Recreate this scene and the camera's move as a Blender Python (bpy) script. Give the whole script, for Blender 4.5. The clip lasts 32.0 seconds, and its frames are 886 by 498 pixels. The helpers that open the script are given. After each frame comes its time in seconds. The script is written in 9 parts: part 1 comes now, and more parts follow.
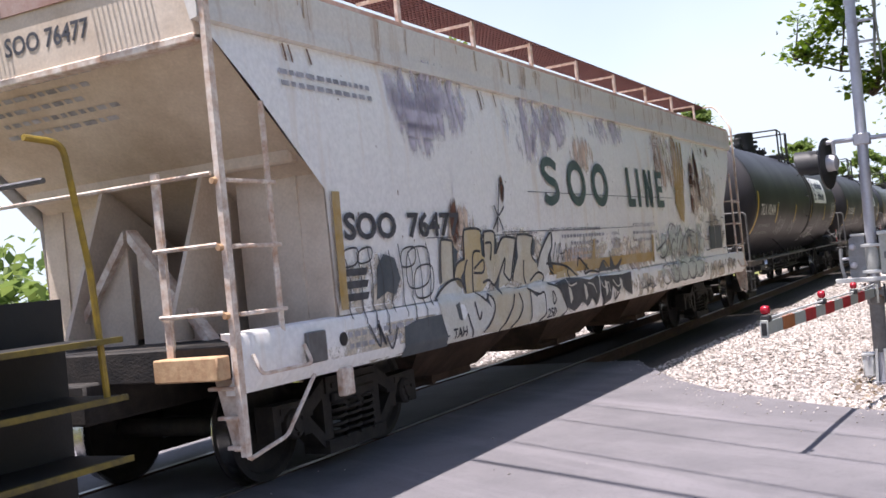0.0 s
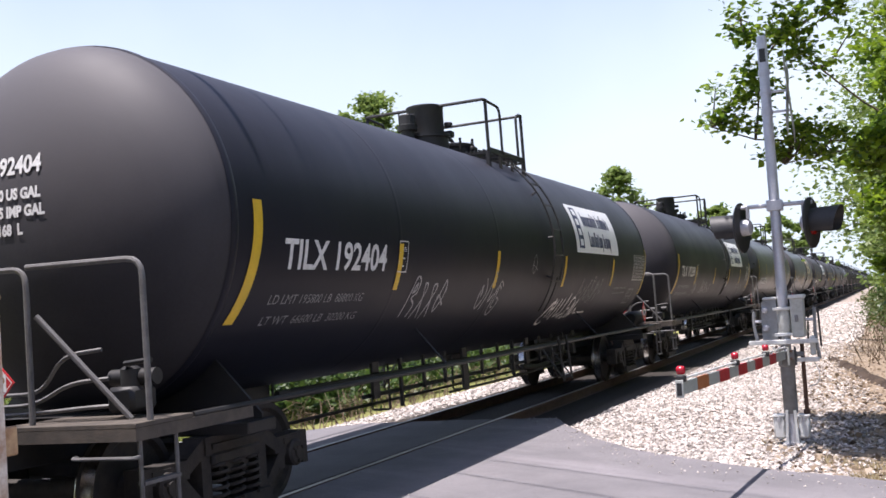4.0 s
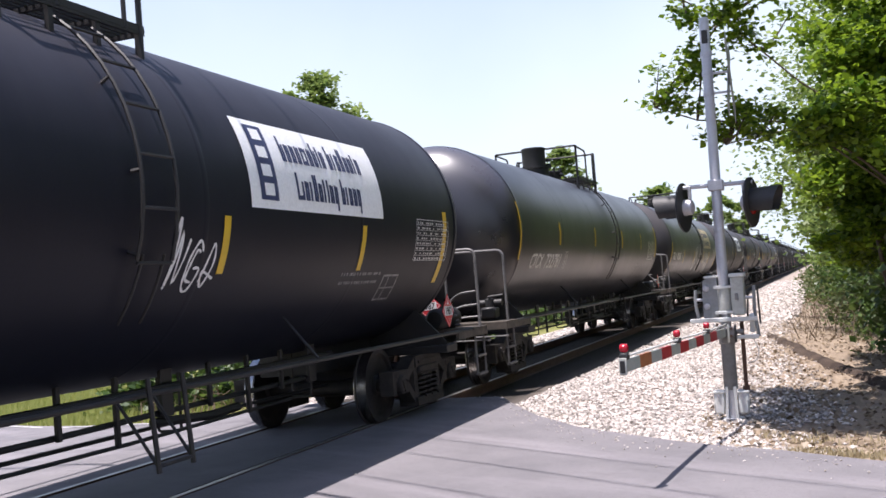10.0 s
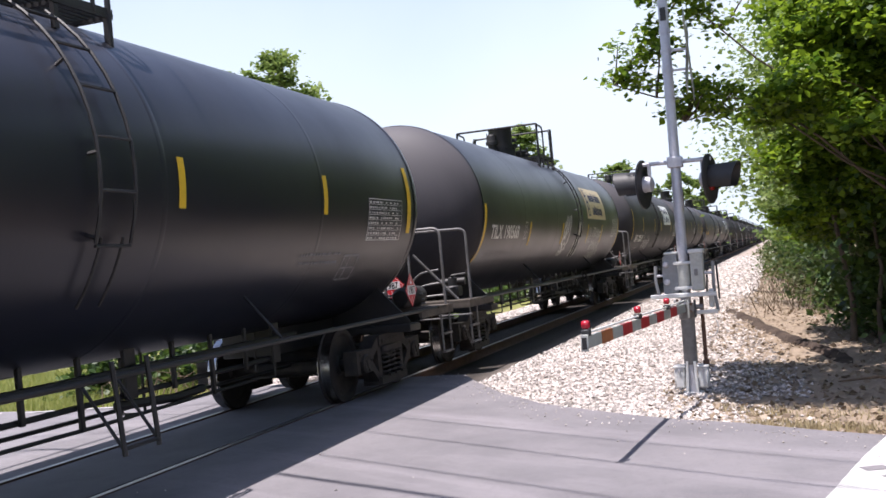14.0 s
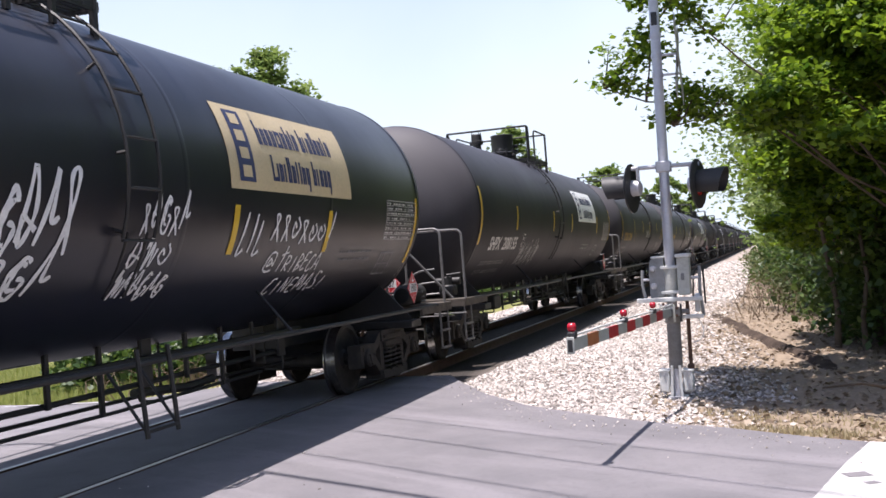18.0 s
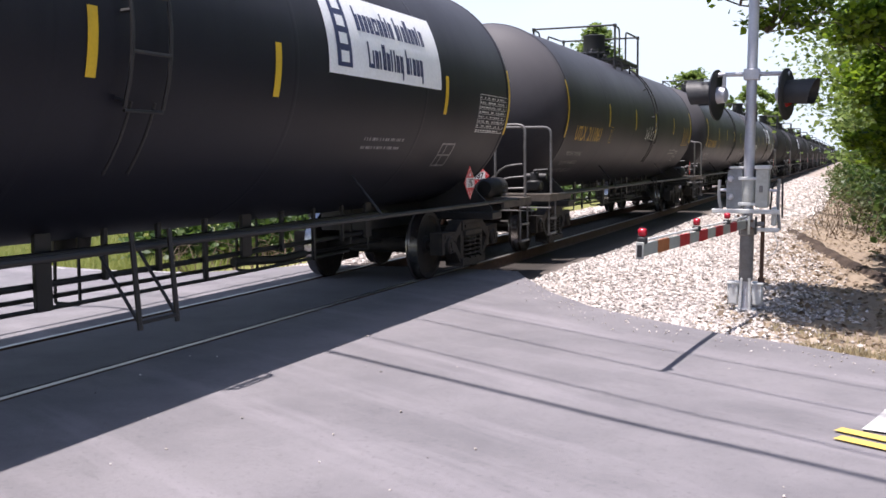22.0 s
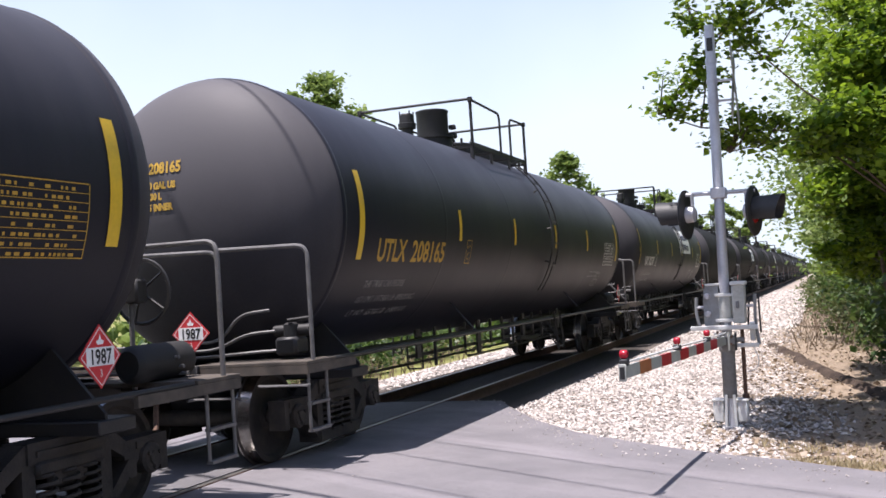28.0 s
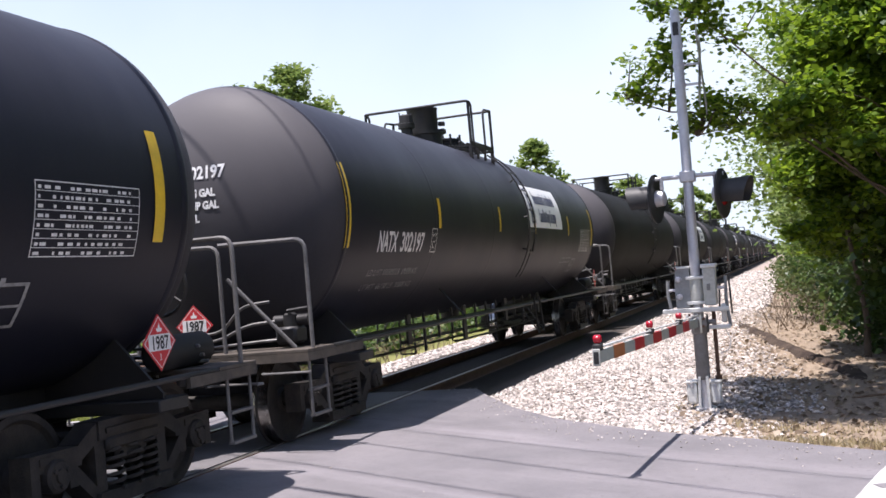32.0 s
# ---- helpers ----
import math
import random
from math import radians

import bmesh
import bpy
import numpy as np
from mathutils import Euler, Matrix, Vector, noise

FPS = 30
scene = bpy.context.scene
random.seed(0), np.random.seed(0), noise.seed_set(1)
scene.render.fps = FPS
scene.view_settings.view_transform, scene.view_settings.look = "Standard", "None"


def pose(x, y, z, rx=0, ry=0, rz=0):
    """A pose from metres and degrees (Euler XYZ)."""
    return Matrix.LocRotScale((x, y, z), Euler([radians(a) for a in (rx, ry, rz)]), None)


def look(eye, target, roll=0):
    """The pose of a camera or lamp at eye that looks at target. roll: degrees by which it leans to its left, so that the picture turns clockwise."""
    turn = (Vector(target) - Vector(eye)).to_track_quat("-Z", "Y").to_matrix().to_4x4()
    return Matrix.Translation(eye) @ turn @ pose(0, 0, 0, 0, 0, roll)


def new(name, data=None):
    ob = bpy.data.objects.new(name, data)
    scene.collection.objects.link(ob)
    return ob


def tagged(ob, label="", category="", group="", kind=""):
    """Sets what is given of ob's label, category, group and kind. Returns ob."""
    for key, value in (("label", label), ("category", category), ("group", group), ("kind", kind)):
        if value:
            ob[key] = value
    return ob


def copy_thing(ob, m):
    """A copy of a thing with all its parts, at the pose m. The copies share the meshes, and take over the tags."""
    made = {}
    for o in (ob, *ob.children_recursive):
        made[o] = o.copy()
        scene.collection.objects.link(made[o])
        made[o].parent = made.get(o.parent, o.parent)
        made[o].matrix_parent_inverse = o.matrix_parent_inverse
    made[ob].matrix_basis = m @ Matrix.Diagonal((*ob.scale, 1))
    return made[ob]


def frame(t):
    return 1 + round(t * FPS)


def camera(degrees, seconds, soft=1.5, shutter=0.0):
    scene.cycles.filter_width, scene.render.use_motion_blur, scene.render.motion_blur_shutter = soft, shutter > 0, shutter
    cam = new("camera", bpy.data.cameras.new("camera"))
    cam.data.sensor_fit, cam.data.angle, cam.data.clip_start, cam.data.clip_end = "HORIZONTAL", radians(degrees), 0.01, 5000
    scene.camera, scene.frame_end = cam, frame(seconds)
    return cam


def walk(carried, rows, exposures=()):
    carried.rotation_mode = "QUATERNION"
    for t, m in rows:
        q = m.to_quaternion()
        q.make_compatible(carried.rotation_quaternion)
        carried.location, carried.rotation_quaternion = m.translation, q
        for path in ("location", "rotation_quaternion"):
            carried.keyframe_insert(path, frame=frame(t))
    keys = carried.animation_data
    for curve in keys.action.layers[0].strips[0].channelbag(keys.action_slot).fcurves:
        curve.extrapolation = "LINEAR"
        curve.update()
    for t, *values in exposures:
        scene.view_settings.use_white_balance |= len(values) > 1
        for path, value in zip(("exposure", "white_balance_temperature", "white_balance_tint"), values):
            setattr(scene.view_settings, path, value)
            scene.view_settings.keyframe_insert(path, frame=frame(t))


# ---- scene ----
EXPOSURE = (0.84, 6250, 19)
cam = camera(46.35, 32.0, soft=1.6)
EYE = (6.089, 0.0, 1.581)
PATH = [
    (0.0, pose(*EYE, 90.99, 5.76, 27.52)),
    (0.5, pose(*EYE, 92.62, 5.54, 27.52)),
    (1.0, pose(*EYE, 92.68, 5.43, 26.04)),
    (1.5, pose(*EYE, 93.05, 5.34, 26.04)),
    (2.0, pose(*EYE, 93.34, 5.41, 24.47)),
    (2.5, pose(*EYE, 93.42, 5.70, 24.71)),
    (3.0, pose(*EYE, 94.17, 5.13, 23.74)),
    (3.5, pose(*EYE, 93.79, 4.23, 23.25)),
    (5.5, pose(*EYE, 93.41, 5.18, 23.01)),
    (6.0, pose(*EYE, 93.95, 5.25, 24.94)),
    (6.5, pose(*EYE, 94.02, 5.23, 24.91)),
    (7.0, pose(*EYE, 94.43, 5.73, 24.96)),
    (7.5, pose(*EYE, 94.25, 5.42, 24.78)),
    (8.0, pose(*EYE, 94.10, 4.92, 24.09)),
    (8.5, pose(*EYE, 92.80, 4.82, 22.55)),
    (9.0, pose(*EYE, 92.54, 5.21, 20.22)),
    (9.5, pose(*EYE, 92.41, 4.65, 20.59)),
    (10.0, pose(*EYE, 92.23, 4.62, 20.14)),
    (10.5, pose(*EYE, 92.39, 4.45, 19.62)),
    (11.0, pose(*EYE, 92.99, 4.53, 21.54)),
    (11.5, pose(*EYE, 93.44, 4.77, 23.09)),
    (12.0, pose(*EYE, 93.03, 4.34, 21.92)),
    (12.5, pose(*EYE, 93.21, 4.36, 21.46)),
    (13.0, pose(*EYE, 93.43, 4.62, 20.64)),
    (13.5, pose(*EYE, 92.03, 4.73, 20.66)),
    (14.0, pose(*EYE, 90.89, 5.32, 18.04)),
    (14.5, pose(*EYE, 91.73, 5.11, 18.45)),
    (16.5, pose(*EYE, 92.75, 4.98, 22.58)),
    (17.0, pose(*EYE, 92.29, 4.87, 21.73)),
    (17.5, pose(*EYE, 91.69, 4.08, 18.92)),
    (18.0, pose(*EYE, 90.85, 4.36, 17.34)),
    (18.5, pose(*EYE, 91.42, 4.94, 18.19)),
    (19.0, pose(*EYE, 92.12, 4.46, 20.92)),
    (19.5, pose(*EYE, 92.26, 3.96, 20.68)),
    (20.0, pose(*EYE, 92.03, 4.32, 20.90)),
    (20.5, pose(*EYE, 92.05, 4.57, 20.77)),
    (21.0, pose(*EYE, 92.02, 4.53, 21.18)),
    (21.5, pose(*EYE, 92.01, 4.11, 21.36)),
    (22.0, pose(*EYE, 85.14, 0.57, 21.44)),
    (22.3, pose(*EYE, 84.21, 1.85, 20.24)),
    (22.5, pose(*EYE, 86.77, 1.46, 21.11)),
    (23.0, pose(*EYE, 90.40, 2.28, 19.67)),
    (23.5, pose(*EYE, 90.66, 3.40, 18.27)),
    (24.0, pose(*EYE, 91.47, 3.97, 18.53)),
    (24.5, pose(*EYE, 92.19, 4.66, 18.76)),
    (26.5, pose(*EYE, 91.11, 3.48, 19.95)),
    (27.0, pose(*EYE, 92.42, 3.14, 20.15)),
    (27.5, pose(*EYE, 92.46, 3.23, 19.89)),
    (28.0, pose(*EYE, 92.40, 3.63, 20.19)),
    (28.5, pose(*EYE, 92.19, 4.14, 20.39)),
    (29.0, pose(*EYE, 92.16, 4.58, 20.26)),
    (29.5, pose(*EYE, 90.96, 5.79, 19.02)),
    (30.0, pose(*EYE, 91.73, 5.55, 16.08)),
    (30.5, pose(*EYE, 91.97, 6.19, 18.28)),
    (31.0, pose(*EYE, 93.10, 5.91, 17.75)),
    (31.5, pose(*EYE, 92.86, 6.10, 18.26)),
    (32.0, pose(*EYE, 91.70, 5.07, 18.69)),
]
walk(cam, PATH, exposures=[(t, EXPOSURE[0] + d, EXPOSURE[1], EXPOSURE[2]) for t, d in ((0.0, 0.0), (22.1, 0.0), (22.8, -0.26), (23.3, -0.26), (24.2, -0.06), (26.0, 0.0), (32.0, 0.0))])
# how far the train has rolled along the track, by the second
TRAVEL = [
    (0.0, 0.00), (0.5, -2.23), (1.0, -4.50), (1.5, -6.79), (2.0, -9.08),
    (2.5, -11.33), (3.0, -13.62), (3.5, -15.86), (5.5, -24.71), (6.0, -26.96),
    (6.5, -29.23), (7.0, -31.58), (7.5, -33.89), (8.0, -36.19), (8.5, -38.42),
    (9.0, -40.67), (9.5, -42.94), (10.0, -45.22), (10.5, -47.50), (11.0, -49.78),
    (11.5, -52.07), (12.0, -54.38), (12.5, -56.65), (13.0, -58.92), (13.5, -61.20),
    (14.0, -63.48), (14.5, -65.75), (16.5, -74.63), (17.0, -76.87), (17.5, -79.14),
    (18.0, -81.39), (18.5, -83.59), (19.0, -85.78), (19.5, -88.01), (20.0, -90.26),
    (20.5, -92.49), (21.0, -94.73), (21.5, -96.99), (22.0, -99.29), (22.5, -101.56),
    (23.0, -103.82), (23.5, -106.06), (24.0, -108.28), (24.5, -110.46), (26.5, -119.01),
    (27.0, -121.22), (27.5, -123.44), (28.0, -125.68), (28.5, -127.86), (29.0, -130.05),
    (29.5, -132.24), (30.0, -134.45), (30.5, -136.65), (31.0, -138.86), (31.5, -141.09),
    (32.0, -143.31),
]


# ---- light ----
SUN_EL = 76.4
SUN_AZ = 136.7  # degrees from the line of the track, clockwise
world = bpy.data.worlds.new("sky")
scene.world = world
world.use_nodes = True
wn = world.node_tree
wn.nodes.clear()
sky = wn.nodes.new("ShaderNodeTexSky")
sky.sky_type = 'NISHITA'
sky.sun_disc = False
sky.sun_elevation = radians(SUN_EL)
sky.sun_rotation = radians(-SUN_AZ)
sky.air_density, sky.dust_density, sky.ozone_density = 1.0, 1.2, 1.0
back = wn.nodes.new("ShaderNodeBackground")
back.inputs["Strength"].default_value = 0.10
# bright summer haze and thin cloud low in the sky
HAZE = (5.3, 6.1, 6.6)
sky_at = wn.nodes.new("ShaderNodeTexCoord")
cloud = wn.nodes.new("ShaderNodeTexNoise")
cloud.inputs["Scale"].default_value, cloud.inputs["Detail"].default_value = 2.6, 5
wn.links.new(sky_at.outputs["Generated"], cloud.inputs["Vector"])
height = wn.nodes.new("ShaderNodeSeparateXYZ")
wn.links.new(sky_at.outputs["Generated"], height.inputs[0])
veil = wn.nodes.new("ShaderNodeMath")
veil.operation = 'MULTIPLY_ADD'
veil.inputs[1].default_value, veil.inputs[2].default_value = 0.22, -0.11
wn.links.new(cloud.outputs["Fac"], veil.inputs[0])
lifted = wn.nodes.new("ShaderNodeMath")
wn.links.new(height.outputs["Z"], lifted.inputs[0])
wn.links.new(veil.outputs[0], lifted.inputs[1])
thin = wn.nodes.new("ShaderNodeMapRange")
thin.inputs["From Min"].default_value, thin.inputs["From Max"].default_value = 0.16, 0.52
thin.inputs["To Min"].default_value, thin.inputs["To Max"].default_value = 0.96, 0.0
wn.links.new(lifted.outputs[0], thin.inputs["Value"])
hazy = wn.nodes.new("ShaderNodeMix")
hazy.data_type = 'RGBA'
hazy.inputs["B"].default_value = (*HAZE, 1)
wn.links.new(thin.outputs[0], hazy.inputs["Factor"])
wout = wn.nodes.new("ShaderNodeOutputWorld")
wn.links.new(sky.outputs[0], hazy.inputs["A"])
wn.links.new(hazy.outputs["Result"], back.inputs[0])
wn.links.new(back.outputs[0], wout.inputs[0])

sun = new("sun", bpy.data.lights.new("sun", 'SUN'))
sun.data.energy = 5.0
sun.data.angle = radians(0.5)
sun.data.color = (1.0, 0.95, 0.87)
sun.matrix_world = look((-math.sin(radians(SUN_AZ)) * 30, math.cos(radians(SUN_AZ)) * 30, 30 * math.tan(radians(SUN_EL))), (0, 0, 0))


# ---- materials ----
def material(name, color, rough=0.6, metal=0.0, spots=None, scale=3.0, amount=0.5, fine=40.0, bump=0.1, bump_scale=60.0, coat=0.0, per_object=0.0, emit=0.0, spec=0.5, island=0.0):
    """A paint, metal or earth: base colour broken up at two scales, with fine relief."""
    m = bpy.data.materials.new(name)
    m.use_nodes = True
    nt = m.node_tree
    b = nt.nodes["Principled BSDF"]
    b.inputs["Metallic"].default_value = metal
    b.inputs["Specular IOR Level"].default_value = spec
    b.inputs["Coat Weight"].default_value = coat
    co = nt.nodes.new("ShaderNodeTexCoord")
    n1 = nt.nodes.new("ShaderNodeTexNoise")
    n1.inputs["Scale"].default_value = scale
    n1.inputs["Detail"].default_value = 6
    n1.inputs["Roughness"].default_value = 0.65
    n2 = nt.nodes.new("ShaderNodeTexNoise")
    n2.inputs["Scale"].default_value = fine
    n2.inputs["Detail"].default_value = 3
    nt.links.new(co.outputs["Object"], n1.inputs["Vector"])
    nt.links.new(co.outputs["Object"], n2.inputs["Vector"])
    ramp = nt.nodes.new("ShaderNodeValToRGB")
    ramp.color_ramp.elements[0].position, ramp.color_ramp.elements[1].position = 0.38, 0.66
    mix = nt.nodes.new("ShaderNodeMix")
    mix.data_type = 'RGBA'
    spots = spots or tuple(c * 0.7 for c in color)
    mix.inputs["A"].default_value = (*color, 1)
    mix.inputs["B"].default_value = (*spots, 1)
    nt.links.new(n1.outputs["Fac"], ramp.inputs[0])
    mul = nt.nodes.new("ShaderNodeMath")
    mul.operation = 'MULTIPLY'
    mul.inputs[1].default_value = amount
    nt.links.new(ramp.outputs[0], mul.inputs[0])
    nt.links.new(mul.outputs[0], mix.inputs["Factor"])
    hsv = nt.nodes.new("ShaderNodeHueSaturation")
    nt.links.new(mix.outputs["Result"], hsv.inputs["Color"])
    rng = nt.nodes.new("ShaderNodeMapRange")
    rng.inputs["To Min"].default_value, rng.inputs["To Max"].default_value = 0.82, 1.18
    nt.links.new(n2.outputs["Fac"], rng.inputs["Value"])
    last = rng.outputs[0]
    if per_object or island:
        src = nt.nodes.new("ShaderNodeObjectInfo" if per_object else "ShaderNodeNewGeometry")
        r2 = nt.nodes.new("ShaderNodeMapRange")
        w = per_object or island
        r2.inputs["To Min"].default_value, r2.inputs["To Max"].default_value = 1 - w, 1 + w
        nt.links.new(src.outputs["Random" if per_object else "Random Per Island"], r2.inputs["Value"])
        mm = nt.nodes.new("ShaderNodeMath")
        mm.operation = 'MULTIPLY'
        nt.links.new(last, mm.inputs[0])
        nt.links.new(r2.outputs[0], mm.inputs[1])
        last = mm.outputs[0]
    nt.links.new(last, hsv.inputs["Value"])
    nt.links.new(hsv.outputs[0], b.inputs["Base Color"])
    rr = nt.nodes.new("ShaderNodeMapRange")
    rr.inputs["To Min"].default_value, rr.inputs["To Max"].default_value = max(0.02, rough - 0.1), min(1, rough + 0.1)
    nt.links.new(n1.outputs["Fac"], rr.inputs["Value"])
    nt.links.new(rr.outputs[0], b.inputs["Roughness"])
    if bump:
        n3 = nt.nodes.new("ShaderNodeTexNoise")
        n3.inputs["Scale"].default_value = bump_scale
        n3.inputs["Detail"].default_value = 4
        nt.links.new(co.outputs["Object"], n3.inputs["Vector"])
        bp = nt.nodes.new("ShaderNodeBump")
        bp.inputs["Strength"].default_value = bump
        bp.inputs["Distance"].default_value = 0.02
        nt.links.new(n3.outputs["Fac"], bp.inputs["Height"])
        nt.links.new(bp.outputs[0], b.inputs["Normal"])
    if emit:
        b.inputs["Emission Color"].default_value = (*color, 1)
        b.inputs["Emission Strength"].default_value = emit
    return m


def leaf_material(name, color, other, trans=0.35):
    m = bpy.data.materials.new(name)
    m.use_nodes = True
    nt = m.node_tree
    b = nt.nodes["Principled BSDF"]
    b.inputs["Roughness"].default_value = 0.5
    geo = nt.nodes.new("ShaderNodeNewGeometry")
    ramp = nt.nodes.new("ShaderNodeValToRGB")
    ramp.color_ramp.elements[0].color = (*color, 1)
    ramp.color_ramp.elements[1].color = (*other, 1)
    nt.links.new(geo.outputs["Random Per Island"], ramp.inputs[0])
    nt.links.new(ramp.outputs[0], b.inputs["Base Color"])
    tr = nt.nodes.new("ShaderNodeBsdfTranslucent")
    g = nt.nodes.new("ShaderNodeGamma")
    g.inputs[1].default_value = 0.8
    nt.links.new(ramp.outputs[0], g.inputs[0])
    nt.links.new(g.outputs[0], tr.inputs[0])
    mx = nt.nodes.new("ShaderNodeMixShader")
    mx.inputs[0].default_value = trans
    nt.links.new(b.outputs[0], mx.inputs[1])
    nt.links.new(tr.outputs[0], mx.inputs[2])
    nt.links.new(mx.outputs[0], nt.nodes["Material Output"].inputs[0])
    return m


def dust_sun_topped(m, dust_sun, low, high):
    """Dusty, ragged road streaks with sunlight painted in, on a shell's upper half."""
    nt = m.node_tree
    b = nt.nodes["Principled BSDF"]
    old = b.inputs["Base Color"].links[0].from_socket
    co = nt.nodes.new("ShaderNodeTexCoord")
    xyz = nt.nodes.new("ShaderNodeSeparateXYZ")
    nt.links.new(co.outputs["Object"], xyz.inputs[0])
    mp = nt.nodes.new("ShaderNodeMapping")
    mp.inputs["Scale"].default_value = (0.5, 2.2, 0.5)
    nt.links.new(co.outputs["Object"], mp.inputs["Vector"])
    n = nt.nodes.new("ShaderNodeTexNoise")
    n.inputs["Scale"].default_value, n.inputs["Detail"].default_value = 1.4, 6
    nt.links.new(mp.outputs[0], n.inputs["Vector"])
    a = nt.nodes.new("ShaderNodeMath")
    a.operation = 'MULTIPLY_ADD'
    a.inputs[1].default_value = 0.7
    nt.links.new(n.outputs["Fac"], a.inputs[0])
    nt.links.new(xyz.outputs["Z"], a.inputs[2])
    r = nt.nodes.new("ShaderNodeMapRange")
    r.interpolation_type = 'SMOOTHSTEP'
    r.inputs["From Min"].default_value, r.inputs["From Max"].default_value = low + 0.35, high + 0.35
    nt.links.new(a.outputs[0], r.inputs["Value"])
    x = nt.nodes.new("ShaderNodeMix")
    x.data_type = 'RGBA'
    x.inputs["B"].default_value = (*dust_sun, 1)
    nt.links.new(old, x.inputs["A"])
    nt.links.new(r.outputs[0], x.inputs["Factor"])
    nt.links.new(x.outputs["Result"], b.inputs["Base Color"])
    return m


# the paler tops stand for sunlight as well as settled dirt
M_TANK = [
    dust_sun_topped(material("tank_black_satin", (0.0085, 0.0094, 0.0175), 0.46, spots=(0.0138, 0.0147, 0.023), scale=0.7, amount=0.6, bump=0.03, bump_scale=9, spec=0.2), (0.037, 0.0365, 0.046), 2.4, 4.0),
    dust_sun_topped(material("tank_black_gloss", (0.0085, 0.0094, 0.017), 0.34, spots=(0.0135, 0.0145, 0.021), scale=0.8, amount=0.5, bump=0.02, bump_scale=6, spec=0.5), (0.036, 0.036, 0.044), 2.4, 4.0),
    dust_sun_topped(material("tank_black_dusty", (0.011, 0.0116, 0.019), 0.5, spots=(0.018, 0.0185, 0.025), scale=0.6, amount=0.7, bump=0.03, bump_scale=9, spec=0.2), (0.05, 0.048, 0.056), 2.3, 3.8),
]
M_HEAD = dust_sun_topped(material("grimy_tank_head", (0.026, 0.0255, 0.031), 0.62, spots=(0.04, 0.038, 0.043), scale=1.1, amount=0.8, bump=0.04, bump_scale=14, spec=0.2), (0.09, 0.085, 0.092), 1.8, 3.5)
M_GLOSSHEAD = dust_sun_topped(material("glossy_black_tank_head", (0.016, 0.016, 0.022), 0.3, spots=(0.024, 0.023, 0.027), scale=1.1, amount=0.7, bump=0.02, bump_scale=5, spec=0.7), (0.085, 0.084, 0.1), 2.6, 3.9)
M_BLACK = material("black_painted_steel", (0.012, 0.012, 0.014), 0.55, spots=(0.03, 0.027, 0.025), scale=4, amount=0.6)
M_TRUCK = material("grimy_cast_steel", (0.0145, 0.013, 0.0125), 0.75, spots=(0.052, 0.042, 0.035), scale=6, amount=0.8, bump=0.3)
M_GREYRAIL = material("worn_grey_steel", (0.15, 0.145, 0.145), 0.5, spots=(0.075, 0.07, 0.068), scale=9, amount=0.7)
M_DECK = material("dusty_deck_plate", (0.1, 0.082, 0.066), 0.8, spots=(0.045, 0.039, 0.034), scale=5, amount=0.8, bump=0.2)
M_TREAD = material("polished_wheel_tread", (0.5, 0.49, 0.48), 0.24, metal=1.0, spots=(0.2, 0.18, 0.17), scale=10, amount=0.9)
M_RAILHEAD = material("polished_rail", (0.36, 0.35, 0.34), 0.45, metal=1.0, spots=(0.4, 0.38, 0.36), scale=3)
M_RUST = material("rusty_steel", (0.13, 0.07, 0.045), 0.85, spots=(0.07, 0.045, 0.035), scale=7, amount=0.8, bump=0.3)
M_YELLOW = material("yellow_reflective_tape", (0.72, 0.47, 0.02), 0.45, spots=(0.5, 0.34, 0.03), scale=5, amount=0.5)
M_WHITE = material("white_stencil_paint", (0.75, 0.75, 0.75), 0.6, spots=(0.45, 0.45, 0.45), scale=11, amount=0.6)
M_GOLD = material("yellow_stencil_paint", (0.52, 0.31, 0.03), 0.6, spots=(0.26, 0.17, 0.035), scale=11, amount=0.6)
M_DIM = material("faded_stencil_paint", (0.3, 0.3, 0.31), 0.7, spots=(0.1, 0.1, 0.1), scale=14, amount=0.8)
M_TAG = material("silver_spray_paint", (0.42, 0.42, 0.43), 0.6, spots=(0.22, 0.22, 0.23), scale=9, amount=0.8)
M_TAGW = material("white_spray_paint", (0.8, 0.8, 0.8), 0.6, spots=(0.55, 0.55, 0.56), scale=9, amount=0.5)
M_SIGN = material("white_vinyl_panel", (0.93, 0.94, 0.95), 0.4, spots=(0.86, 0.87, 0.88), scale=2, amount=0.4, bump=0)
M_SIGNTAN = material("tan_vinyl_panel", (0.62, 0.5, 0.3), 0.4, spots=(0.55, 0.44, 0.26), scale=2, amount=0.4, bump=0)
M_NAVY = material("navy_print", (0.035, 0.045, 0.12), 0.5, spots=(0.05, 0.06, 0.14), scale=6, bump=0)
M_RED = material("red_placard", (0.6, 0.03, 0.04), 0.4, spots=(0.45, 0.03, 0.03), scale=7, amount=0.4, bump=0)
M_PWHITE = material("white_placard_print", (0.8, 0.8, 0.8), 0.5, bump=0)
M_PBLACK = material("black_print", (0.015, 0.015, 0.015), 0.6, bump=0)


# ---- mesh helpers ----
def mesh_from(name, verts, faces, mats=(), smooth=False):
    me = bpy.data.meshes.new(name)
    me.from_pydata([tuple(v) for v in verts], [], [tuple(f) for f in faces])
    for m in mats:
        me.materials.append(m)
    if smooth:
        me.polygons.foreach_set("use_smooth", [True] * len(me.polygons))
    return me


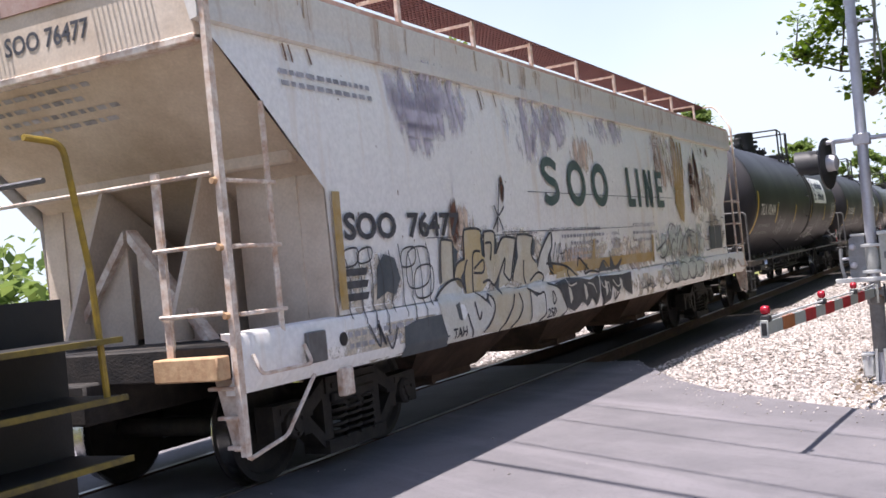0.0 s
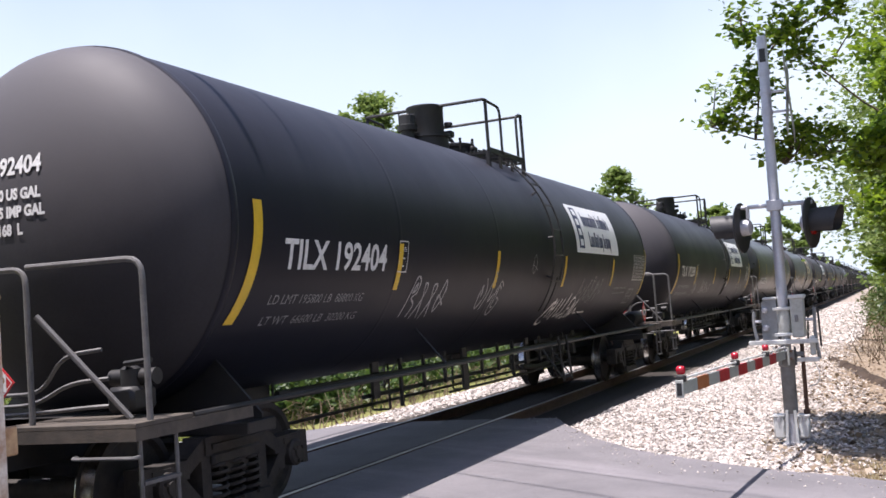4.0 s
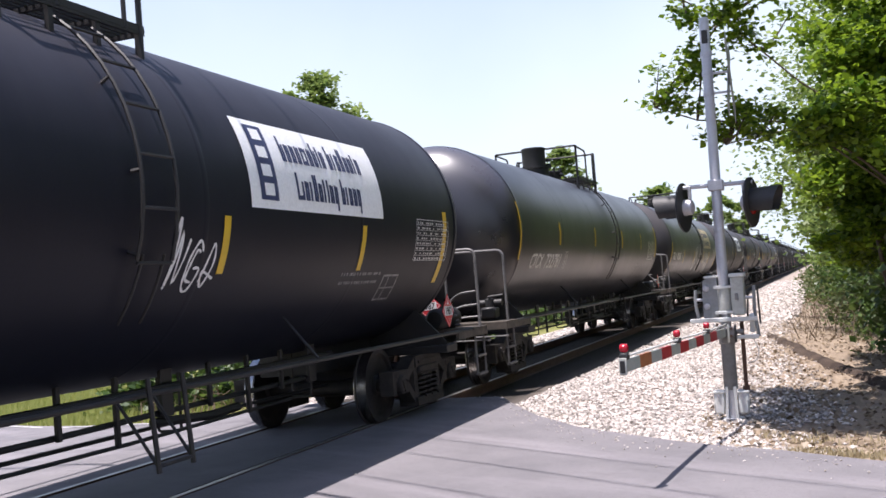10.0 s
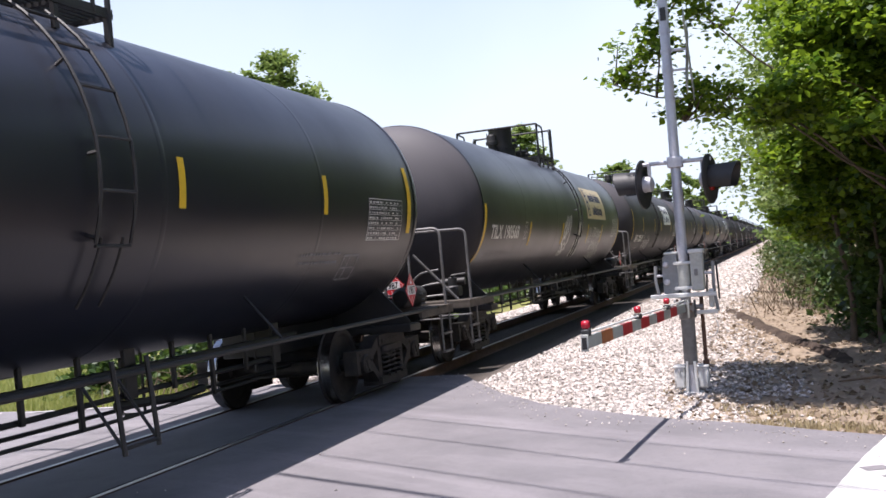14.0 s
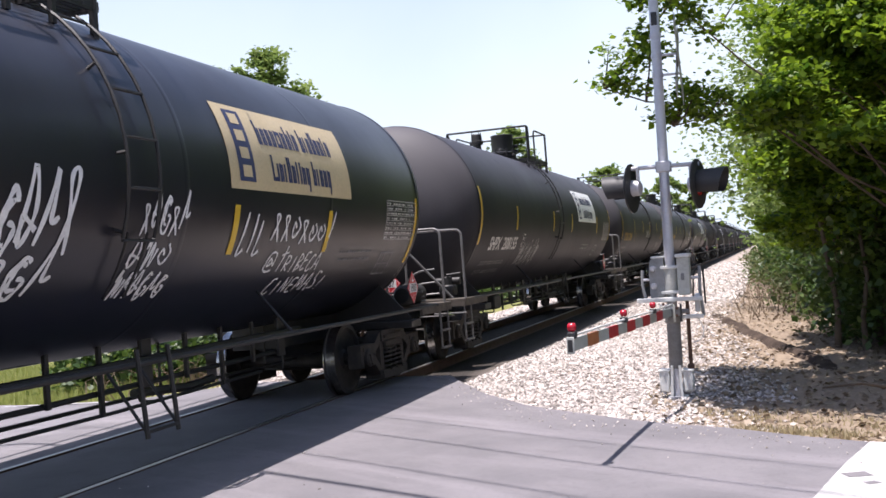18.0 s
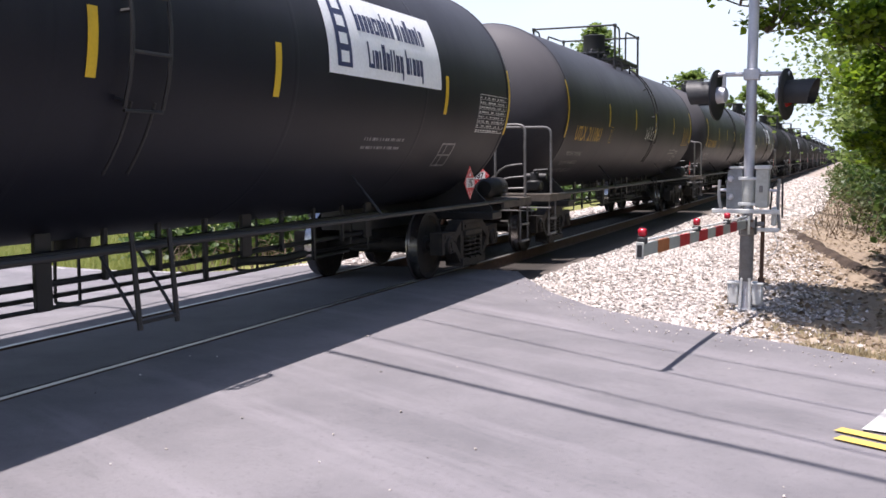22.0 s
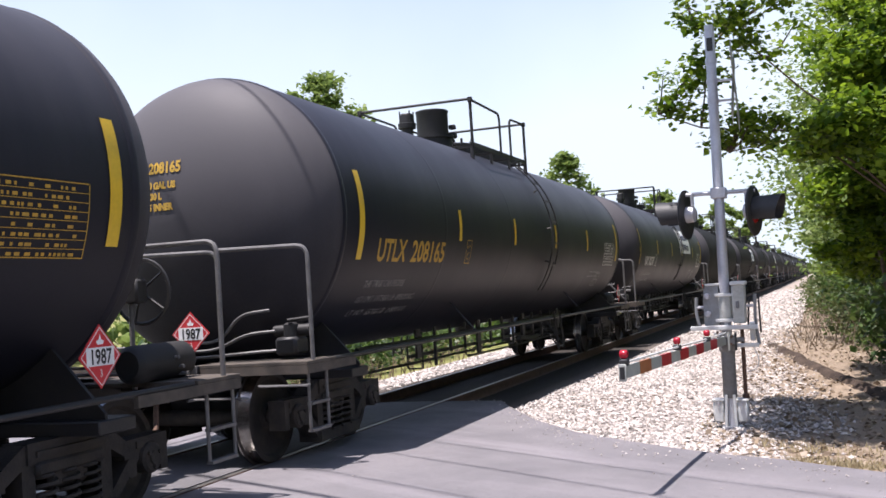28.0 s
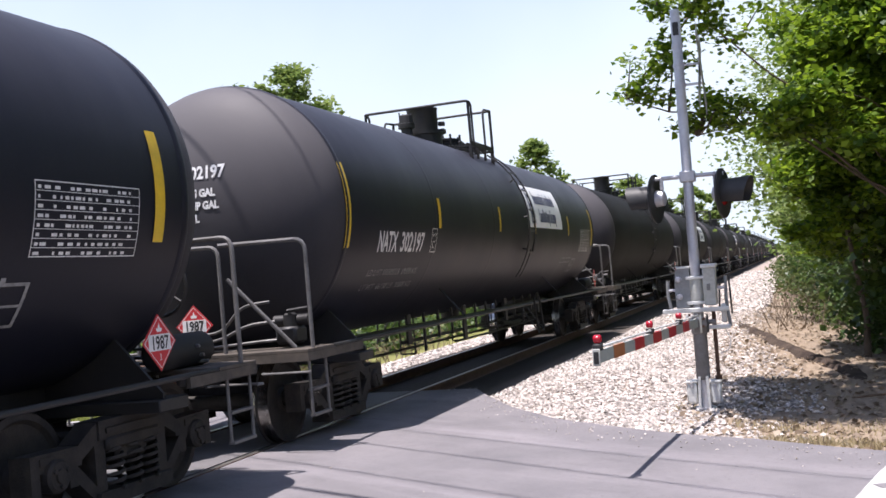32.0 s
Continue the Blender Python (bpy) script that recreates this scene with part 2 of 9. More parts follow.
class Shape:
    """Collects the faces of one mesh."""
    def __init__(self):
        self.v, self.f = [], []

    def add(self, verts, faces):
        k = len(self.v)
        self.v += [tuple(p) for p in verts]
        self.f += [tuple(i + k for i in q) for q in faces]
        return self

    def box(self, lo, hi, bevel=0.0, turn=None):
        (x0, y0, z0), (x1, y1, z1) = lo, hi
        b = bevel
        if b <= 0:
            vs = [(x, y, z) for x in (x0, x1) for y in (y0, y1) for z in (z0, z1)]
            fs = [(0, 1, 3, 2), (4, 6, 7, 5), (0, 4, 5, 1), (2, 3, 7, 6), (0, 2, 6, 4), (1, 5, 7, 3)]
        else:
            bm = bmesh.new()
            bmesh.ops.create_cube(bm, size=1)
            for w in bm.verts:
                w.co = ((x0 + x1) / 2 + w.co.x * (x1 - x0), (y0 + y1) / 2 + w.co.y * (y1 - y0), (z0 + z1) / 2 + w.co.z * (z1 - z0))
            bmesh.ops.bevel(bm, geom=bm.edges[:], offset=b, segments=1, affect='EDGES')
            bm.verts.index_update()
            vs = [w.co[:] for w in bm.verts]
            fs = [[w.index for w in q.verts] for q in bm.faces]
            bm.free()
        if turn is not None:
            vs = [tuple(turn @ Vector(p)) for p in vs]
        return self.add(vs, fs)

    def tube(self, pts, r, n=8, caps=True, closed=False):
        pts = [Vector(p) for p in pts]
        rad = list(r) if isinstance(r, (list, tuple)) else [r] * len(pts)
        vs, fs, m = [], [], len(pts)
        side = None
        for i, p in enumerate(pts):
            if closed:
                d = pts[(i + 1) % m] - pts[i - 1]
            else:
                d = (pts[min(i + 1, m - 1)] - pts[max(i - 1, 0)])
            d.normalize()
            if side is None:
                side = d.orthogonal().normalized()
            side = (side - d * side.dot(d)).normalized()
            up = d.cross(side)
            for k in range(n):
                a = 2 * math.pi * k / n
                vs.append(p + (side * math.cos(a) + up * math.sin(a)) * rad[i])
        for i in range(m if closed else m - 1):
            j = (i + 1) % m
            for k in range(n):
                l = (k + 1) % n
                fs.append((i * n + k, i * n + l, j * n + l, j * n + k))
        if caps and not closed:
            fs.append(tuple(range(n - 1, -1, -1)))
            fs.append(tuple((m - 1) * n + k for k in range(n)))
        return self.add(vs, fs)

    def lathe(self, prof, n=32, axis='y', centre=(0, 0, 0), arc=None):
        """prof: (along, radius) pairs, turned round an axis."""
        vs, fs = [], []
        for a, r in prof:
            for k in range(n):
                t = 2 * math.pi * k / n
                c, s_ = r * math.cos(t), r * math.sin(t)
                p = (c, a, s_) if axis == 'y' else ((a, c, s_) if axis == 'x' else (c, s_, a))
                vs.append((p[0] + centre[0], p[1] + centre[1], p[2] + centre[2]))
        flip = axis == 'y'
        for i in range(len(prof) - 1):
            for k in range(n):
                l = (k + 1) % n
                q = (i * n + k, i * n + l, (i + 1) * n + l, (i + 1) * n + k)
                fs.append(q[::-1] if flip else q)
        return self.add(vs, fs)

    def prism(self, poly, lo, hi, axis='x'):
        """A flat outline given in the other two axes, pulled out along one."""
        n = len(poly)
        def at(p, h):
            return (h, p[0], p[1]) if axis == 'x' else ((p[0], h, p[1]) if axis == 'y' else (p[0], p[1], h))
        vs = [at(p, lo) for p in poly] + [at(p, hi) for p in poly]
        fs = [tuple(range(n - 1, -1, -1)), tuple(range(n, 2 * n))]
        fs += [(i, (i + 1) % n, n + (i + 1) % n, n + i) for i in range(n)]
        return self.add(vs, fs)

    def bmesh_normals(self, me):
        bm = bmesh.new()
        bm.from_mesh(me)
        bmesh.ops.recalc_face_normals(bm, faces=bm.faces)
        bm.to_mesh(me)
        bm.free()

    def mesh(self, name, mat, smooth=None):
        me = mesh_from(name, self.v, self.f, [mat])
        if len(self.f) < 60000:
            self.bmesh_normals(me)
        if smooth is not None:
            me.polygons.foreach_set("use_smooth", [True] * len(me.polygons))
            if smooth < 180:
                me.set_sharp_from_angle(angle=radians(smooth))
        return me


def part(name, shape, mat, parent, label="", smooth=40, m=None):
    """One mesh object under a thing or a part; shape is a Shape or a ready mesh."""
    me = shape.mesh(name, mat, smooth) if isinstance(shape, Shape) else shape
    ob = new(name, me)
    ob.parent = parent
    if m is not None:
        ob.matrix_basis = m
    if label:
        tagged(ob, label)
    return ob


def thing(name, label, category, group="", m=None, kind=""):
    ob = new(name)
    tagged(ob, label, category, group, kind)
    if m is not None:
        ob.matrix_basis = m
    return ob


def bend(pts, r):
    """Rounds the corners of a pipe's path."""
    pts = [Vector(p) for p in pts]
    out = [pts[0]]
    for a, b, c in zip(pts, pts[1:], pts[2:]):
        d1, d2 = (a - b), (c - b)
        k = min(r, d1.length * 0.45, d2.length * 0.45)
        p, q = b + d1.normalized() * k, b + d2.normalized() * k
        for i in range(5):
            t = i / 4
            out.append(p * (1 - t) ** 2 + b * 2 * t * (1 - t) + q * t ** 2)
    out.append(pts[-1])
    return out


def text_mesh(body, size, spacing=1.0, shear=0.0, bold=0.0, width=1.0):
    """The flat outline of some writing as vertices and faces, its lower left corner at the origin."""
    cu = bpy.data.curves.new("text", 'FONT')
    cu.body = body
    cu.size = size
    cu.space_character = spacing
    cu.shear = shear
    cu.offset = bold
    cu.resolution_u = 3
    ob = bpy.data.objects.new("text", cu)
    me = bpy.data.meshes.new_from_object(ob)
    vs = [(v.co.x * width, v.co.y) for v in me.vertices]
    fs = [tuple(p.vertices) for p in me.polygons]
    bpy.data.objects.remove(ob)
    bpy.data.curves.remove(cu)
    bpy.data.meshes.remove(me)
    return vs, fs


# ---- ground, road and track ----
def worn_by_wheels(m, pale, dark):
    """Pale streaks along the road and dark grain between the stones of the asphalt."""
    nt = m.node_tree
    b = nt.nodes["Principled BSDF"]
    co = nt.nodes.new("ShaderNodeTexCoord")
    for turn, scale, color, lo, hi, most in ((28.0, (0.16, 1.5, 1.0), pale, 0.5, 0.68, 0.75), (0.0, (26.0, 26.0, 26.0), dark, 0.56, 0.72, 0.6), (28.0, (1.3, 5.0, 1.0), dark, 0.6, 0.75, 0.45)):
        old = b.inputs["Base Color"].links[0].from_socket
        mp = nt.nodes.new("ShaderNodeMapping")
        mp.vector_type = 'TEXTURE'
        mp.inputs["Rotation"].default_value = (0, 0, radians(-turn))
        mp.inputs["Scale"].default_value = [1 / k for k in scale]
        nt.links.new(co.outputs["Object"], mp.inputs["Vector"])
        n = nt.nodes.new("ShaderNodeTexNoise")
        n.inputs["Scale"].default_value, n.inputs["Detail"].default_value, n.inputs["Roughness"].default_value = 1.0, 6, 0.65
        nt.links.new(mp.outputs[0], n.inputs["Vector"])
        r = nt.nodes.new("ShaderNodeMapRange")
        r.inputs["From Min"].default_value, r.inputs["From Max"].default_value, r.inputs["To Max"].default_value = lo, hi, most
        nt.links.new(n.outputs["Fac"], r.inputs["Value"])
        x = nt.nodes.new("ShaderNodeMix")
        x.data_type = 'RGBA'
        x.inputs["B"].default_value = (*color, 1)
        nt.links.new(old, x.inputs["A"])
        nt.links.new(r.outputs[0], x.inputs["Factor"])
        nt.links.new(x.outputs["Result"], b.inputs["Base Color"])
    return m


M_ROAD = worn_by_wheels(material("worn_asphalt", (0.178, 0.166, 0.175), 0.85, spots=(0.118, 0.112, 0.12), scale=0.8, amount=0.85, fine=90, bump=0.35, bump_scale=140), (0.225, 0.208, 0.222), (0.085, 0.08, 0.085))
M_PATCH = material("dark_asphalt_apron", (0.13, 0.124, 0.13), 0.85, spots=(0.09, 0.086, 0.09), scale=1.4, amount=0.6, fine=90, bump=0.35, bump_scale=140)
M_LINE = material("white_road_paint", (0.5, 0.49, 0.48), 0.75, spots=(0.26, 0.25, 0.25), scale=4, amount=0.7)
M_YLINE = material("yellow_road_paint", (0.6, 0.42, 0.08), 0.7, spots=(0.35, 0.27, 0.12), scale=5, amount=0.6)


def ground_material():
    """Dry soil and gravel beside the track, thin grass further out, chosen by the place on the plan."""
    m = bpy.data.materials.new("soil_gravel_and_grass")
    m.use_nodes = True
    nt = m.node_tree
    b = nt.nodes["Principled BSDF"]
    b.inputs["Roughness"].default_value = 0.95
    b.inputs["Specular IOR Level"].default_value = 0.2
    co = nt.nodes.new("ShaderNodeTexCoord")
    attr = nt.nodes.new("ShaderNodeVertexColor")
    attr.layer_name = "cover"
    n = nt.nodes.new("ShaderNodeTexNoise")
    n.inputs["Scale"].default_value = 1.3
    n.inputs["Detail"].default_value = 9
    n.inputs["Roughness"].default_value = 0.7
    n2 = nt.nodes.new("ShaderNodeTexNoise")
    n2.inputs["Scale"].default_value = 22
    n2.inputs["Detail"].default_value = 4
    for q in (n, n2):
        nt.links.new(co.outputs["Object"], q.inputs["Vector"])
    sep = nt.nodes.new("ShaderNodeSeparateColor")
    nt.links.new(attr.outputs["Color"], sep.inputs[0])

    def mix(a, c, fac, sock=None):
        x = nt.nodes.new("ShaderNodeMix")
        x.data_type = 'RGBA'
        for s_, val in (("A", a), ("B", c)):
            if isinstance(val, tuple):
                x.inputs[s_].default_value = (*val, 1)
            else:
                nt.links.new(val, x.inputs[s_])
        if isinstance(fac, float):
            x.inputs["Factor"].default_value = fac
        else:
            nt.links.new(fac, x.inputs["Factor"])
        return x.outputs["Result"]
    soil = mix((0.36, 0.285, 0.21), (0.15, 0.115, 0.085), n.outputs["Fac"])
    gravel = mix((0.42, 0.36, 0.315), (0.2, 0.165, 0.14), n2.outputs["Fac"])
    grass = mix((0.13, 0.16, 0.04), (0.24, 0.21, 0.085), n.outputs["Fac"])
    # the borders between the covers wander
    def wander(sock):
        a = nt.nodes.new("ShaderNodeMath")
        a.operation = 'ADD'
        nt.links.new(sock, a.inputs[0])
        nt.links.new(n.outputs["Fac"], a.inputs[1])
        r = nt.nodes.new("ShaderNodeMapRange")
        r.inputs["From Min"].default_value, r.inputs["From Max"].default_value = 0.85, 1.15
        nt.links.new(a.outputs[0], r.inputs["Value"])
        return r.outputs[0]
    c = mix(soil, gravel, wander(sep.outputs[0]))
    c = mix(c, grass, wander(sep.outputs[1]))
    # oil and brake dust, with the train's shade painted in, darken the track bed
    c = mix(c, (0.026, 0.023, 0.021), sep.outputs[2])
    nt.links.new(c, b.inputs["Base Color"])
    bp = nt.nodes.new("ShaderNodeBump")
    bp.inputs["Strength"].default_value = 0.6
    bp.inputs["Distance"].default_value = 0.05
    nt.links.new(n2.outputs["Fac"], bp.inputs["Height"])
    nt.links.new(bp.outputs[0], b.inputs["Normal"])
    return m


def lerp(x, pts):
    return float(np.interp(x, [p[0] for p in pts], [p[1] for p in pts]))


FAR_EDGE = [(-80, 55.0), (-20, 23.3), (-8, 16.9), (-4.2, 14.9), (-2.6, 14.5), (-1.9, 14.3), (1.65, 14.2), (2.1, 13.3), (2.7, 12.2), (3.4, 11.3),
            (4.2, 10.65), (5.05, 10.1), (6.34, 9.35), (9, 7.9), (20, 2.0), (80, -30.0)]
NEAR_EDGE = [(-80, 48.0), (-8, 9.6), (-3, 4.6), (-1.9, 2.2), (1.9, 1.4), (3, 1.8), (6.1, 2.2), (9, 0.9), (20, -5.2), (80, -37.0)]


def road_z(x):
    return lerp(x, [(-60, -2.2), (-9, -0.62), (-4, -0.26), (-1.6, -0.01), (0, 0.0), (1.6, -0.01), (5, -0.10), (9, -0.16), (60, -0.5)])


def ground_z(x, y):
    side = lerp(x, [(-80, -2.2), (-14, -1.0), (-7, -0.75), (-4.2, -0.55), (-2.9, -0.24), (-1.9, -0.16), (1.9, -0.16), (2.6, -0.2), (5.2, -0.26), (7.5, -0.42), (9, -0.4), (16, 0.3), (80, 1.2)])
    # heap of ballast by the gate
    side += 0.16 * math.exp(-((x - 3.2) / 1.1) ** 2 - ((y - 15.5) / 3.5) ** 2)
    # low dirt berm along the service track
    bx = 6.79 - (y - 16.2) * 0.15
    side += 0.12 * math.exp(-((x - bx - 0.6) / 0.7) ** 2) * lerp(y, [(12, 0), (16, 1), (40, 1), (60, 0)])
    near = lerp(x, NEAR_EDGE)
    far = lerp(x, FAR_EDGE)
    if near - 1.5 < y < far + 1.5:
        k = min(1, (y - near + 1.5) / 1.5, (far + 1.5 - y) / 1.5)
        base = road_z(x) - 0.075
        side = side * (1 - k) + min(base, side + 0.3) * k if x > 1.9 or x < -1.9 else min(side, base - 0.06)
    side += 0.03 * noise.noise((x * 0.9, y * 0.9, 0)) * min(1, max(0, abs(x) - 1.9))
    return side


def cover(x, y):
    """Gravel and grass at a place of the plan, from 0 to 1."""
    bx = max(4.9, 6.35 - (y - 13.0) * 0.09)
    g = 0.5 + 0.5 * max(-1, min(1, (bx - 1.2 - x) / 1.0)) if x > 0 else 0.5 + 0.5 * max(-1, min(1, (x + 3.6) / 0.5))
    gr = 0.0
    if x < -4.4:
        gr = min(1, (-4.4 - x) / 1.0)
    if x > 5.0 and y < 12.2:
        gr = 0.3
    if x > 12:
        gr = min(0.7, (x - 12) / 4)
    # darkened past the rails, out to where the train's shade falls
    oil_shade = 0.95 * max(0.0, min(1.0, (2.25 - abs(x)) / 0.6))
    return g, gr, oil_shade


xs = [-1500, -600, -250, -120, -80, -60, -45, -35, -28, -22] + list(np.arange(-18, -4.9, 1.0)) + list(np.arange(-4.5, 8.1, 0.3)) + list(np.arange(8.7, 20, 1.0)) + [22, 26, 32, 40, 55, 80, 130, 250, 600, 1500]
ys = [-1500, -500, -200, -90, -50, -30, -20, -12, -6] + list(np.arange(-3, 9, 1.0)) + list(np.arange(9.2, 24, 0.3)) + list(np.arange(24.5, 45, 1.0)) + [48, 52, 57, 63, 70, 80, 95, 115, 140, 180, 240, 330, 500, 900, 1800, 3000]
gv = [(x, y, ground_z(x, y)) for y in ys for x in xs]
gw = len(xs)
gf = [(j * gw + i, j * gw + i + 1, (j + 1) * gw + i + 1, (j + 1) * gw + i) for j in range(len(ys) - 1) for i in range(gw - 1)]
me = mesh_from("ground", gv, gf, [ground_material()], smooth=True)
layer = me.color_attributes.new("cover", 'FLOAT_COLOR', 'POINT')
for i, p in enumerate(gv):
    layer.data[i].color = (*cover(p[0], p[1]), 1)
ground = tagged(new("ground", me), "dry ground with gravel, soil and thin grass beside the track", "ground", kind="structure")


def road_strip(name, x_cols, mat, label, lift=0.0, y_from=None, y_to=None, rows=14, thick=0.12):
    vs, fs = [], []
    n = rows + 1
    for x in x_cols:
        a = lerp(x, NEAR_EDGE) if y_from is None else y_from(x)
        b = lerp(x, FAR_EDGE) if y_to is None else y_to(x)
        for j in range(n):
            y = a + (b - a) * j / rows
            edge = 0.02 * noise.noise((x * 2.1, y * 2.1, 3)) if j in (0, rows) else 0
            vs.append((x, y + edge * 3, road_z(x) + lift + 0.008 * noise.noise((x * 0.8, y * 0.8, 0)) * min(1, abs(x) / 3)))
    m = len(x_cols)
    top = len(vs)
    vs += [(p[0], p[1], p[2] - thick) for p in vs]
    for i in range(m - 1):
        for j in range(rows):
            fs.append((i * n + j, (i + 1) * n + j, (i + 1) * n + j + 1, i * n + j + 1))
    ring = [i * n for i in range(m)] + [(m - 1) * n + j for j in range(1, n)] + [i * n + rows for i in range(m - 2, -1, -1)] + [j for j in range(rows - 1, 0, -1)]
    for a, b in zip(ring, ring[1:] + ring[:1]):
        fs.append((a, a + top, b + top, b))
    me = mesh_from(name, vs, fs, [mat])
    return tagged(new(name, me), label, "road", kind="structure")


cols = [0.795, 1.0, 1.3, 1.65, 1.9, 2.1, 2.4, 2.7, 3.0, 3.4, 3.8, 4.2, 4.6, 5.05, 5.6, 6.1, 6.34, 7, 8, 9, 11, 14, 20, 30, 50, 80]
road_strip("road", cols, M_ROAD, "worn grey asphalt country road with worn wheel paths")
road_strip("road", [-80, -50, -30, -20, -14, -10, -8, -6, -4.2, -3.4, -2.6, -1.9, -1.4, -1.0, -0.795], M_ROAD, "worn grey asphalt country road beyond the track")
road_strip("crossing_surface", [-0.655, -0.3, 0, 0.3, 0.655], M_PATCH, "dark asphalt between the rails of the level crossing", y_from=lambda x: 1.5, y_to=lambda x: 14.25)


# rails and sleepers
def rail(x):
    s = Shape()
    s.prism([(x - 0.036, 0.0), (x + 0.036, 0.0), (x + 0.036, -0.035), (x + 0.009, -0.05), (x + 0.009, -0.145), (x + 0.07, -0.165), (x + 0.07, -0.175),
             (x - 0.07, -0.175), (x - 0.07, -0.165), (x - 0.009, -0.145), (x - 0.009, -0.05), (x - 0.036, -0.035)], -60, 700, 'y')
    ob = new("rail", s.mesh("rail", M_RUST, 30))
    tagged(ob, "steel rail with a rusty web and polished head", "rail", "rails of the track", kind="structure")
    t = Shape()
    t.box((x - 0.03, -60, 0.0), (x + 0.03, 700, 0.004))
    part("running_surface", t, M_RAILHEAD, ob, "polished running surface")
    return ob


rail(0.7525)
rail(-0.7525)


# ---- tank cars ----
R_TANK, Z_TANK = 1.51, 2.50
M_LOCO = material("grimy_black_locomotive", (0.012, 0.012, 0.013), 0.65, spots=(0.028, 0.024, 0.02), scale=3, amount=0.7)
BELLY = 1.0


def on_shell(y, z, lift=0.004, side=1):
    """The place on the tank's side at a height, measured along its curve from the axis."""
    a = (z - Z_TANK) / R_TANK
    r = R_TANK + lift
    return (side * r * math.cos(a), y, Z_TANK + r * math.sin(a) * (BELLY if a < 0 else 1.0))


def shell_patch(s, y0, y1, z0, z1, lift=0.004, ny=1, nz=8):
    vs = [on_shell(y0 + (y1 - y0) * i / ny, z0 + (z1 - z0) * j / nz, lift) for i in range(ny + 1) for j in range(nz + 1)]
    n = nz + 1
    s.add(vs, [(i * n + j, (i + 1) * n + j, (i + 1) * n + j + 1, i * n + j + 1) for i in range(ny) for j in range(nz)])
    return s


def cut_levels(vs, fs, step):
    """Cuts flat writing into low bands, so that it can follow a curve."""
    bm = bmesh.new()
    bv = [bm.verts.new((a, b, 0)) for a, b in vs]
    for f in fs:
        try:
            bm.faces.new([bv[i] for i in f])
        except ValueError:
            pass
    lo, hi = min(v[1] for v in vs), max(v[1] for v in vs)
    k = lo + step
    while k < hi:
        bmesh.ops.bisect_plane(bm, geom=bm.verts[:] + bm.edges[:] + bm.faces[:], plane_co=(0, k, 0), plane_no=(0, 1, 0))
        k += step
    bm.verts.index_update()
    out = [(v.co.x, v.co.y) for v in bm.verts], [[v.index for v in f.verts] for f in bm.faces]
    bm.free()
    return out


def side_writing(s, body, y, z, cap, length=None, shear=0.0, lift=0.0032, bold=0.0):
    """Writing on the tank's side: capitals of that height, stretched to that length."""
    vs, fs = text_mesh(body, cap / 0.69, shear=shear, bold=bold)
    if not vs:
        return
    x0, x1 = min(v[0] for v in vs), max(v[0] for v in vs)
    k = (length / (x1 - x0)) if length else 0.85
    vs, fs = cut_levels([((a - x0) * k, b) for a, b in vs], fs, 0.09)
    s.add([on_shell(y + a, z + b, lift) for a, b in vs], fs)


def head_y(x, z, seam, depth=0.755):
    q = 1 - (x * x + (z - Z_TANK) ** 2) / R_TANK ** 2
    return -seam - depth * math.sqrt(max(0.0, q))


def head_writing(s, body, x, z, cap, seam):
    vs, fs = text_mesh(body, cap / 0.69, bold=0.006)
    if not vs:
        return
    vs, fs = cut_levels([(a * 0.85, b) for a, b in vs], fs, 0.06)
    s.add([(x + a, head_y(x + a, z + b, seam) - 0.008, z + b) for a, b in vs], fs)


def wheelset_parts():
    w = Shape()
    for sgn in (-1, 1):
        prof = [(0.69, 0.0), (0.69, 0.10), (0.72, 0.13), (0.735, 0.36), (0.70, 0.40), (0.70, 0.452), (0.72, 0.452), (0.80, 0.455), (0.835, 0.45), (0.835, 0.40), (0.80, 0.37), (0.77, 0.13), (0.80, 0.10), (0.80, 0.0)]
        prof[5:6] = [(0.682, 0.452), (0.685, 0.478), (0.70, 0.482), (0.715, 0.46)]
        w.lathe([(sgn * a, r) for a, r in prof], 40, 'x')
    w.lathe([(-1.08, 0.0), (-1.08, 0.07), (-0.8, 0.08), (0.8, 0.08), (1.08, 0.07), (1.08, 0.0)], 16, 'x')
    t = Shape()
    for sgn in (-1, 1):
        t.lathe([(sgn * a, r) for a, r in ((0.716, 0.4615), (0.73, 0.4575), (0.80, 0.4565), (0.834, 0.4525))], 40, 'x')
        # worn rim face and flange edge
        t.lathe([(sgn * a, r) for a, r in ((0.6805, 0.455), (0.6835, 0.4795), (0.70, 0.4835))], 40, 'x')
    return w.mesh("wheelset", M_TRUCK, 35), t.mesh("tread", M_TREAD, 35)


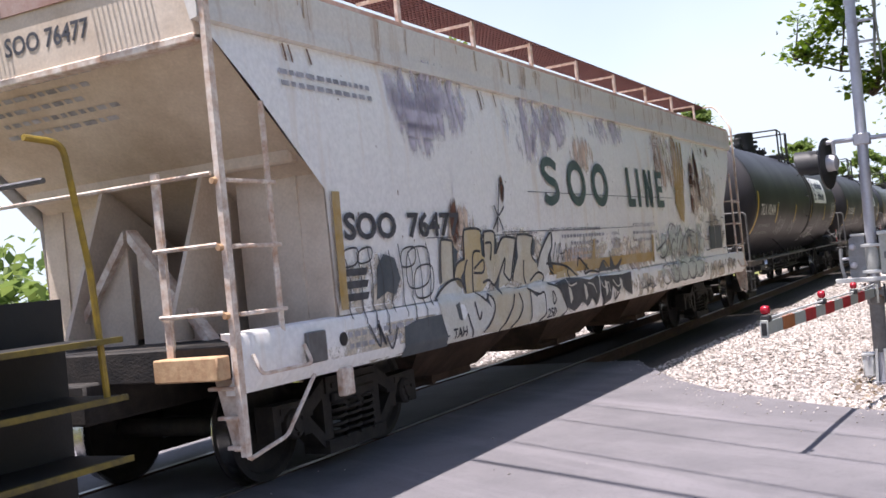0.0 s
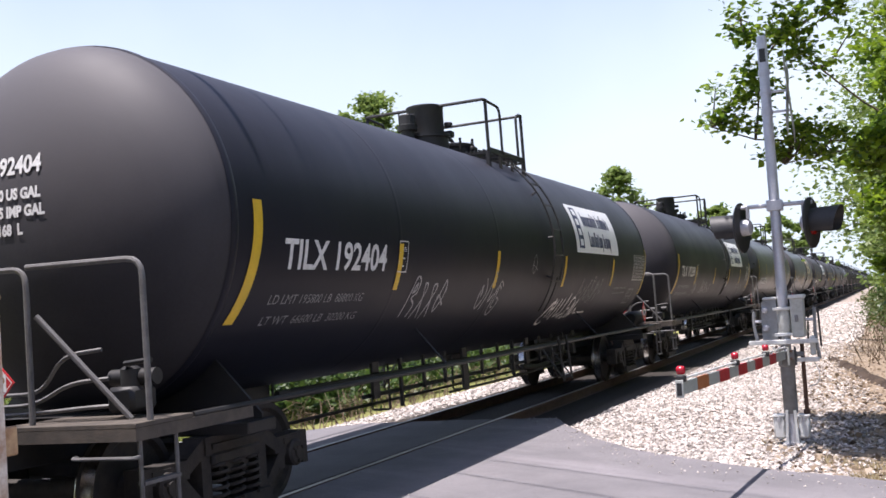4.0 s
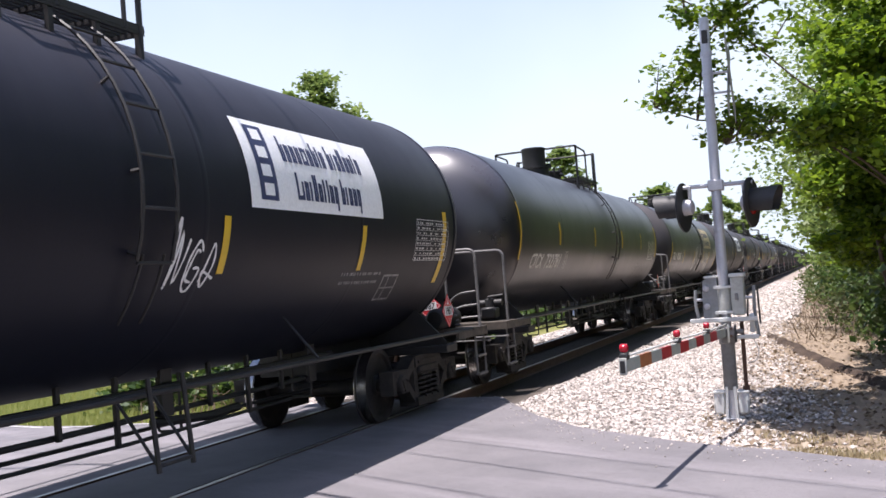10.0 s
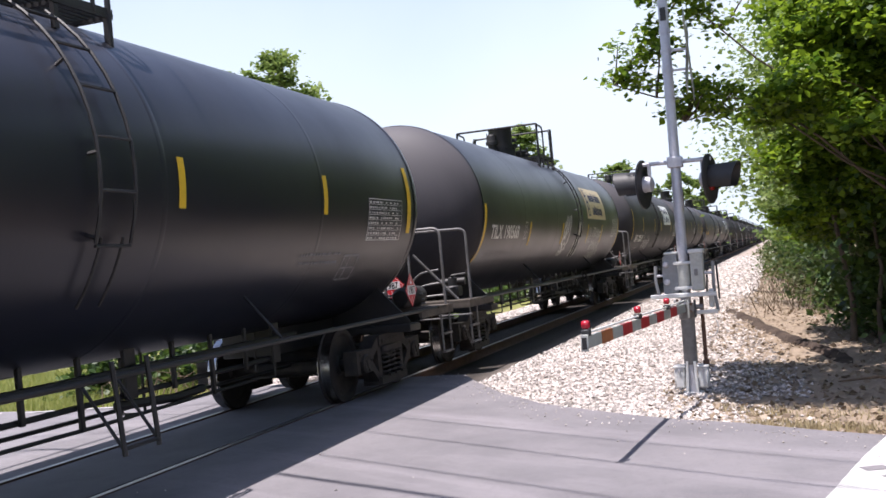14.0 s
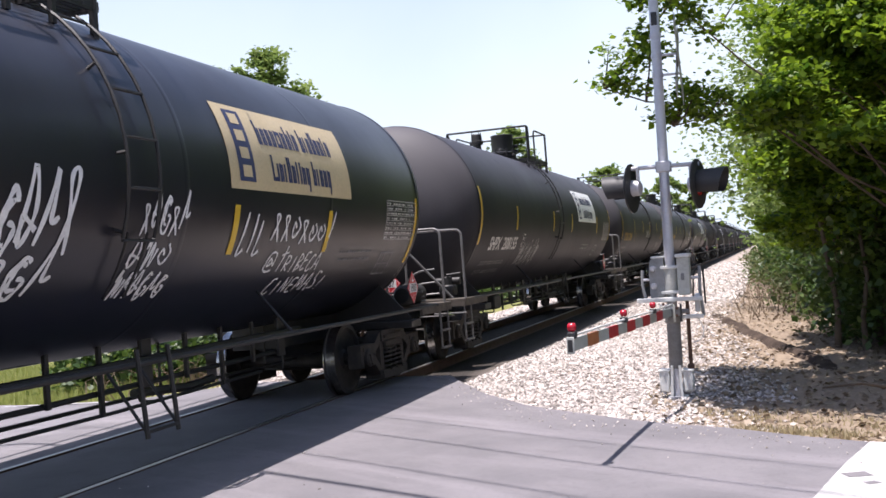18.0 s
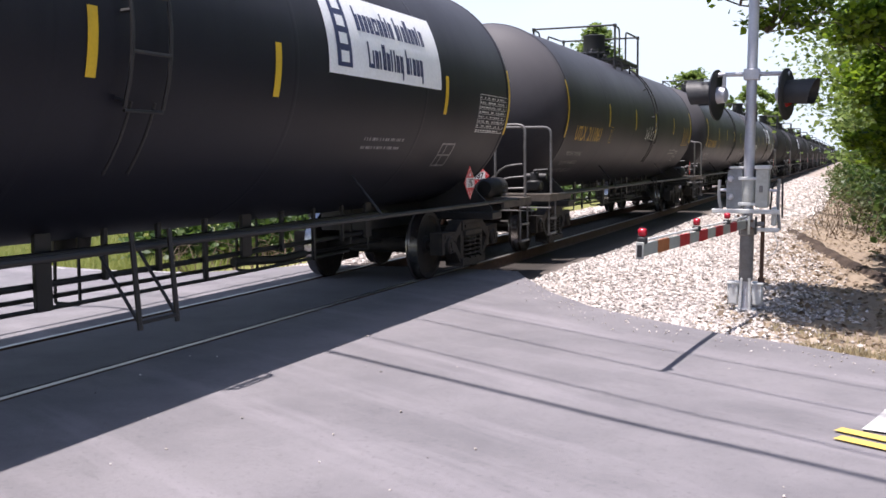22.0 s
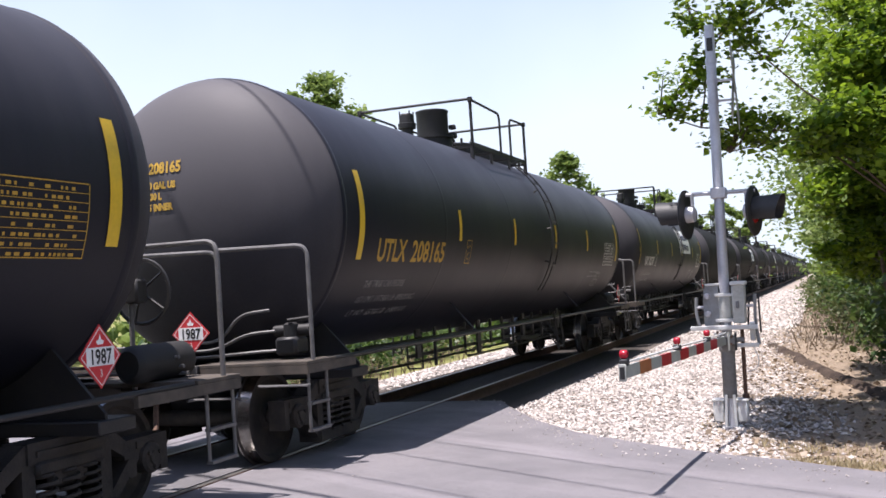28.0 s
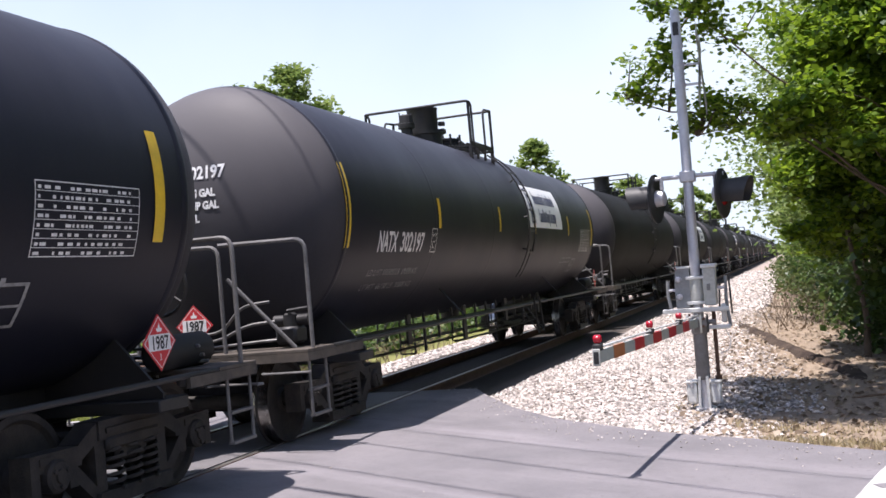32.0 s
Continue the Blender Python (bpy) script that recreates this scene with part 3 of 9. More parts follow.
def side_frame_mesh():
    s = Shape()
    # cast truss: top chord, bottom chord, two columns, pedestal legs
    top = [(-1.2, 0.42), (-1.2, 0.62), (-0.62, 0.64), (-0.40, 0.74), (0.40, 0.74), (0.62, 0.64), (1.2, 0.62), (1.2, 0.42), (1.06, 0.42), (1.06, 0.5), (0.72, 0.5), (0.42, 0.6), (-0.42, 0.6), (-0.72, 0.5), (-1.06, 0.5), (-1.06, 0.42)]
    def quad(a, b, c, d, x0=-0.09, x1=0.09):
        s.prism([a, b, c, d], x0, x1, 'x')
    quad((-1.13, 0.50), (-0.60, 0.48), (-0.60, 0.62), (-1.13, 0.63))
    quad((0.60, 0.48), (1.13, 0.50), (1.13, 0.63), (0.60, 0.62))
    quad((-0.62, 0.50), (-0.40, 0.62), (-0.40, 0.76), (-0.62, 0.63))
    quad((0.40, 0.62), (0.62, 0.50), (0.62, 0.63), (0.40, 0.76))
    quad((-0.41, 0.62), (0.41, 0.62), (0.41, 0.76), (-0.41, 0.76), -0.11, 0.11)
    quad((-0.45, 0.20), (-0.33, 0.20), (-0.33, 0.64), (-0.45, 0.64))
    quad((0.33, 0.20), (0.45, 0.20), (0.45, 0.64), (0.33, 0.64))
    quad((-0.80, 0.49), (-0.45, 0.17), (-0.45, 0.29), (-0.66, 0.49))
    quad((0.45, 0.17), (0.80, 0.49), (0.66, 0.49), (0.45, 0.29))
    quad((-0.46, 0.13), (0.46, 0.13), (0.46, 0.24), (-0.46, 0.24), -0.13, 0.13)
    for c in (-0.89, 0.89):
        quad((c - 0.24, 0.34), (c - 0.15, 0.34), (c - 0.15, 0.56), (c - 0.24, 0.56))
        quad((c + 0.15, 0.34), (c + 0.24, 0.34), (c + 0.24, 0.56), (c + 0.15, 0.56))
        quad((c - 0.15, 0.545), (c + 0.15, 0.545), (c + 0.15, 0.60), (c - 0.15, 0.60), -0.1, 0.1)
    # outer rib
    s.box((0.09, -0.34, 0.66), (0.13, 0.34, 0.70))
    return s.mesh("side_frame", M_TRUCK)


def spring_mesh():
    s = Shape()
    s.tube([(0.085 * math.cos(a), 0.085 * math.sin(a), 0.235 + 0.3 * a / (2 * math.pi * 5)) for a in np.linspace(0, 2 * math.pi * 5, 61)], 0.016, 5)
    return s.mesh("spring", M_TRUCK, 40)


def wedge_mesh():
    s = Shape()
    s.box((-0.13, -0.34, 0.53), (0.13, 0.34, 0.63), 0.02)
    return s.mesh("bolster_end", M_TRUCK, 40)


def bearing_mesh():
    s = Shape()
    s.lathe([(-0.1, 0.0), (-0.1, 0.12), (0.1, 0.12), (0.12, 0.10), (0.12, 0.055), (0.135, 0.05), (0.135, 0.0)], 20, 'x')
    for k in range(3):
        a = 2 * math.pi * k / 3 + 0.5
        s.lathe([(0.12, 0.018), (0.14, 0.018), (0.14, 0.0)], 6, 'x', (0, 0.075 * math.cos(a), 0.075 * math.sin(a)))
    return s.mesh("bearing_cap", M_TRUCK, 40)


ME_WHEEL, ME_TREAD = wheelset_parts()
ME_FRAME, ME_SPRING, ME_WEDGE, ME_BEARING = side_frame_mesh(), spring_mesh(), wedge_mesh(), bearing_mesh()
WHEELSETS = []


def truck(car, y):
    s = Shape()
    s.box((-1.12, -0.2, 0.42), (1.12, 0.2, 0.66), 0.03)
    s.box((-0.3, -0.3, 0.6), (0.3, 0.3, 0.76), 0.03)
    for q in (-0.42, 0.42):
        s.box((-0.95, q - 0.05, 0.3), (0.95, q + 0.05, 0.42), 0.02)
    tr = part("truck", s, M_TRUCK, car, "grimy cast-steel truck", m=pose(0, y, 0))
    for x, rz in ((1.02, 0), (-1.02, 180)):
        part("side_frame", ME_FRAME, M_TRUCK, tr, m=pose(x, 0, 0, 0, 0, rz))
        part("bolster_end", ME_WEDGE, M_TRUCK, tr, m=pose(x, 0, 0, 0, 0, rz))
        for q in (-0.22, 0.0, 0.22):
            part("spring", ME_SPRING, M_TRUCK, tr, m=pose(x + (0.06 if x > 0 else -0.06), q, 0))
        for c in (-0.89, 0.89):
            part("bearing_cap", ME_BEARING, M_TRUCK, tr, m=pose(x + (0.02 if x > 0 else -0.02), c, 0.4575, 0, 0, rz))
    for c in (-0.89, 0.89):
        w = part("wheelset", ME_WHEELSET, M_TRUCK, tr, "steel wheelset with polished treads", m=pose(0, c, 0.4575))
        WHEELSETS.append((w, c))
    return tr


def join_meshes(name, parts):
    """One mesh out of several, each with its own material."""
    vs, fs, mats, idx = [], [], [], []
    for i, me in enumerate(parts):
        k = len(vs)
        vs += [v.co[:] for v in me.vertices]
        fs += [[q + k for q in p.vertices] for p in me.polygons]
        mats += list(me.materials)
        idx += [i] * len(me.polygons)
    out = mesh_from(name, vs, fs, mats, smooth=True)
    out.polygons.foreach_set("material_index", idx)
    out.set_sharp_from_angle(angle=radians(35))
    return out


ME_WHEELSET = join_meshes("wheelset", [ME_WHEEL, ME_TREAD])


def coupler_mesh():
    s = Shape()
    s.box((-0.09, -0.05, 0.78), (0.09, 0.75, 0.92), 0.02)
    s.prism([(-0.17, -0.02), (-0.12, 0.12), (0.02, 0.16), (0.13, 0.1), (0.2, -0.1), (0.14, -0.2), (0.07, -0.16), (0.09, -0.04), (-0.02, -0.02), (-0.08, -0.14), (-0.17, -0.12)], 0.71, 0.99, 'z')
    s.tube(bend([(0.1, 0.2, 0.72), (0.3, -0.1, 0.45), (0.15, -0.25, 0.42)], 0.1), 0.025, 6)
    return s.mesh("coupler", M_RUST, 40)


ME_COUPLER = coupler_mesh()
ME_BOLT = Shape().lathe([(4.05, 0.022), (4.24, 0.022), (4.24, 0.0)], 6, 'z').mesh("bolt", M_BLACK, 40)
ME_RUNG = Shape().tube([(0, -0.21, 0), (0, 0.21, 0)], 0.014, 6).mesh("rung", M_BLACK, 40)


def end_fittings(car, seam, rz, style, e, side):
    """Deck, rails, draft sill, brake gear and coupler of one end; made for the front and turned for the rear."""
    turn = pose(0, 0, 0, 0, 0, rz)
    s = Shape()
    s.box((-0.32, -e - 0.05, 0.70), (0.32, -seam + 2.2, 1.02), 0.01)
    s.box((-0.24, -e - 0.3, 0.74), (0.24, -e, 0.98), 0.02)
    s.prism([(-1.42, 0.78), (1.42, 0.78), (1.42, 0.9), (1.05, 1.3), (0.9, 1.45), (0.6, 1.2), (-0.6, 1.2), (-0.9, 1.45), (-1.05, 1.3), (-1.42, 0.9)], -seam + 0.36, -seam + 0.39, 'y')
    s.box((-1.46, -seam + 0.1, 0.76), (1.46, -seam + 0.5, 0.86), 0.01)
    part("draft_sill", s, M_BLACK, car, m=turn)
    d = Shape()
    d.box((-1.5, -e, 0.985), (1.5, -e + 0.62, 1.02), 0.005)
    d.box((-1.5, -e, 0.9), (1.5, -e + 0.02, 0.985))
    for x in (-1.5, 1.46):
        d.box((x, -e + 0.02, 0.90), (x + 0.04, -seam + 0.12, 0.985))
    part("end_deck", d, M_DECK, car, "dusty steel end platform", m=turn)
    for sgn in (1, -1):
        r = Shape()
        r.tube(bend([(sgn * 1.46, -e + 0.2, 1.0), (sgn * 1.46, -e + 0.2, 2.12), (sgn * 0.53, -e + 0.1, 2.13)], 0.12), 0.022, 8)
        part("end_handrail", r, M_GREYRAIL, car, m=turn)
    r = Shape()
    r.tube(bend([(0.52, -e + 0.1, 0.92), (0.52, -e + 0.1, 2.12), (-0.52, -e + 0.1, 2.14), (-0.52, -e + 0.1, 0.92)], 0.12), 0.022, 8)
    part("end_handrail", r, M_GREYRAIL, car, m=turn)
    b = Shape()
    b.tube([(0.6, -e + 0.1, 1.78), (1.22, -e + 0.3, 1.02)], 0.022, 8)
    if style != 'rods':
        part("diagonal_brace", b, M_GREYRAIL, car, m=turn)
    # corner steps below the deck
    for sgn in (1, -1):
        st = Shape()
        st.tube(bend([(sgn * 1.46, -e + 0.08, 0.92), (sgn * 1.46, -e + 0.08, 0.36), (sgn * 1.46, -e + 0.46, 0.36), (sgn * 1.46, -e + 0.46, 0.92)], 0.03), 0.016, 6)
        st.box((sgn * 1.46 - 0.03, -e + 0.08, 0.60), (sgn * 1.46 + 0.03, -e + 0.46, 0.625))
        st.box((sgn * 1.46 - 0.03, -e + 0.08, 0.345), (sgn * 1.46 + 0.03, -e + 0.46, 0.37))
        part("corner_step", st, M_GREYRAIL, car, m=turn)
        g = Shape()
        g.tube(bend([(sgn * 1.5, -e + 0.02, 0.8), (sgn * 1.53, -e - 0.06, 0.8), (sgn * 1.0, -e - 0.06, 0.8), (sgn * 0.98, -e + 0.02, 0.8)], 0.04), 0.013, 6)
        part("grab_iron", g, M_GREYRAIL, car, m=turn)
    # brake pipes along the deck
    p = Shape()
    for k, (z, x1) in enumerate(((1.06, 1.1), (1.12, 0.95), (1.2, 0.9))):
        p.tube(bend([(-1.2, -e + 0.3 + 0.06 * k, z), (0.3, -e + 0.3 + 0.06 * k, z + 0.02), (x1 - 0.3, -e + 0.34, z + 0.12 * (k + 0.4)), (x1, -e + 0.4, z + 0.13 * (k + 0.4))], 0.15), 0.016, 6)
    part("brake_pipe", p, M_GREYRAIL, car, m=turn)
    v = Shape()
    v.box((0.98, -e + 0.32, 1.06), (1.22, -e + 0.6, 1.24), 0.03)
    v.lathe([(1.2, 0.0), (1.2, 0.075), (1.34, 0.075), (1.36, 0.05), (1.36, 0.0)], 12, 'z', (1.1, -e + 0.46, 0.02))
    v.lathe([(0.9, 0.0), (0.9, 0.06), (1.3, 0.06), (1.3, 0.0)], 12, 'x', (0, -e + 0.5, 1.3))
    v.tube([(1.1, -e + 0.4, 1.4), (1.35, -e + 0.38, 1.42)], 0.02, 6)
    part("brake_valve", v, M_BLACK, car, m=turn)
    if rz:
        wl = Shape()
        wl.tube([(0.28 * math.cos(a) - 0.55, -e - 0.02, 1.75 + 0.28 * math.sin(a)) for a in np.linspace(0, 2 * math.pi, 25)[:-1]], 0.018, 6, closed=True)
        for k in range(5):
            a = 2 * math.pi * k / 5
            wl.tube([(-0.55, -e + 0.0, 1.75), (-0.55 + 0.28 * math.cos(a), -e - 0.02, 1.75 + 0.28 * math.sin(a))], 0.012, 5)
        wl.box((-0.63, -e, 1.65), (-0.47, -e + 0.16, 1.86), 0.02)
        part("brake_wheel", wl, M_BLACK, car, m=turn)
        cy = Shape()
        cy.lathe([(-e + 0.1, 0.0), (-e + 0.1, 0.11), (-e + 0.14, 0.15), (-e + 0.8, 0.15), (-e + 0.85, 0.11), (-e + 0.85, 0.0)], 24, 'y', (-1.02, 0, 1.17))
        part("brake_cylinder", cy, M_LOCO, car, m=turn)
    part("coupler", ME_COUPLER, M_RUST, car, m=turn @ pose(0, -e - 0.62, 0))
    # hazard placards on the deck and at the corner
    placard(car, turn @ pose(0.22, -e + 0.04, 1.33, 90, 0, 0))
    if rz:
        placard(car, turn @ pose(1.53, -seam + side, 1.3, 90, 0, 90))
        placard(car, turn @ pose(-1.53, -seam + side, 1.3, 90, 0, -90))


def placard_meshes():
    a = Shape()
    h = 0.215
    a.prism([(0, -h), (h, 0), (0, h), (-h, 0)], 0, 0.006, 'z')
    b = Shape()
    b.prism([(-0.14, -0.062), (0.14, -0.062), (0.14, 0.062), (-0.14, 0.062)], 0.006, 0.009, 'z')
    # thin white border and flame
    for sx, sy in ((1, 1), (-1, 1), (1, -1), (-1, -1)):
        b.add([(sx * 0.197, 0, 0.0085), (0, sy * 0.197, 0.0085), (0, sy * 0.188, 0.0085), (sx * 0.188, 0, 0.0085)], [(0, 1, 2, 3)])
    b.add([(-0.03, 0.08, 0.0085), (0.03, 0.08, 0.0085), (0.04, 0.105, 0.0085), (0.015, 0.11, 0.0085), (0.0, 0.15, 0.0085), (-0.015, 0.11, 0.0085), (-0.04, 0.105, 0.0085)], [(0, 1, 2, 3, 4, 5, 6)])
    vs, fs = text_mesh("3", 0.07)
    b.add([(p[0] - 0.018, p[1] - 0.135, 0.0085) for p in vs], fs)
    c = Shape()
    vs, fs = text_mesh("1987", 0.14, bold=0.003, width=0.8)
    w = max(p[0] for p in vs) / 2
    c.add([(p[0] - w, p[1] - 0.048, 0.0115) for p in vs], fs)
    return join_meshes("placard", [a.mesh("p", M_RED), b.mesh("p", M_PWHITE), c.mesh("p", M_PBLACK)])


ME_PLACARD = placard_meshes()


def placard(car, m):
    part("hazard_placard", ME_PLACARD, M_RED, car, "red diamond placard reading 1987", m=m)


def name_panel(car, y, z0, z1, length, mat, label):
    s = shell_patch(Shape(), y, y + length, z0, z1, 0.006, 12, 10)
    pan = part("name_panel", s, mat, car, label)
    n = Shape()
    h = z1 - z0
    # narrow block with four light squares, then two rows of word bars
    blk = Shape()
    shell_patch(blk, y + 0.06 * length, y + 0.17 * length, z0 + 0.09 * h, z1 - 0.07 * h, 0.010, 2, 8)
    part("print_block", blk, M_NAVY, pan)
    sq = Shape()
    for k in range(4):
        shell_patch(sq, y + 0.085 * length, y + 0.145 * length, z0 + h * (0.14 + 0.205 * k), z0 + h * (0.27 + 0.205 * k), 0.013, 1, 2)
    tagged(part("light_print", sq, mat, pan), kind="stuff")
    # two rows of words as close upright bars; each pair gives a letter's rise above or fall below the line
    rows = (("T-o-o-o-w-o-T-i-o T-r-o-T-o-o-t-o", 0.55, 0.245), ("W-o-r-T-o-t-i-o-g T-r-o-o-g", 0.13, 0.30))
    for row, z_, u_ in rows:
        base, u = z0 + h * z_, y + length * u_
        for word in row.split(" "):
            for k, c in enumerate(word.split("-")):
                w = length * {"i": 0.014, "t": 0.02, "r": 0.02, "w": 0.042, "W": 0.05}.get(c, 0.029)
                top = base + h * (0.31 if c in "TW" else 0.27 if c in "ti" else 0.22)
                low = base - (h * 0.085 if c == "g" else 0)
                st = 0.0135 * length
                shell_patch(n, u, u + st, low if c != "g" else base, top, 0.010, 1, 3)
                if w > 0.025 * length:
                    shell_patch(n, u + w - st, u + w, low, top if c in "TW" and k % 2 else base + h * 0.21, 0.010, 1, 3)
                    bar = base + h * (0.165 if k % 3 else 0.0)
                    shell_patch(n, u + st, u + w - st, bar, bar + h * 0.05, 0.010, 1, 1)
                    if k % 2 == 0:
                        shell_patch(n, u + st, u + w - st, base + h * 0.0, base + h * 0.05, 0.0102, 1, 1)
                u += w + 0.0075 * length
            u += 0.02 * length
    tagged(part("print", n, M_NAVY, pan, "dark blue bars of print"), kind="stuff")


def data_panel(car, y, z0, z1, w, mat):
    s = Shape()
    rng = random.Random(int(y * 100) % 97)
    t = 0.008
    for z in (z0, z1):
        shell_patch(s, y, y + w, z, z + t, 0.006)
    for u in (y, y + w):
        shell_patch(s, u, u + t, z0, z1, 0.006)
    rows = 8
    for k in range(1, rows):
        zz = z0 + (z1 - z0) * k / rows
        shell_patch(s, y, y + w, zz, zz + 0.005, 0.006)
    for k in range(rows):
        zz = z0 + (z1 - z0) * (k + 0.25) / rows
        u = y + 0.03
        while u < y + w - 0.1:
            l = rng.uniform(0.02, 0.06)
            shell_patch(s, u, min(u + l, y + w - 0.02), zz, zz + (z1 - z0) * 0.36 / rows, 0.006, 1, 1)
            u += l + rng.uniform(0.012, 0.05) + (0.08 if rng.random() < 0.25 else 0)
    tagged(part("data_panel", s, mat, car, "stencilled test data table"), kind="stuff")


SCRAWL = [
    [[(0.0, 0.2), (0.3, 1.0), (0.6, 0.6), (0.3, 0.1), (0.0, 0.5), (0.9, 0.3)]],
    [[(0.0, 0.6), (0.15, 1.0), (0.25, 0.0), (0.45, 0.8), (0.6, 0.1), (0.85, 0.7)]],
    [[(0.1, 0.9), (0.5, 0.5), (0.2, 0.2), (0.8, 0.1)], [(0.7, 0.9), (0.6, 0.4)]],
    [[(0.0, 0.1), (0.5, 1.1), (0.55, 0.4), (1.0, 0.5)]],
    [[(0.2, 0.0), (0.6, 0.9), (0.2, 0.9), (0.9, 0.0)]],
    [[(0.5, 0.5), (0.3, 0.8), (0.1, 0.4), (0.5, 0.1), (0.9, 0.6), (0.5, 1.0)]],
    [[(0.8, 0.85), (0.4, 1.0), (0.05, 0.6), (0.15, 0.1), (0.6, 0.0), (0.85, 0.4), (0.5, 0.5)], [(0.65, 0.75), (0.4, 0.82), (0.22, 0.55), (0.3, 0.25), (0.6, 0.2)]],
    [[(0.1, 0.0), (0.15, 0.6), (0.3, 1.0), (0.75, 0.95), (0.8, 0.65), (0.35, 0.5), (0.9, 0.35), (0.85, 0.0)], [(0.3, 0.62), (0.35, 0.85), (0.6, 0.82), (0.55, 0.68), (0.3, 0.62)]],
]
STROKES = {
    "C": [[(0.9, 0.95), (0.5, 0.95), (0.1, 0.45), (0.15, 0.05), (0.55, 0.0), (0.85, 0.15)]],
    "H": [[(0.2, 1.0), (0.1, 0.0)], [(0.85, 1.0), (0.75, 0.0)], [(0.05, 0.5), (0.9, 0.6)]],
    "I": [[(0.5, 1.0), (0.45, 0.0)]],
    "L": [[(0.25, 1.0), (0.15, 0.05), (0.85, 0.15)]],
    "E": [[(0.85, 0.95), (0.25, 0.95), (0.15, 0.05), (0.8, 0.05)], [(0.2, 0.5), (0.7, 0.55)]],
    "N": [[(0.1, 0.0), (0.2, 1.0)], [(0.2, 1.0), (0.75, 0.0)], [(0.75, 0.0), (0.9, 1.05)]],
    "T": [[(0.0, 0.75), (1.0, 0.85)], [(0.55, 1.1), (0.4, 0.0)]],
    "R": [[(0.15, 0.0), (0.2, 1.0), (0.75, 0.85), (0.6, 0.55), (0.2, 0.5), (0.9, 0.0)]],
    "B": [[(0.15, 0.0), (0.2, 1.0), (0.75, 0.85), (0.2, 0.5), (0.85, 0.3), (0.15, 0.0)]],
    "A": [[(0.05, 0.0), (0.5, 1.0), (0.9, 0.0)], [(0.2, 0.35), (0.8, 0.4)]],
    "M": [[(0.0, 0.0), (0.2, 0.95), (0.45, 0.3), (0.75, 1.0), (0.95, 0.0)]],
    "S": [[(0.85, 0.9), (0.35, 1.0), (0.25, 0.6), (0.7, 0.45), (0.75, 0.1), (0.1, 0.05)]],
    "@": [[(0.6, 0.4), (0.35, 0.6), (0.3, 0.25), (0.6, 0.4), (0.85, 0.3), (0.75, 0.9), (0.2, 0.85), (0.05, 0.2), (0.4, -0.1), (0.9, 0.0)]],
    "!": [[(0.7, 1.1), (0.4, 0.25)], [(0.33, 0.02), (0.36, 0.08)]],
    "~": [[(0.0, 0.9), (0.1, 0.1), (0.3, 0.35), (0.5, 0.1), (0.8, 0.15), (1.6, 0.1)]],
}


def scribble(s, y, z, w, h, n, seed, r, lean=0.2):
    """Loose spray strokes on the tank's side: words, or a tag that cannot be read."""
    word = seed if isinstance(seed, str) else ""
    n = len(word) or n
    rng = random.Random(seed)
    u = y
    cw = w / n
    for k in range(n):
        sc = rng.uniform(0.8, 1.15)
        dz = rng.uniform(-0.08, 0.08)
        for pts in (STROKES.get(word[k], ()) if word else SCRAWL[rng.randrange(len(SCRAWL))]):
            pts = [(p[0] * 0.9 + rng.uniform(-0.06, 0.06), p[1] * sc + dz + rng.uniform(-0.05, 0.05)) for p in pts]
            fine = []
            for j in range(len(pts) - 1):
                p0, p1, p2, p3 = pts[max(j - 1, 0)], pts[j], pts[j + 1], pts[min(j + 2, len(pts) - 1)]
                for q in range(6):
                    t = q / 6
                    fine.append(tuple(0.5 * (2 * p1[i] + (p2[i] - p0[i]) * t + (2 * p0[i] - 5 * p1[i] + 4 * p2[i] - p3[i]) * t * t + (3 * p1[i] - p0[i] - 3 * p2[i] + p3[i]) * t ** 3) for i in (0, 1)))
            fine.append(pts[-1])
            vs = []
            for i, p in enumerate(fine):
                a, b = fine[max(0, i - 1)], fine[min(len(fine) - 1, i + 1)]
                d = Vector(((b[0] - a[0]) * cw + (b[1] - a[1]) * lean * h, (b[1] - a[1]) * h))
                q = Vector((-d.y, d.x)).normalized() * r * (0.75 + 0.5 * math.sin(i * 0.7) ** 2)
                for sg in (-1, 1):
                    vs.append(on_shell(u + p[0] * cw + p[1] * lean * h + sg * q.x, z + p[1] * h + sg * q.y, 0.006))
            s.add(vs, [(2 * i, 2 * i + 2, 2 * i + 3, 2 * i + 1) for i in range(len(fine) - 1)])
        u += cw


def tank_shell(seam):
    s = Shape()
    prof = []
    for k in range(13):
        a = math.pi / 2 * k / 12
        prof.append((-seam - 0.755 * math.cos(a), R_TANK * math.sin(a)))
    for w in np.linspace(-seam, seam, 9)[1:-1]:
        prof.append((w, R_TANK))
    for k in range(12, -1, -1):
        a = math.pi / 2 * k / 12
        prof.append((seam + 0.755 * math.cos(a), R_TANK * math.sin(a)))
    s.lathe(prof, 96, 'y', (0, 0, Z_TANK))
    s.v = [(x, y, z if z > Z_TANK else Z_TANK + (z - Z_TANK) * BELLY) for x, y, z in s.v]
    return s


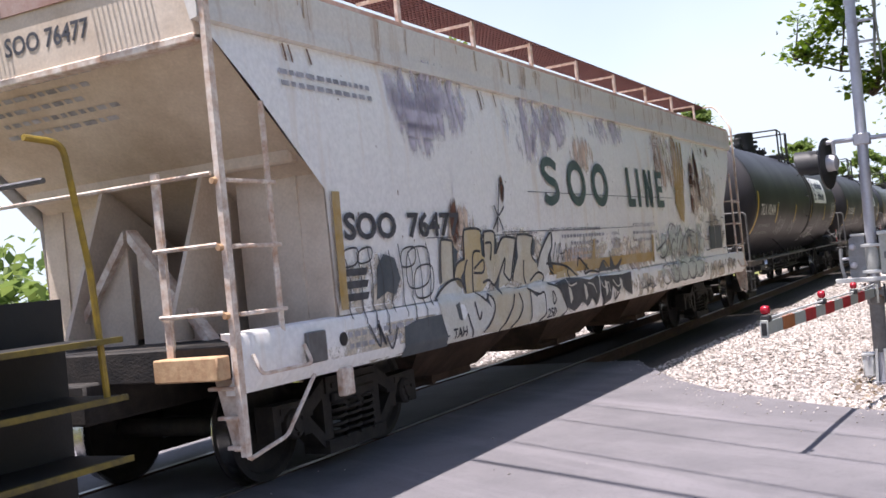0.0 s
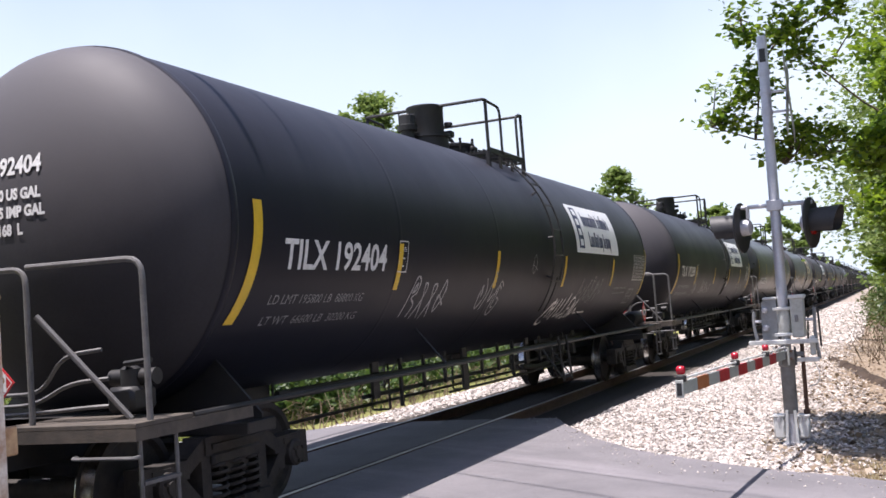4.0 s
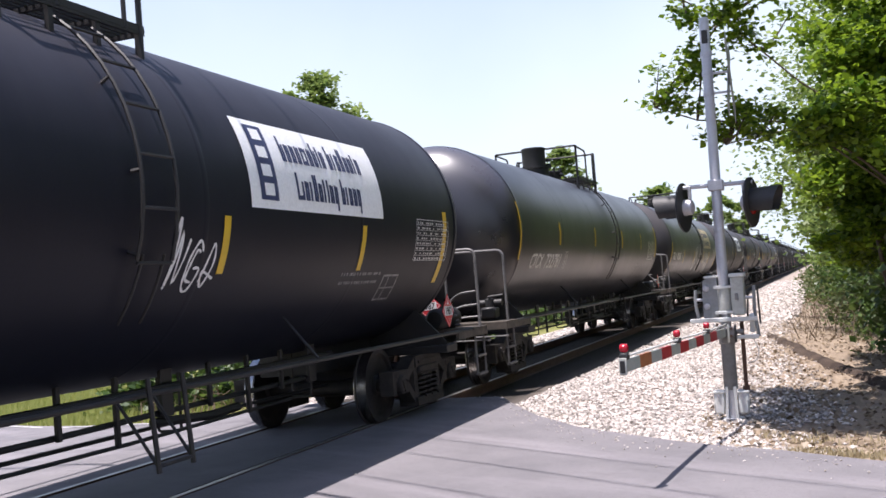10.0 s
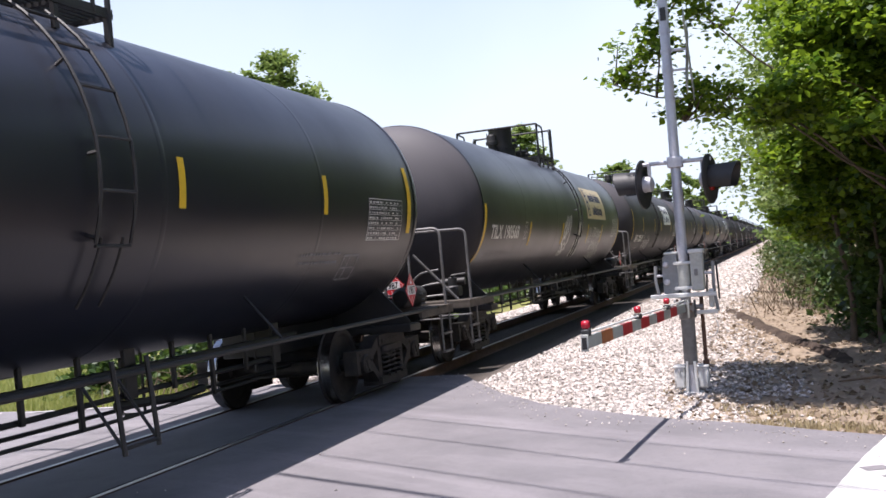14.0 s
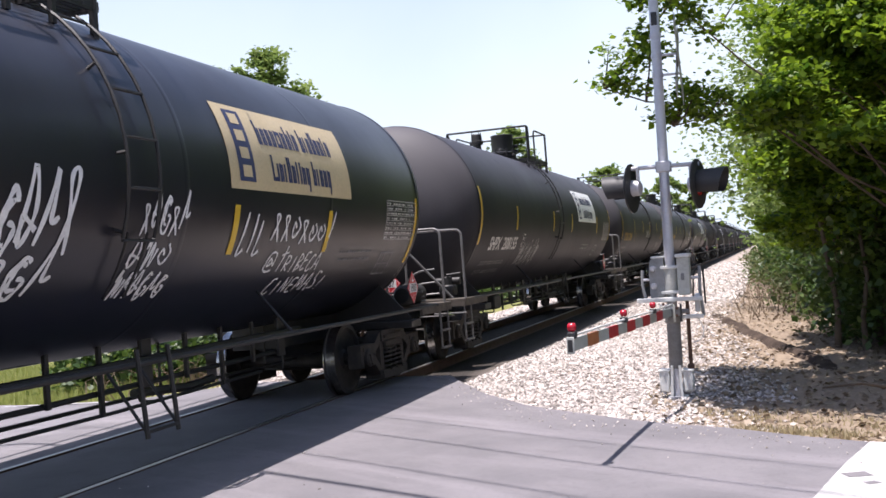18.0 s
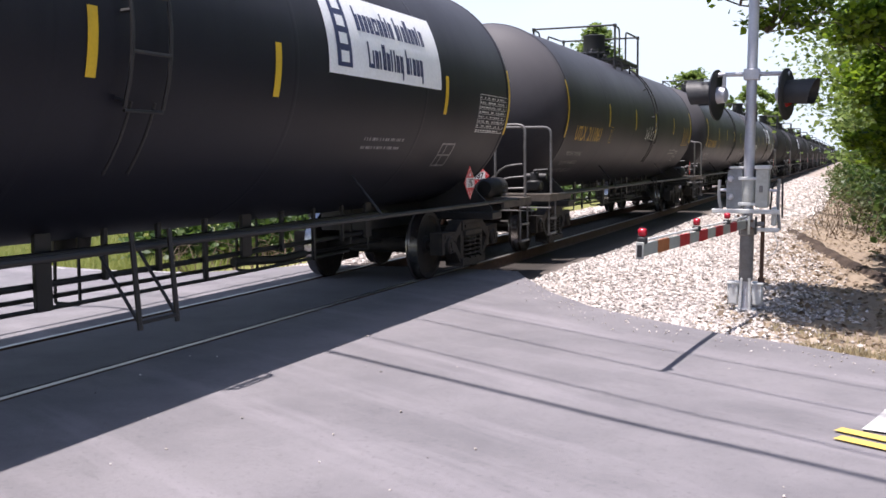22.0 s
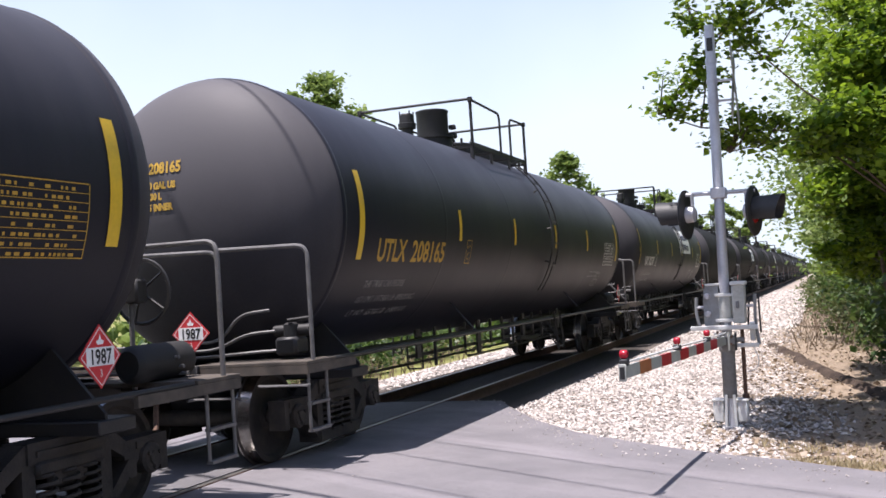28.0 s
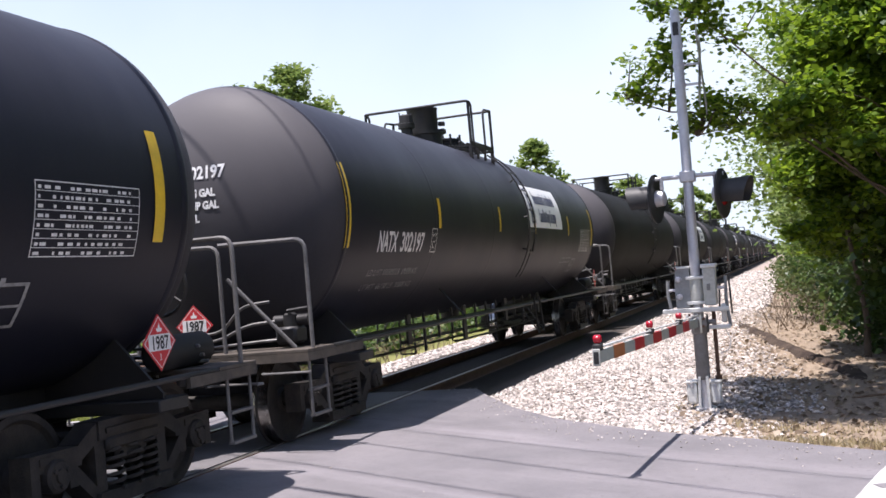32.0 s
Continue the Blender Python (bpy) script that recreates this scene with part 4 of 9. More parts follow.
def tank_car(spec):
    global R_TANK
    R_TANK = spec.get("r", 1.51)
    seam = spec.get("seam", 7.45)
    car = thing("tank_car", spec["label"], "tank car", "cars of the train")
    ink = spec.get("ink", M_WHITE)
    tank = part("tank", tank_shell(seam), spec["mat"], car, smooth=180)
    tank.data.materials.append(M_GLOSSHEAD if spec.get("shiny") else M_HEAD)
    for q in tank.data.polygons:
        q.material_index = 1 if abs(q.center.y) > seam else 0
    for w in (-seam - 0.0, -seam * 0.6, -seam * 0.2, seam * 0.2, seam * 0.6, seam - 0.03):
        ring = Shape()
        up = 0.010 if abs(w) > 6 else 0.002
        ring.lathe([(w - 0.05, R_TANK - 0.002), (w - 0.03, R_TANK + up * 0.7), (w, R_TANK + up), (w + 0.03, R_TANK + up * 0.7), (w + 0.05, R_TANK - 0.002)], 96, 'y', (0, 0, Z_TANK))
        ring.v = [(x, y, z if z > Z_TANK else Z_TANK + (z - Z_TANK) * BELLY) for x, y, z in ring.v]
        part("weld_seam", ring, spec["mat"], tank, smooth=60)
    # tank saddles and belly pan
    b = Shape()
    b.box((-0.35, -1.0, 1.02), (0.35, 1.0, 1.16), 0.03)
    b.lathe([(0.82, 0.0), (0.82, 0.16), (1.15, 0.2), (1.15, 0.0)], 16, 'z', (0, 0.3, 0))
    part("bottom_outlet", b, M_BLACK, car)
    for rz in (0, 180):
        end_fittings(car, seam, rz, spec.get("style", ''), spec.get("deck", seam + 1.25), spec.get("placard", 0.55))
    for y in (-seam + 0.4, seam - 0.4):
        truck(car, y)
    # rails and rods along the lower side
    for sgn in (1, -1):
        r = Shape()
        r.tube([(sgn * 1.47, -seam - 0.6, 1.0), (sgn * 1.47, seam + 0.6, 1.0)], 0.024, 8)
        for y in (-seam * 0.45, seam * 0.45):
            r.tube([(sgn * 1.47, y, 1.0), (sgn * 1.05, y, 1.5)], 0.014, 6)
        part("side_rail", r, M_BLACK, car)
    rod = Shape()
    rod.tube([(0.12, -seam + 0.5, 0.55), (0.12, seam - 0.5, 0.5)], 0.02, 6)
    rod.tube([(-0.2, -seam + 0.5, 0.78), (-0.2, seam - 0.5, 0.8)], 0.035, 6)
    for y in np.linspace(-seam + 2.2, seam - 2.2, 5):
        rod.tube(bend([(0.12, y, 1.12), (0.1, y, 0.46), (0.35, y, 0.46), (0.35, y, 1.14)], 0.03), 0.015, 5)
    part("brake_rod", rod, M_BLACK, car)
    # train pipe and brake pipes below the belly on flat hangers; one car shows its reservoir and valve on this side
    for z, x, ya, yb, r in ((0.93, 0.62, -5.6, 5.3, 0.034), (0.7, 0.5, -3.6, 5.0, 0.026), (0.52, 0.55, -1.2, 4.4, 0.018)):
        rig = Shape()
        rig.tube([(x, ya, z), (x, (ya + yb) / 2, z - 0.015), (x, yb, z + 0.01)], r, 8)
        part("belly_pipe", rig, M_BLACK, car)
    for k, y in enumerate(np.linspace(-3.4, 4.9, 13)):
        hg = Shape()
        w = 0.026 if k % 4 else 0.085
        hg.box((0.54, y - w, 0.66 - 0.16 * (k % 3 == 1)), (0.58, y + w, 1.12), 0.006)
        part("pipe_hanger", hg, M_BLACK, car)
    if spec.get("reservoir"):
        rsv = Shape()
        rsv.lathe([(-5.2, 0.0), (-5.2, 0.12), (-5.12, 0.2), (-3.75, 0.2), (-3.66, 0.12), (-3.66, 0.0)], 20, 'y', (0.3, 0, 0.76))
        part("air_reservoir", rsv, M_BLACK, car)
        part("control_valve", Shape().box((0.3, -3.6, 0.56), (0.62, -3.05, 0.86), 0.03), M_BLACK, car)
        part("retainer_box", Shape().box((0.35, -5.7, 0.6), (0.6, -5.3, 0.8), 0.02), M_BLACK, car)
        part("branch_pipe", Shape().tube([(0.5, -3.1, 0.7), (0.5, -2.2, 0.6), (0.5, -1.2, 0.66)], 0.03, 7), M_BLACK, car)
    part("slack_adjuster", Shape().tube([(0.5, 2.0, 0.62), (0.5, 2.9, 0.56), (0.5, 3.4, 0.58)], 0.045, 7), M_BLACK, car)
    # top platform, rails, manway and valves
    y0, y1, y2, y3 = spec.get("top", (-0.3, 0.5, 0.9, 1.5))
    dy = spec.get("dome", -0.05)
    HW, TOP = 0.97, 4.66
    pf = Shape()
    for sgn in (1, -1):
        x0, x1 = (0.5, HW) if sgn > 0 else (-HW, -0.5)
        for k in range(8):
            xx = x0 + (x1 - x0) * k / 7
            pf.box((xx - 0.011, y0 - 0.05, 3.905), (xx + 0.011, y3 + 0.05, 3.93))
        for yy in np.linspace(y0, y3, 4):
            pf.box((x0, yy - 0.02, 3.87), (x1, yy + 0.02, 3.905))
            pf.box((sgn * (HW - 0.02) - 0.02, yy - 0.025, 3.68), (sgn * (HW - 0.02) + 0.02, yy + 0.025, 3.9))
        # kick plate along the outer edge
        pf.box((sgn * HW - 0.008, y0 - 0.05, 3.88), (sgn * HW + 0.008, y3 + 0.05, 3.965))
    tagged(part("walkway", pf, M_BLACK, car, "open grating walkway on top of the tank"), kind="stuff")
    square = spec.get("square", False)
    for y_end, y_in in ((y0, y1), (y3, y2)):
        r = Shape()
        d = 1 if y_in > y_end else -1
        back = abs(y_in - y_end)
        for sx in (-HW, HW):
            r.tube([(sx, y_end, 3.62), (sx, y_end, TOP)], 0.026, 8)
            if back > 0.12:
                r.tube(bend([(sx, y_end, TOP - 0.01), (sx, y_in, TOP - 0.03), (sx, y_in, 3.9)], min(0.14, back * 0.5)), 0.021, 8)
            if square:
                r.box((sx - 0.035, y_end - 0.035, TOP - 0.05), (sx + 0.035, y_end + 0.035, TOP + 0.03), 0.006)
        if square:
            r.tube([(-HW, y_end, TOP), (HW, y_end, TOP)], 0.022, 8)
        else:
            r.tube(bend([(-HW, y_end + 0.1 * d, TOP - 0.01), (-HW, y_end - 0.06 * d, TOP), (HW, y_end - 0.06 * d, TOP), (HW, y_end + 0.1 * d, TOP - 0.01)], 0.12), 0.023, 8)
        part("top_railing", r, M_BLACK, car)
    d = Shape()
    d.lathe([(3.92, 0.33), (4.2, 0.33), (4.2, 0.36), (4.25, 0.36), (4.25, 0.27), (4.64, 0.275), (4.665, 0.285), (4.685, 0.28), (4.695, 0.25), (4.70, 0.0)], 28, 'z', (0, dy, 0))
    d.box((0.25, dy + 0.1, 4.36), (0.36, dy + 0.2, 4.44), 0.015)
    d.box((0.2, dy + 0.16, 4.22), (0.34, dy + 0.3, 4.32), 0.02)
    part("manway_dome", d, M_BLACK, car)
    if spec.get("valve") is not None:
        vy = spec["valve"]
        v = Shape()
        v.lathe([(3.95, 0.10), (4.28, 0.10), (4.28, 0.145), (4.36, 0.15), (4.37, 0.125), (4.5, 0.12), (4.52, 0.10), (4.52, 0.0)], 18, 'z', (-0.1, vy, 0))
        for k in range(4):
            a = math.pi / 4 + math.pi / 2 * k
            v.tube([(-0.1 + 0.12 * math.cos(a), vy + 0.12 * math.sin(a), 4.3), (-0.1 + 0.12 * math.cos(a), vy + 0.12 * math.sin(a), 4.56)], 0.012, 5)
        part("safety_valve", v, M_BLACK, car)
    # low hinged cover and its eye bolts, between the dome and the rear rail
    cy = dy + (0.72 if dy < 0.4 else -0.8)
    lid = Shape()
    lid.lathe([(3.95, 0.34), (4.1, 0.34), (4.12, 0.36), (4.16, 0.36), (4.18, 0.3), (4.2, 0.0)], 24, 'z', (0.1, cy, 0))
    lid.box((0.36, cy - 0.1, 4.04), (0.5, cy + 0.1, 4.12), 0.02)
    cover_ = part("manway_cover", lid, M_BLACK, car)
    for k in range(8):
        a = 2 * math.pi * k / 8
        part("bolt", ME_BOLT, M_BLACK, cover_, m=pose(0.1 + 0.35 * math.cos(a), cy + 0.35 * math.sin(a), 0))
    part("vent_pipe", Shape().tube(bend([(0.12, cy, 4.15), (0.12, cy, 4.26), (0.12, dy, 4.26)], 0.08), 0.03, 8), M_BLACK, car)
    # side ladders
    ly = spec.get("ladder", 0.75)
    for sgn in (1, -1):
        l = Shape()
        path = [on_shell(0, z, 0.09, sgn) for z in np.linspace(Z_TANK + 1.45, 1.98, 12)]
        for u in (ly - 0.21, ly + 0.21):
            l.tube([(p[0], u, p[2]) for p in path], 0.016, 6)
            l.tube([(sgn * 1.55, u, 1.12), (sgn * 1.6, u, 0.45)], 0.02, 6)
        for u in (ly - 0.13, ly + 0.13):
            l.tube([(p[0], u, p[2]) for p in [on_shell(0, z, 0.07, sgn) for z in np.linspace(2.02, 1.48, 5)]], 0.012, 6)
        for z in (2.02, 2.6, 3.3):
            a, c = on_shell(0, z, 0.0, sgn), on_shell(0, z, 0.09, sgn)
            l.tube([(a[0], ly - 0.21, a[2]), (c[0], ly - 0.21, c[2])], 0.016, 5)
        for u in (ly - 0.21, ly + 0.21):
            l.tube([(sgn * 1.6, u, 0.48), (sgn * 1.25, u, 1.0)], 0.014, 5)
        lad = part("side_ladder", l, M_BLACK, car)
        for z in (0.5, 2.02, 2.36, 2.69, 3.02, 3.35, 3.68):
            q = on_shell(0, Z_TANK + (z - Z_TANK) * 1.12, 0.09, sgn) if z > 1.9 else (sgn * 1.6, 0, z)
            part("rung", ME_RUNG, M_BLACK, lad, m=pose(q[0], ly, q[2]))
    if not spec.get("plain"):
        decorate(car, spec, seam, ink)
    return car


def decorate(car, spec, seam, ink):
    # reflective strips
    for y in spec.get("strips", (-seam - 0.05, -4.35, -1.2, 1.3, 4.4, seam - 0.2)):
        s = Shape()
        z0, z1 = spec.get("strip", (2.2, 2.62))
        if abs(y) > 6:
            if y < 0:
                vs = []
                for j in range(13):
                    zz = z0 - 0.28 + (z1 - z0 + 0.55) * j / 12
                    for o in (0.0, 0.13):
                        vs.append(on_shell(y + o - spec.get("curve", 0.25) * max(0, (2.5 - zz)) ** 2 * 0.6, zz, 0.006))
                s.add(vs, [(2 * j, 2 * j + 1, 2 * j + 3, 2 * j + 2) for j in range(12)])
            else:
                shell_patch(s, y - 0.13, y, z0 - 0.2, z1 + 0.25, 0.006, 1, 10)
        else:
            shell_patch(s, y, y + 0.10, z0, z1, 0.006, 1, 6)
        part("reflective_strip", s, M_YELLOW, car)
    my, mz, mc, ml = spec.get("mark_at", (-6.4, 2.0, 0.24, 1.95))
    word, number = spec["mark"].split(" ")
    for body, y, l in ((word, my, ml * 0.39), (number, my + ml * 0.47, ml * 0.53)):
        s = Shape()
        side_writing(s, body, y, mz, mc, l, spec.get("shear", 0.0), bold=0.008)
        tagged(part("reporting_mark", s, ink, car), kind="stuff")
    for k, line in enumerate(spec.get("load", ("LD LMT 197900 LB  89750 KG", "LT WT  65100 LB  29550 KG"))):
        s = Shape()
        side_writing(s, line, my - 0.08, mz - 0.32 - 0.2 * k, 0.085, 1.7 if len(line) > 20 else 1.15, 0.15)
        tagged(part("load_stencil", s, spec.get("small", M_DIM), car), kind="stuff")
    s = Shape()
    py, pz = my + ml + spec.get("gap", 0.28), mz - 0.02
    if spec.get("plate", True):
        for u in (py, py + 0.2):
            shell_patch(s, u, u + 0.012, pz, pz + 0.32, 0.006, 1, 3)
        for z in (pz, pz + 0.32):
            shell_patch(s, py, py + 0.212, z, z + 0.012, 0.006, 1, 1)
        side_writing(s, "PLATE", py + 0.03, pz + 0.22, 0.045, 0.14)
        side_writing(s, "C", py + 0.065, pz + 0.06, 0.1, 0.08)
        tagged(part("plate_stencil", s, ink, car), kind="stuff")
    hx, hz = spec.get("head_at", (-0.57, 2.9))
    hs = spec.get("head_size", 0.88)
    for k, line in enumerate(spec["head"]):
        s = Shape()
        head_writing(s, line, hx, hz - (0.0 if k == 0 else 0.07) * hs - 0.155 * hs * k, (0.15 if k == 0 else 0.09) * hs, seam)
        tagged(part("head_stencil", s, ink, car, "stencilled number and capacity"), kind="stuff")
    data_panel(car, spec.get("table_y", 5.78), 1.95, 2.45, 1.12, spec.get("table", M_WHITE))
    s = Shape()
    # small framed test stencil low at the rear
    by, sy = spec.get("box_y", 5.3), spec.get("stencil_y", seam - 3.3)
    for k, (u0, u1, z0, z1) in enumerate(((0, 0.45, 1.44, 1.465), (0, 0.45, 1.755, 1.78), (0, 0.03, 1.44, 1.78), (0.42, 0.45, 1.44, 1.78), (0.16, 0.185, 1.46, 1.76), (0, 0.45, 1.6, 1.62))):
        shell_patch(s, by + u0, by + u1, z0, z1, 0.006, 1, 3)
    rng = random.Random(3)
    for row in range(2):
        u = sy
        while u < sy + 1.0:
            l = rng.uniform(0.015, 0.05)
            shell_patch(s, u, u + l, 1.78 - 0.1 * row, 1.815 - 0.1 * row, 0.006, 1, 1)
            u += l + rng.choice((0.012, 0.015, 0.04))
    tagged(part("test_stencil", s, M_DIM, car), kind="stuff")
    if "panel" in spec:
        mat, lab = (M_SIGN, "white company panel with dark blue print") if spec["panel"] == "white" else (M_SIGNTAN, "tan company panel with dark blue print")
        y0 = spec.get("panel_y", 2.0)
        name_panel(car, y0, 2.42, 3.27, 2.85, mat, lab)
    for tag in spec.get("tags", ()):
        y, z, w, h, n, seed, r, mat = tag
        s = Shape()
        scribble(s, y, z, w, h, n, seed, r)
        tagged(part("graffiti", s, mat, car, "sprayed words in loose strokes" if isinstance(seed, str) else "sprayed tag that cannot be read"), kind="stuff")


CARS = [
    dict(label="black tank car with white lettering and a white company panel", y=32.25, r=1.53, top=(-0.05, 0.55, 1.3, 1.55), dome=-0.05, valve=-0.5, seam=7.45, ladder=0.92, table_y=6.4, box_y=6.4, stencil_y=5.15, mat=M_TANK[0], mark="TILX 192404", panel="white", panel_y=2.25, strips=(-7.2, -4.5, -1.53, 1.58, 4.7, 7.5), strip=(1.85, 2.34), mark_at=(-6.72, 2.06, 0.25, 1.95),
         head=("TILX 192404", "CAPY 30160 US GAL", "CAPY 25115 IMP GAL", "CAPY 114 168  L"), load=("LD LMT 195800 LB  88800 KG", "LT WT  66600 LB  30200 KG"),
         tags=((-4.1, 1.5, 1.1, 0.5, 4, 11, 0.012, M_TAG), (-2.0, 1.5, 0.9, 0.5, 3, 12, 0.012, M_TAG), (1.32, 1.14, 0.4, 0.5, 0, "C", 0.022, M_TAGW), (1.57, 1.25, 1.4, 0.41, 0, "HILLEN", 0.018, M_TAGW), (2.92, 1.28, 0.65, 0.4, 0, "~", 0.016, M_TAGW), (2.67, 1.55, 1.5, 0.45, 6, 14, 0.008, M_DIM), (-0.05, 2.05, 0.3, 0.25, 1, 15, 0.007, M_DIM))),
    dict(label="tagged black tank car with white lettering and white company panel", y=50.85, r=1.535, top=(-0.05, 0.55, 1.35, 1.55), dome=-0.05, valve=-0.5, seam=7.47, deck=8.6, mat=M_TANK[0], mark="TILX 192389", panel="white", strips=(-7.3, -4.65, -1.3, 1.75, 4.49, 7.1), strip=(1.84, 2.33), mark_at=(-6.76, 2.06, 0.25, 1.95), panel_y=2.18, table_y=6.05,
         head=("TILX 192389", "CAPY 30190 US GAL", "CAPY 25140 IMP GAL", "CAPY 114 282  L"), load=("LD LMT 197100 LB  89400 KG", "LT WT  65900 LB  29900 KG"),
         tags=((-4.7, 1.5, 0.6, 0.4, 2, 21, 0.009, M_TAG), (-3.3, 1.55, 1.6, 0.34, 7, 22, 0.008, M_TAG), (1.0, 1.7, 0.75, 0.5, 3, 23, 0.012, M_TAGW))),
    dict(label="glossy black tank car with slanted white lettering", y=69.15, shiny=True, style="rods", top=(-0.3, 0.7, 1.5, 1.7), dome=-0.47, mat=M_TANK[1], strips=(-7.55, -4.83, -1.58, 1.68, 4.5, 7.25), mark="CTCX 732781", shear=0.2, mark_at=(-6.68, 1.8, 0.26, 2.15), strip=(2.24, 2.66), curve=0.0,
         head=("CTCX 732781", "CAPY 30080 GAL", "CAPY 113 850 L"), load=("LD LMT 198300 LB  89950 KG", "LT WT  64700 LB  29350 KG")),
    dict(label="tagged black tank car with white lettering and tan company panel", y=87.55, top=(-0.4, 0.2, 0.98, 1.15), dome=-0.05, valve=-0.5, mat=M_TANK[1], mark="TILX 190568", panel="tan", panel_y=2.25, seam=7.55, table_y=6.3, box_y=6.4, stencil_y=5.05, gap=0.42, strips=(-7.5, -4.15, -0.92, 2.33, 4.47, 7.53), strip=(1.8, 2.27), mark_at=(-7.0, 1.95, 0.235, 2.0),
         head=("TILX 190568", "CAPY 30150 US GAL", "CAPY 114 130  L"), load=("LD LMT 197900 LB  89750 KG", "LT WT  65100 LB  29550 KG"),
         tags=((-0.75, 1.85, 0.8, 0.6, 4, 31, 0.02, M_TAGW), (-0.75, 1.48, 0.7, 0.32, 3, 36, 0.018, M_TAGW), (0.85, 2.0, 0.7, 0.3, 5, 32, 0.012, M_TAGW), (0.8, 1.7, 0.6, 0.26, 3, 37, 0.012, M_TAGW), (0.75, 1.42, 0.75, 0.26, 6, 38, 0.012, M_TAGW), (2.5, 1.8, 0.48, 0.36, 0, "LIL", 0.016, M_TAGW), (3.1, 1.92, 1.35, 0.27, 6, 33, 0.015, M_TAGW), (4.5, 1.9, 0.15, 0.3, 0, "!", 0.015, M_TAGW), (3.18, 1.6, 0.28, 0.22, 0, "@", 0.012, M_TAGW), (3.48, 1.58, 1.05, 0.23, 0, "TRIBECA", 0.011, M_TAGW), (3.5, 1.3, 1.45, 0.22, 0, "CINEMAS!", 0.011, M_TAGW))),
    dict(label="dusty black tank car with white lettering and a white company panel", y=105.9, r=1.535, placard=1.62, reservoir=True, top=(-0.8, -0.66, -0.06, 1.3), dome=0.72, valve=-1.35, mat=M_TANK[2], seam=7.55, table_y=6.35, box_y=5.4, stencil_y=3.15, strips=(-7.55, -4.85, -1.2, 1.13, 5.1, 7.62), mark="SHPX 208155", panel="white", panel_y=2.1, shear=0.08, mark_at=(-6.64, 1.75, 0.24, 2.1), gap=0.4, strip=(2.14, 2.6), curve=0.0, ladder=-0.65,
         head_at=(-0.4, 2.92), head_size=0.92, head=("SHPX 208155", "CAPY 30063 GAL", "CAPY 113 801 L"), load=("LD LMT 197000 LB  89350 KG", "LT WT  66000 LB  29930 KG"), tags=((-4.05, 1.38, 1.7, 0.5, 5, 44, 0.013, M_TAG), (-4.0, 1.4, 1.6, 0.5, 5, 47, 0.008, M_TAG))),
    dict(label="black tank car with yellow stencilled lettering and a white tag", y=124.48, style="rods", top=(-1.25, -0.75, -0.03, 1.5), dome=0.81, square=True, mat=M_TANK[2], strips=(-7.55, -4.23, -1.45, 1.10, 3.95, 7.25), mark="UTLX 211061", ink=M_GOLD, mark_at=(-6.77, 1.93, 0.26, 2.02), gap=0.8, strip=(2.24, 2.7), curve=0.0, table=M_GOLD,
         head_size=0.75, head_at=(-0.5, 2.95), head=("UTLX 211061", "CAPY 30227 GAL US", "CAPY 114 420 L"), load=("THE TANK CAR PEOPLE", "LD LMT 196300 LB", "LT WT  66700 LB"), tags=((-0.15, 2.02, 1.5, 0.36, 5, 51, 0.014, M_TAGW),)),
    dict(label="black tank car with yellow stencilled lettering and white data table", y=142.935, r=1.535, style="rods", seam=7.625, deck=8.575, ladder=0.925, table_y=5.84, box_y=5.475, stencil_y=4.675, top=(-1.525, 0.055, 0.675, 1.625), dome=-0.695, valve=-1.625, square=True, mat=M_TANK[0], strips=(-7.275, -4.065, -1.405, 1.275, 3.975, 7.3), mark="UTLX 208165", ink=M_GOLD, mark_at=(-6.725, 1.97, 0.25, 2.15), gap=0.85, strip=(2.26, 2.68), curve=0.0,
         head_size=0.72, head=("UTLX 208165", "CAPY 30220 GAL US", "CAPY 114 430 L", "2 WATER  5 INNER"), head_at=(-0.7, 2.98), load=("THE TANK CAR PEOPLE", "LD LMT 197300 LB  89500 KG", "LT WT  65700 LB  29800 KG")),
    dict(label="black tank car with white lettering and a white company panel", y=161.25, top=(-0.62, -0.45, 0.28, 0.75), dome=-0.3, valve=-0.9, mat=M_TANK[0], mark="NATX 302197", panel="white", panel_y=0.95, mark_at=(-6.50, 1.98, 0.24, 1.6), strip=(2.3, 2.72), curve=0.0,
         head=("NATX 302197", "CAPY 30080 US GAL", "CAPY 25050 IMP GAL", "CAPY 113 854 L"), load=("LD LMT 196900 LB  89300 KG", "LT WT  66100 LB  30000 KG")),
]
TRAIN = []
for spec in CARS:
    TRAIN.append((tank_car(spec), spec["y"]))
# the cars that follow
# the same tank black in a shaded copy without sheen, for the far cars
M_FARSHADE = material("tank_black_far_shaded", (0.013, 0.0135, 0.014), 0.7, spots=(0.022, 0.021, 0.02), scale=0.6, amount=0.7, bump=0.03, bump_scale=9, spec=0.08)
PLAIN = [tank_car(dict(label="plain black tank car further back in the train", mat=M_FARSHADE, mark="", plain=True)),
         tank_car(dict(label="plain black tank car further back in the train", mat=M_FARSHADE, mark="", plain=True, panel="white"))]
TRAIN += [(PLAIN[0], 179.65), (PLAIN[1], 198.05)]
name_panel(PLAIN[1], 2.2, 2.42, 3.27, 2.85, M_SIGN, "white company panel with dark blue print")
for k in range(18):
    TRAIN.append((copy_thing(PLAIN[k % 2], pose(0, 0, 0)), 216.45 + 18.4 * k))


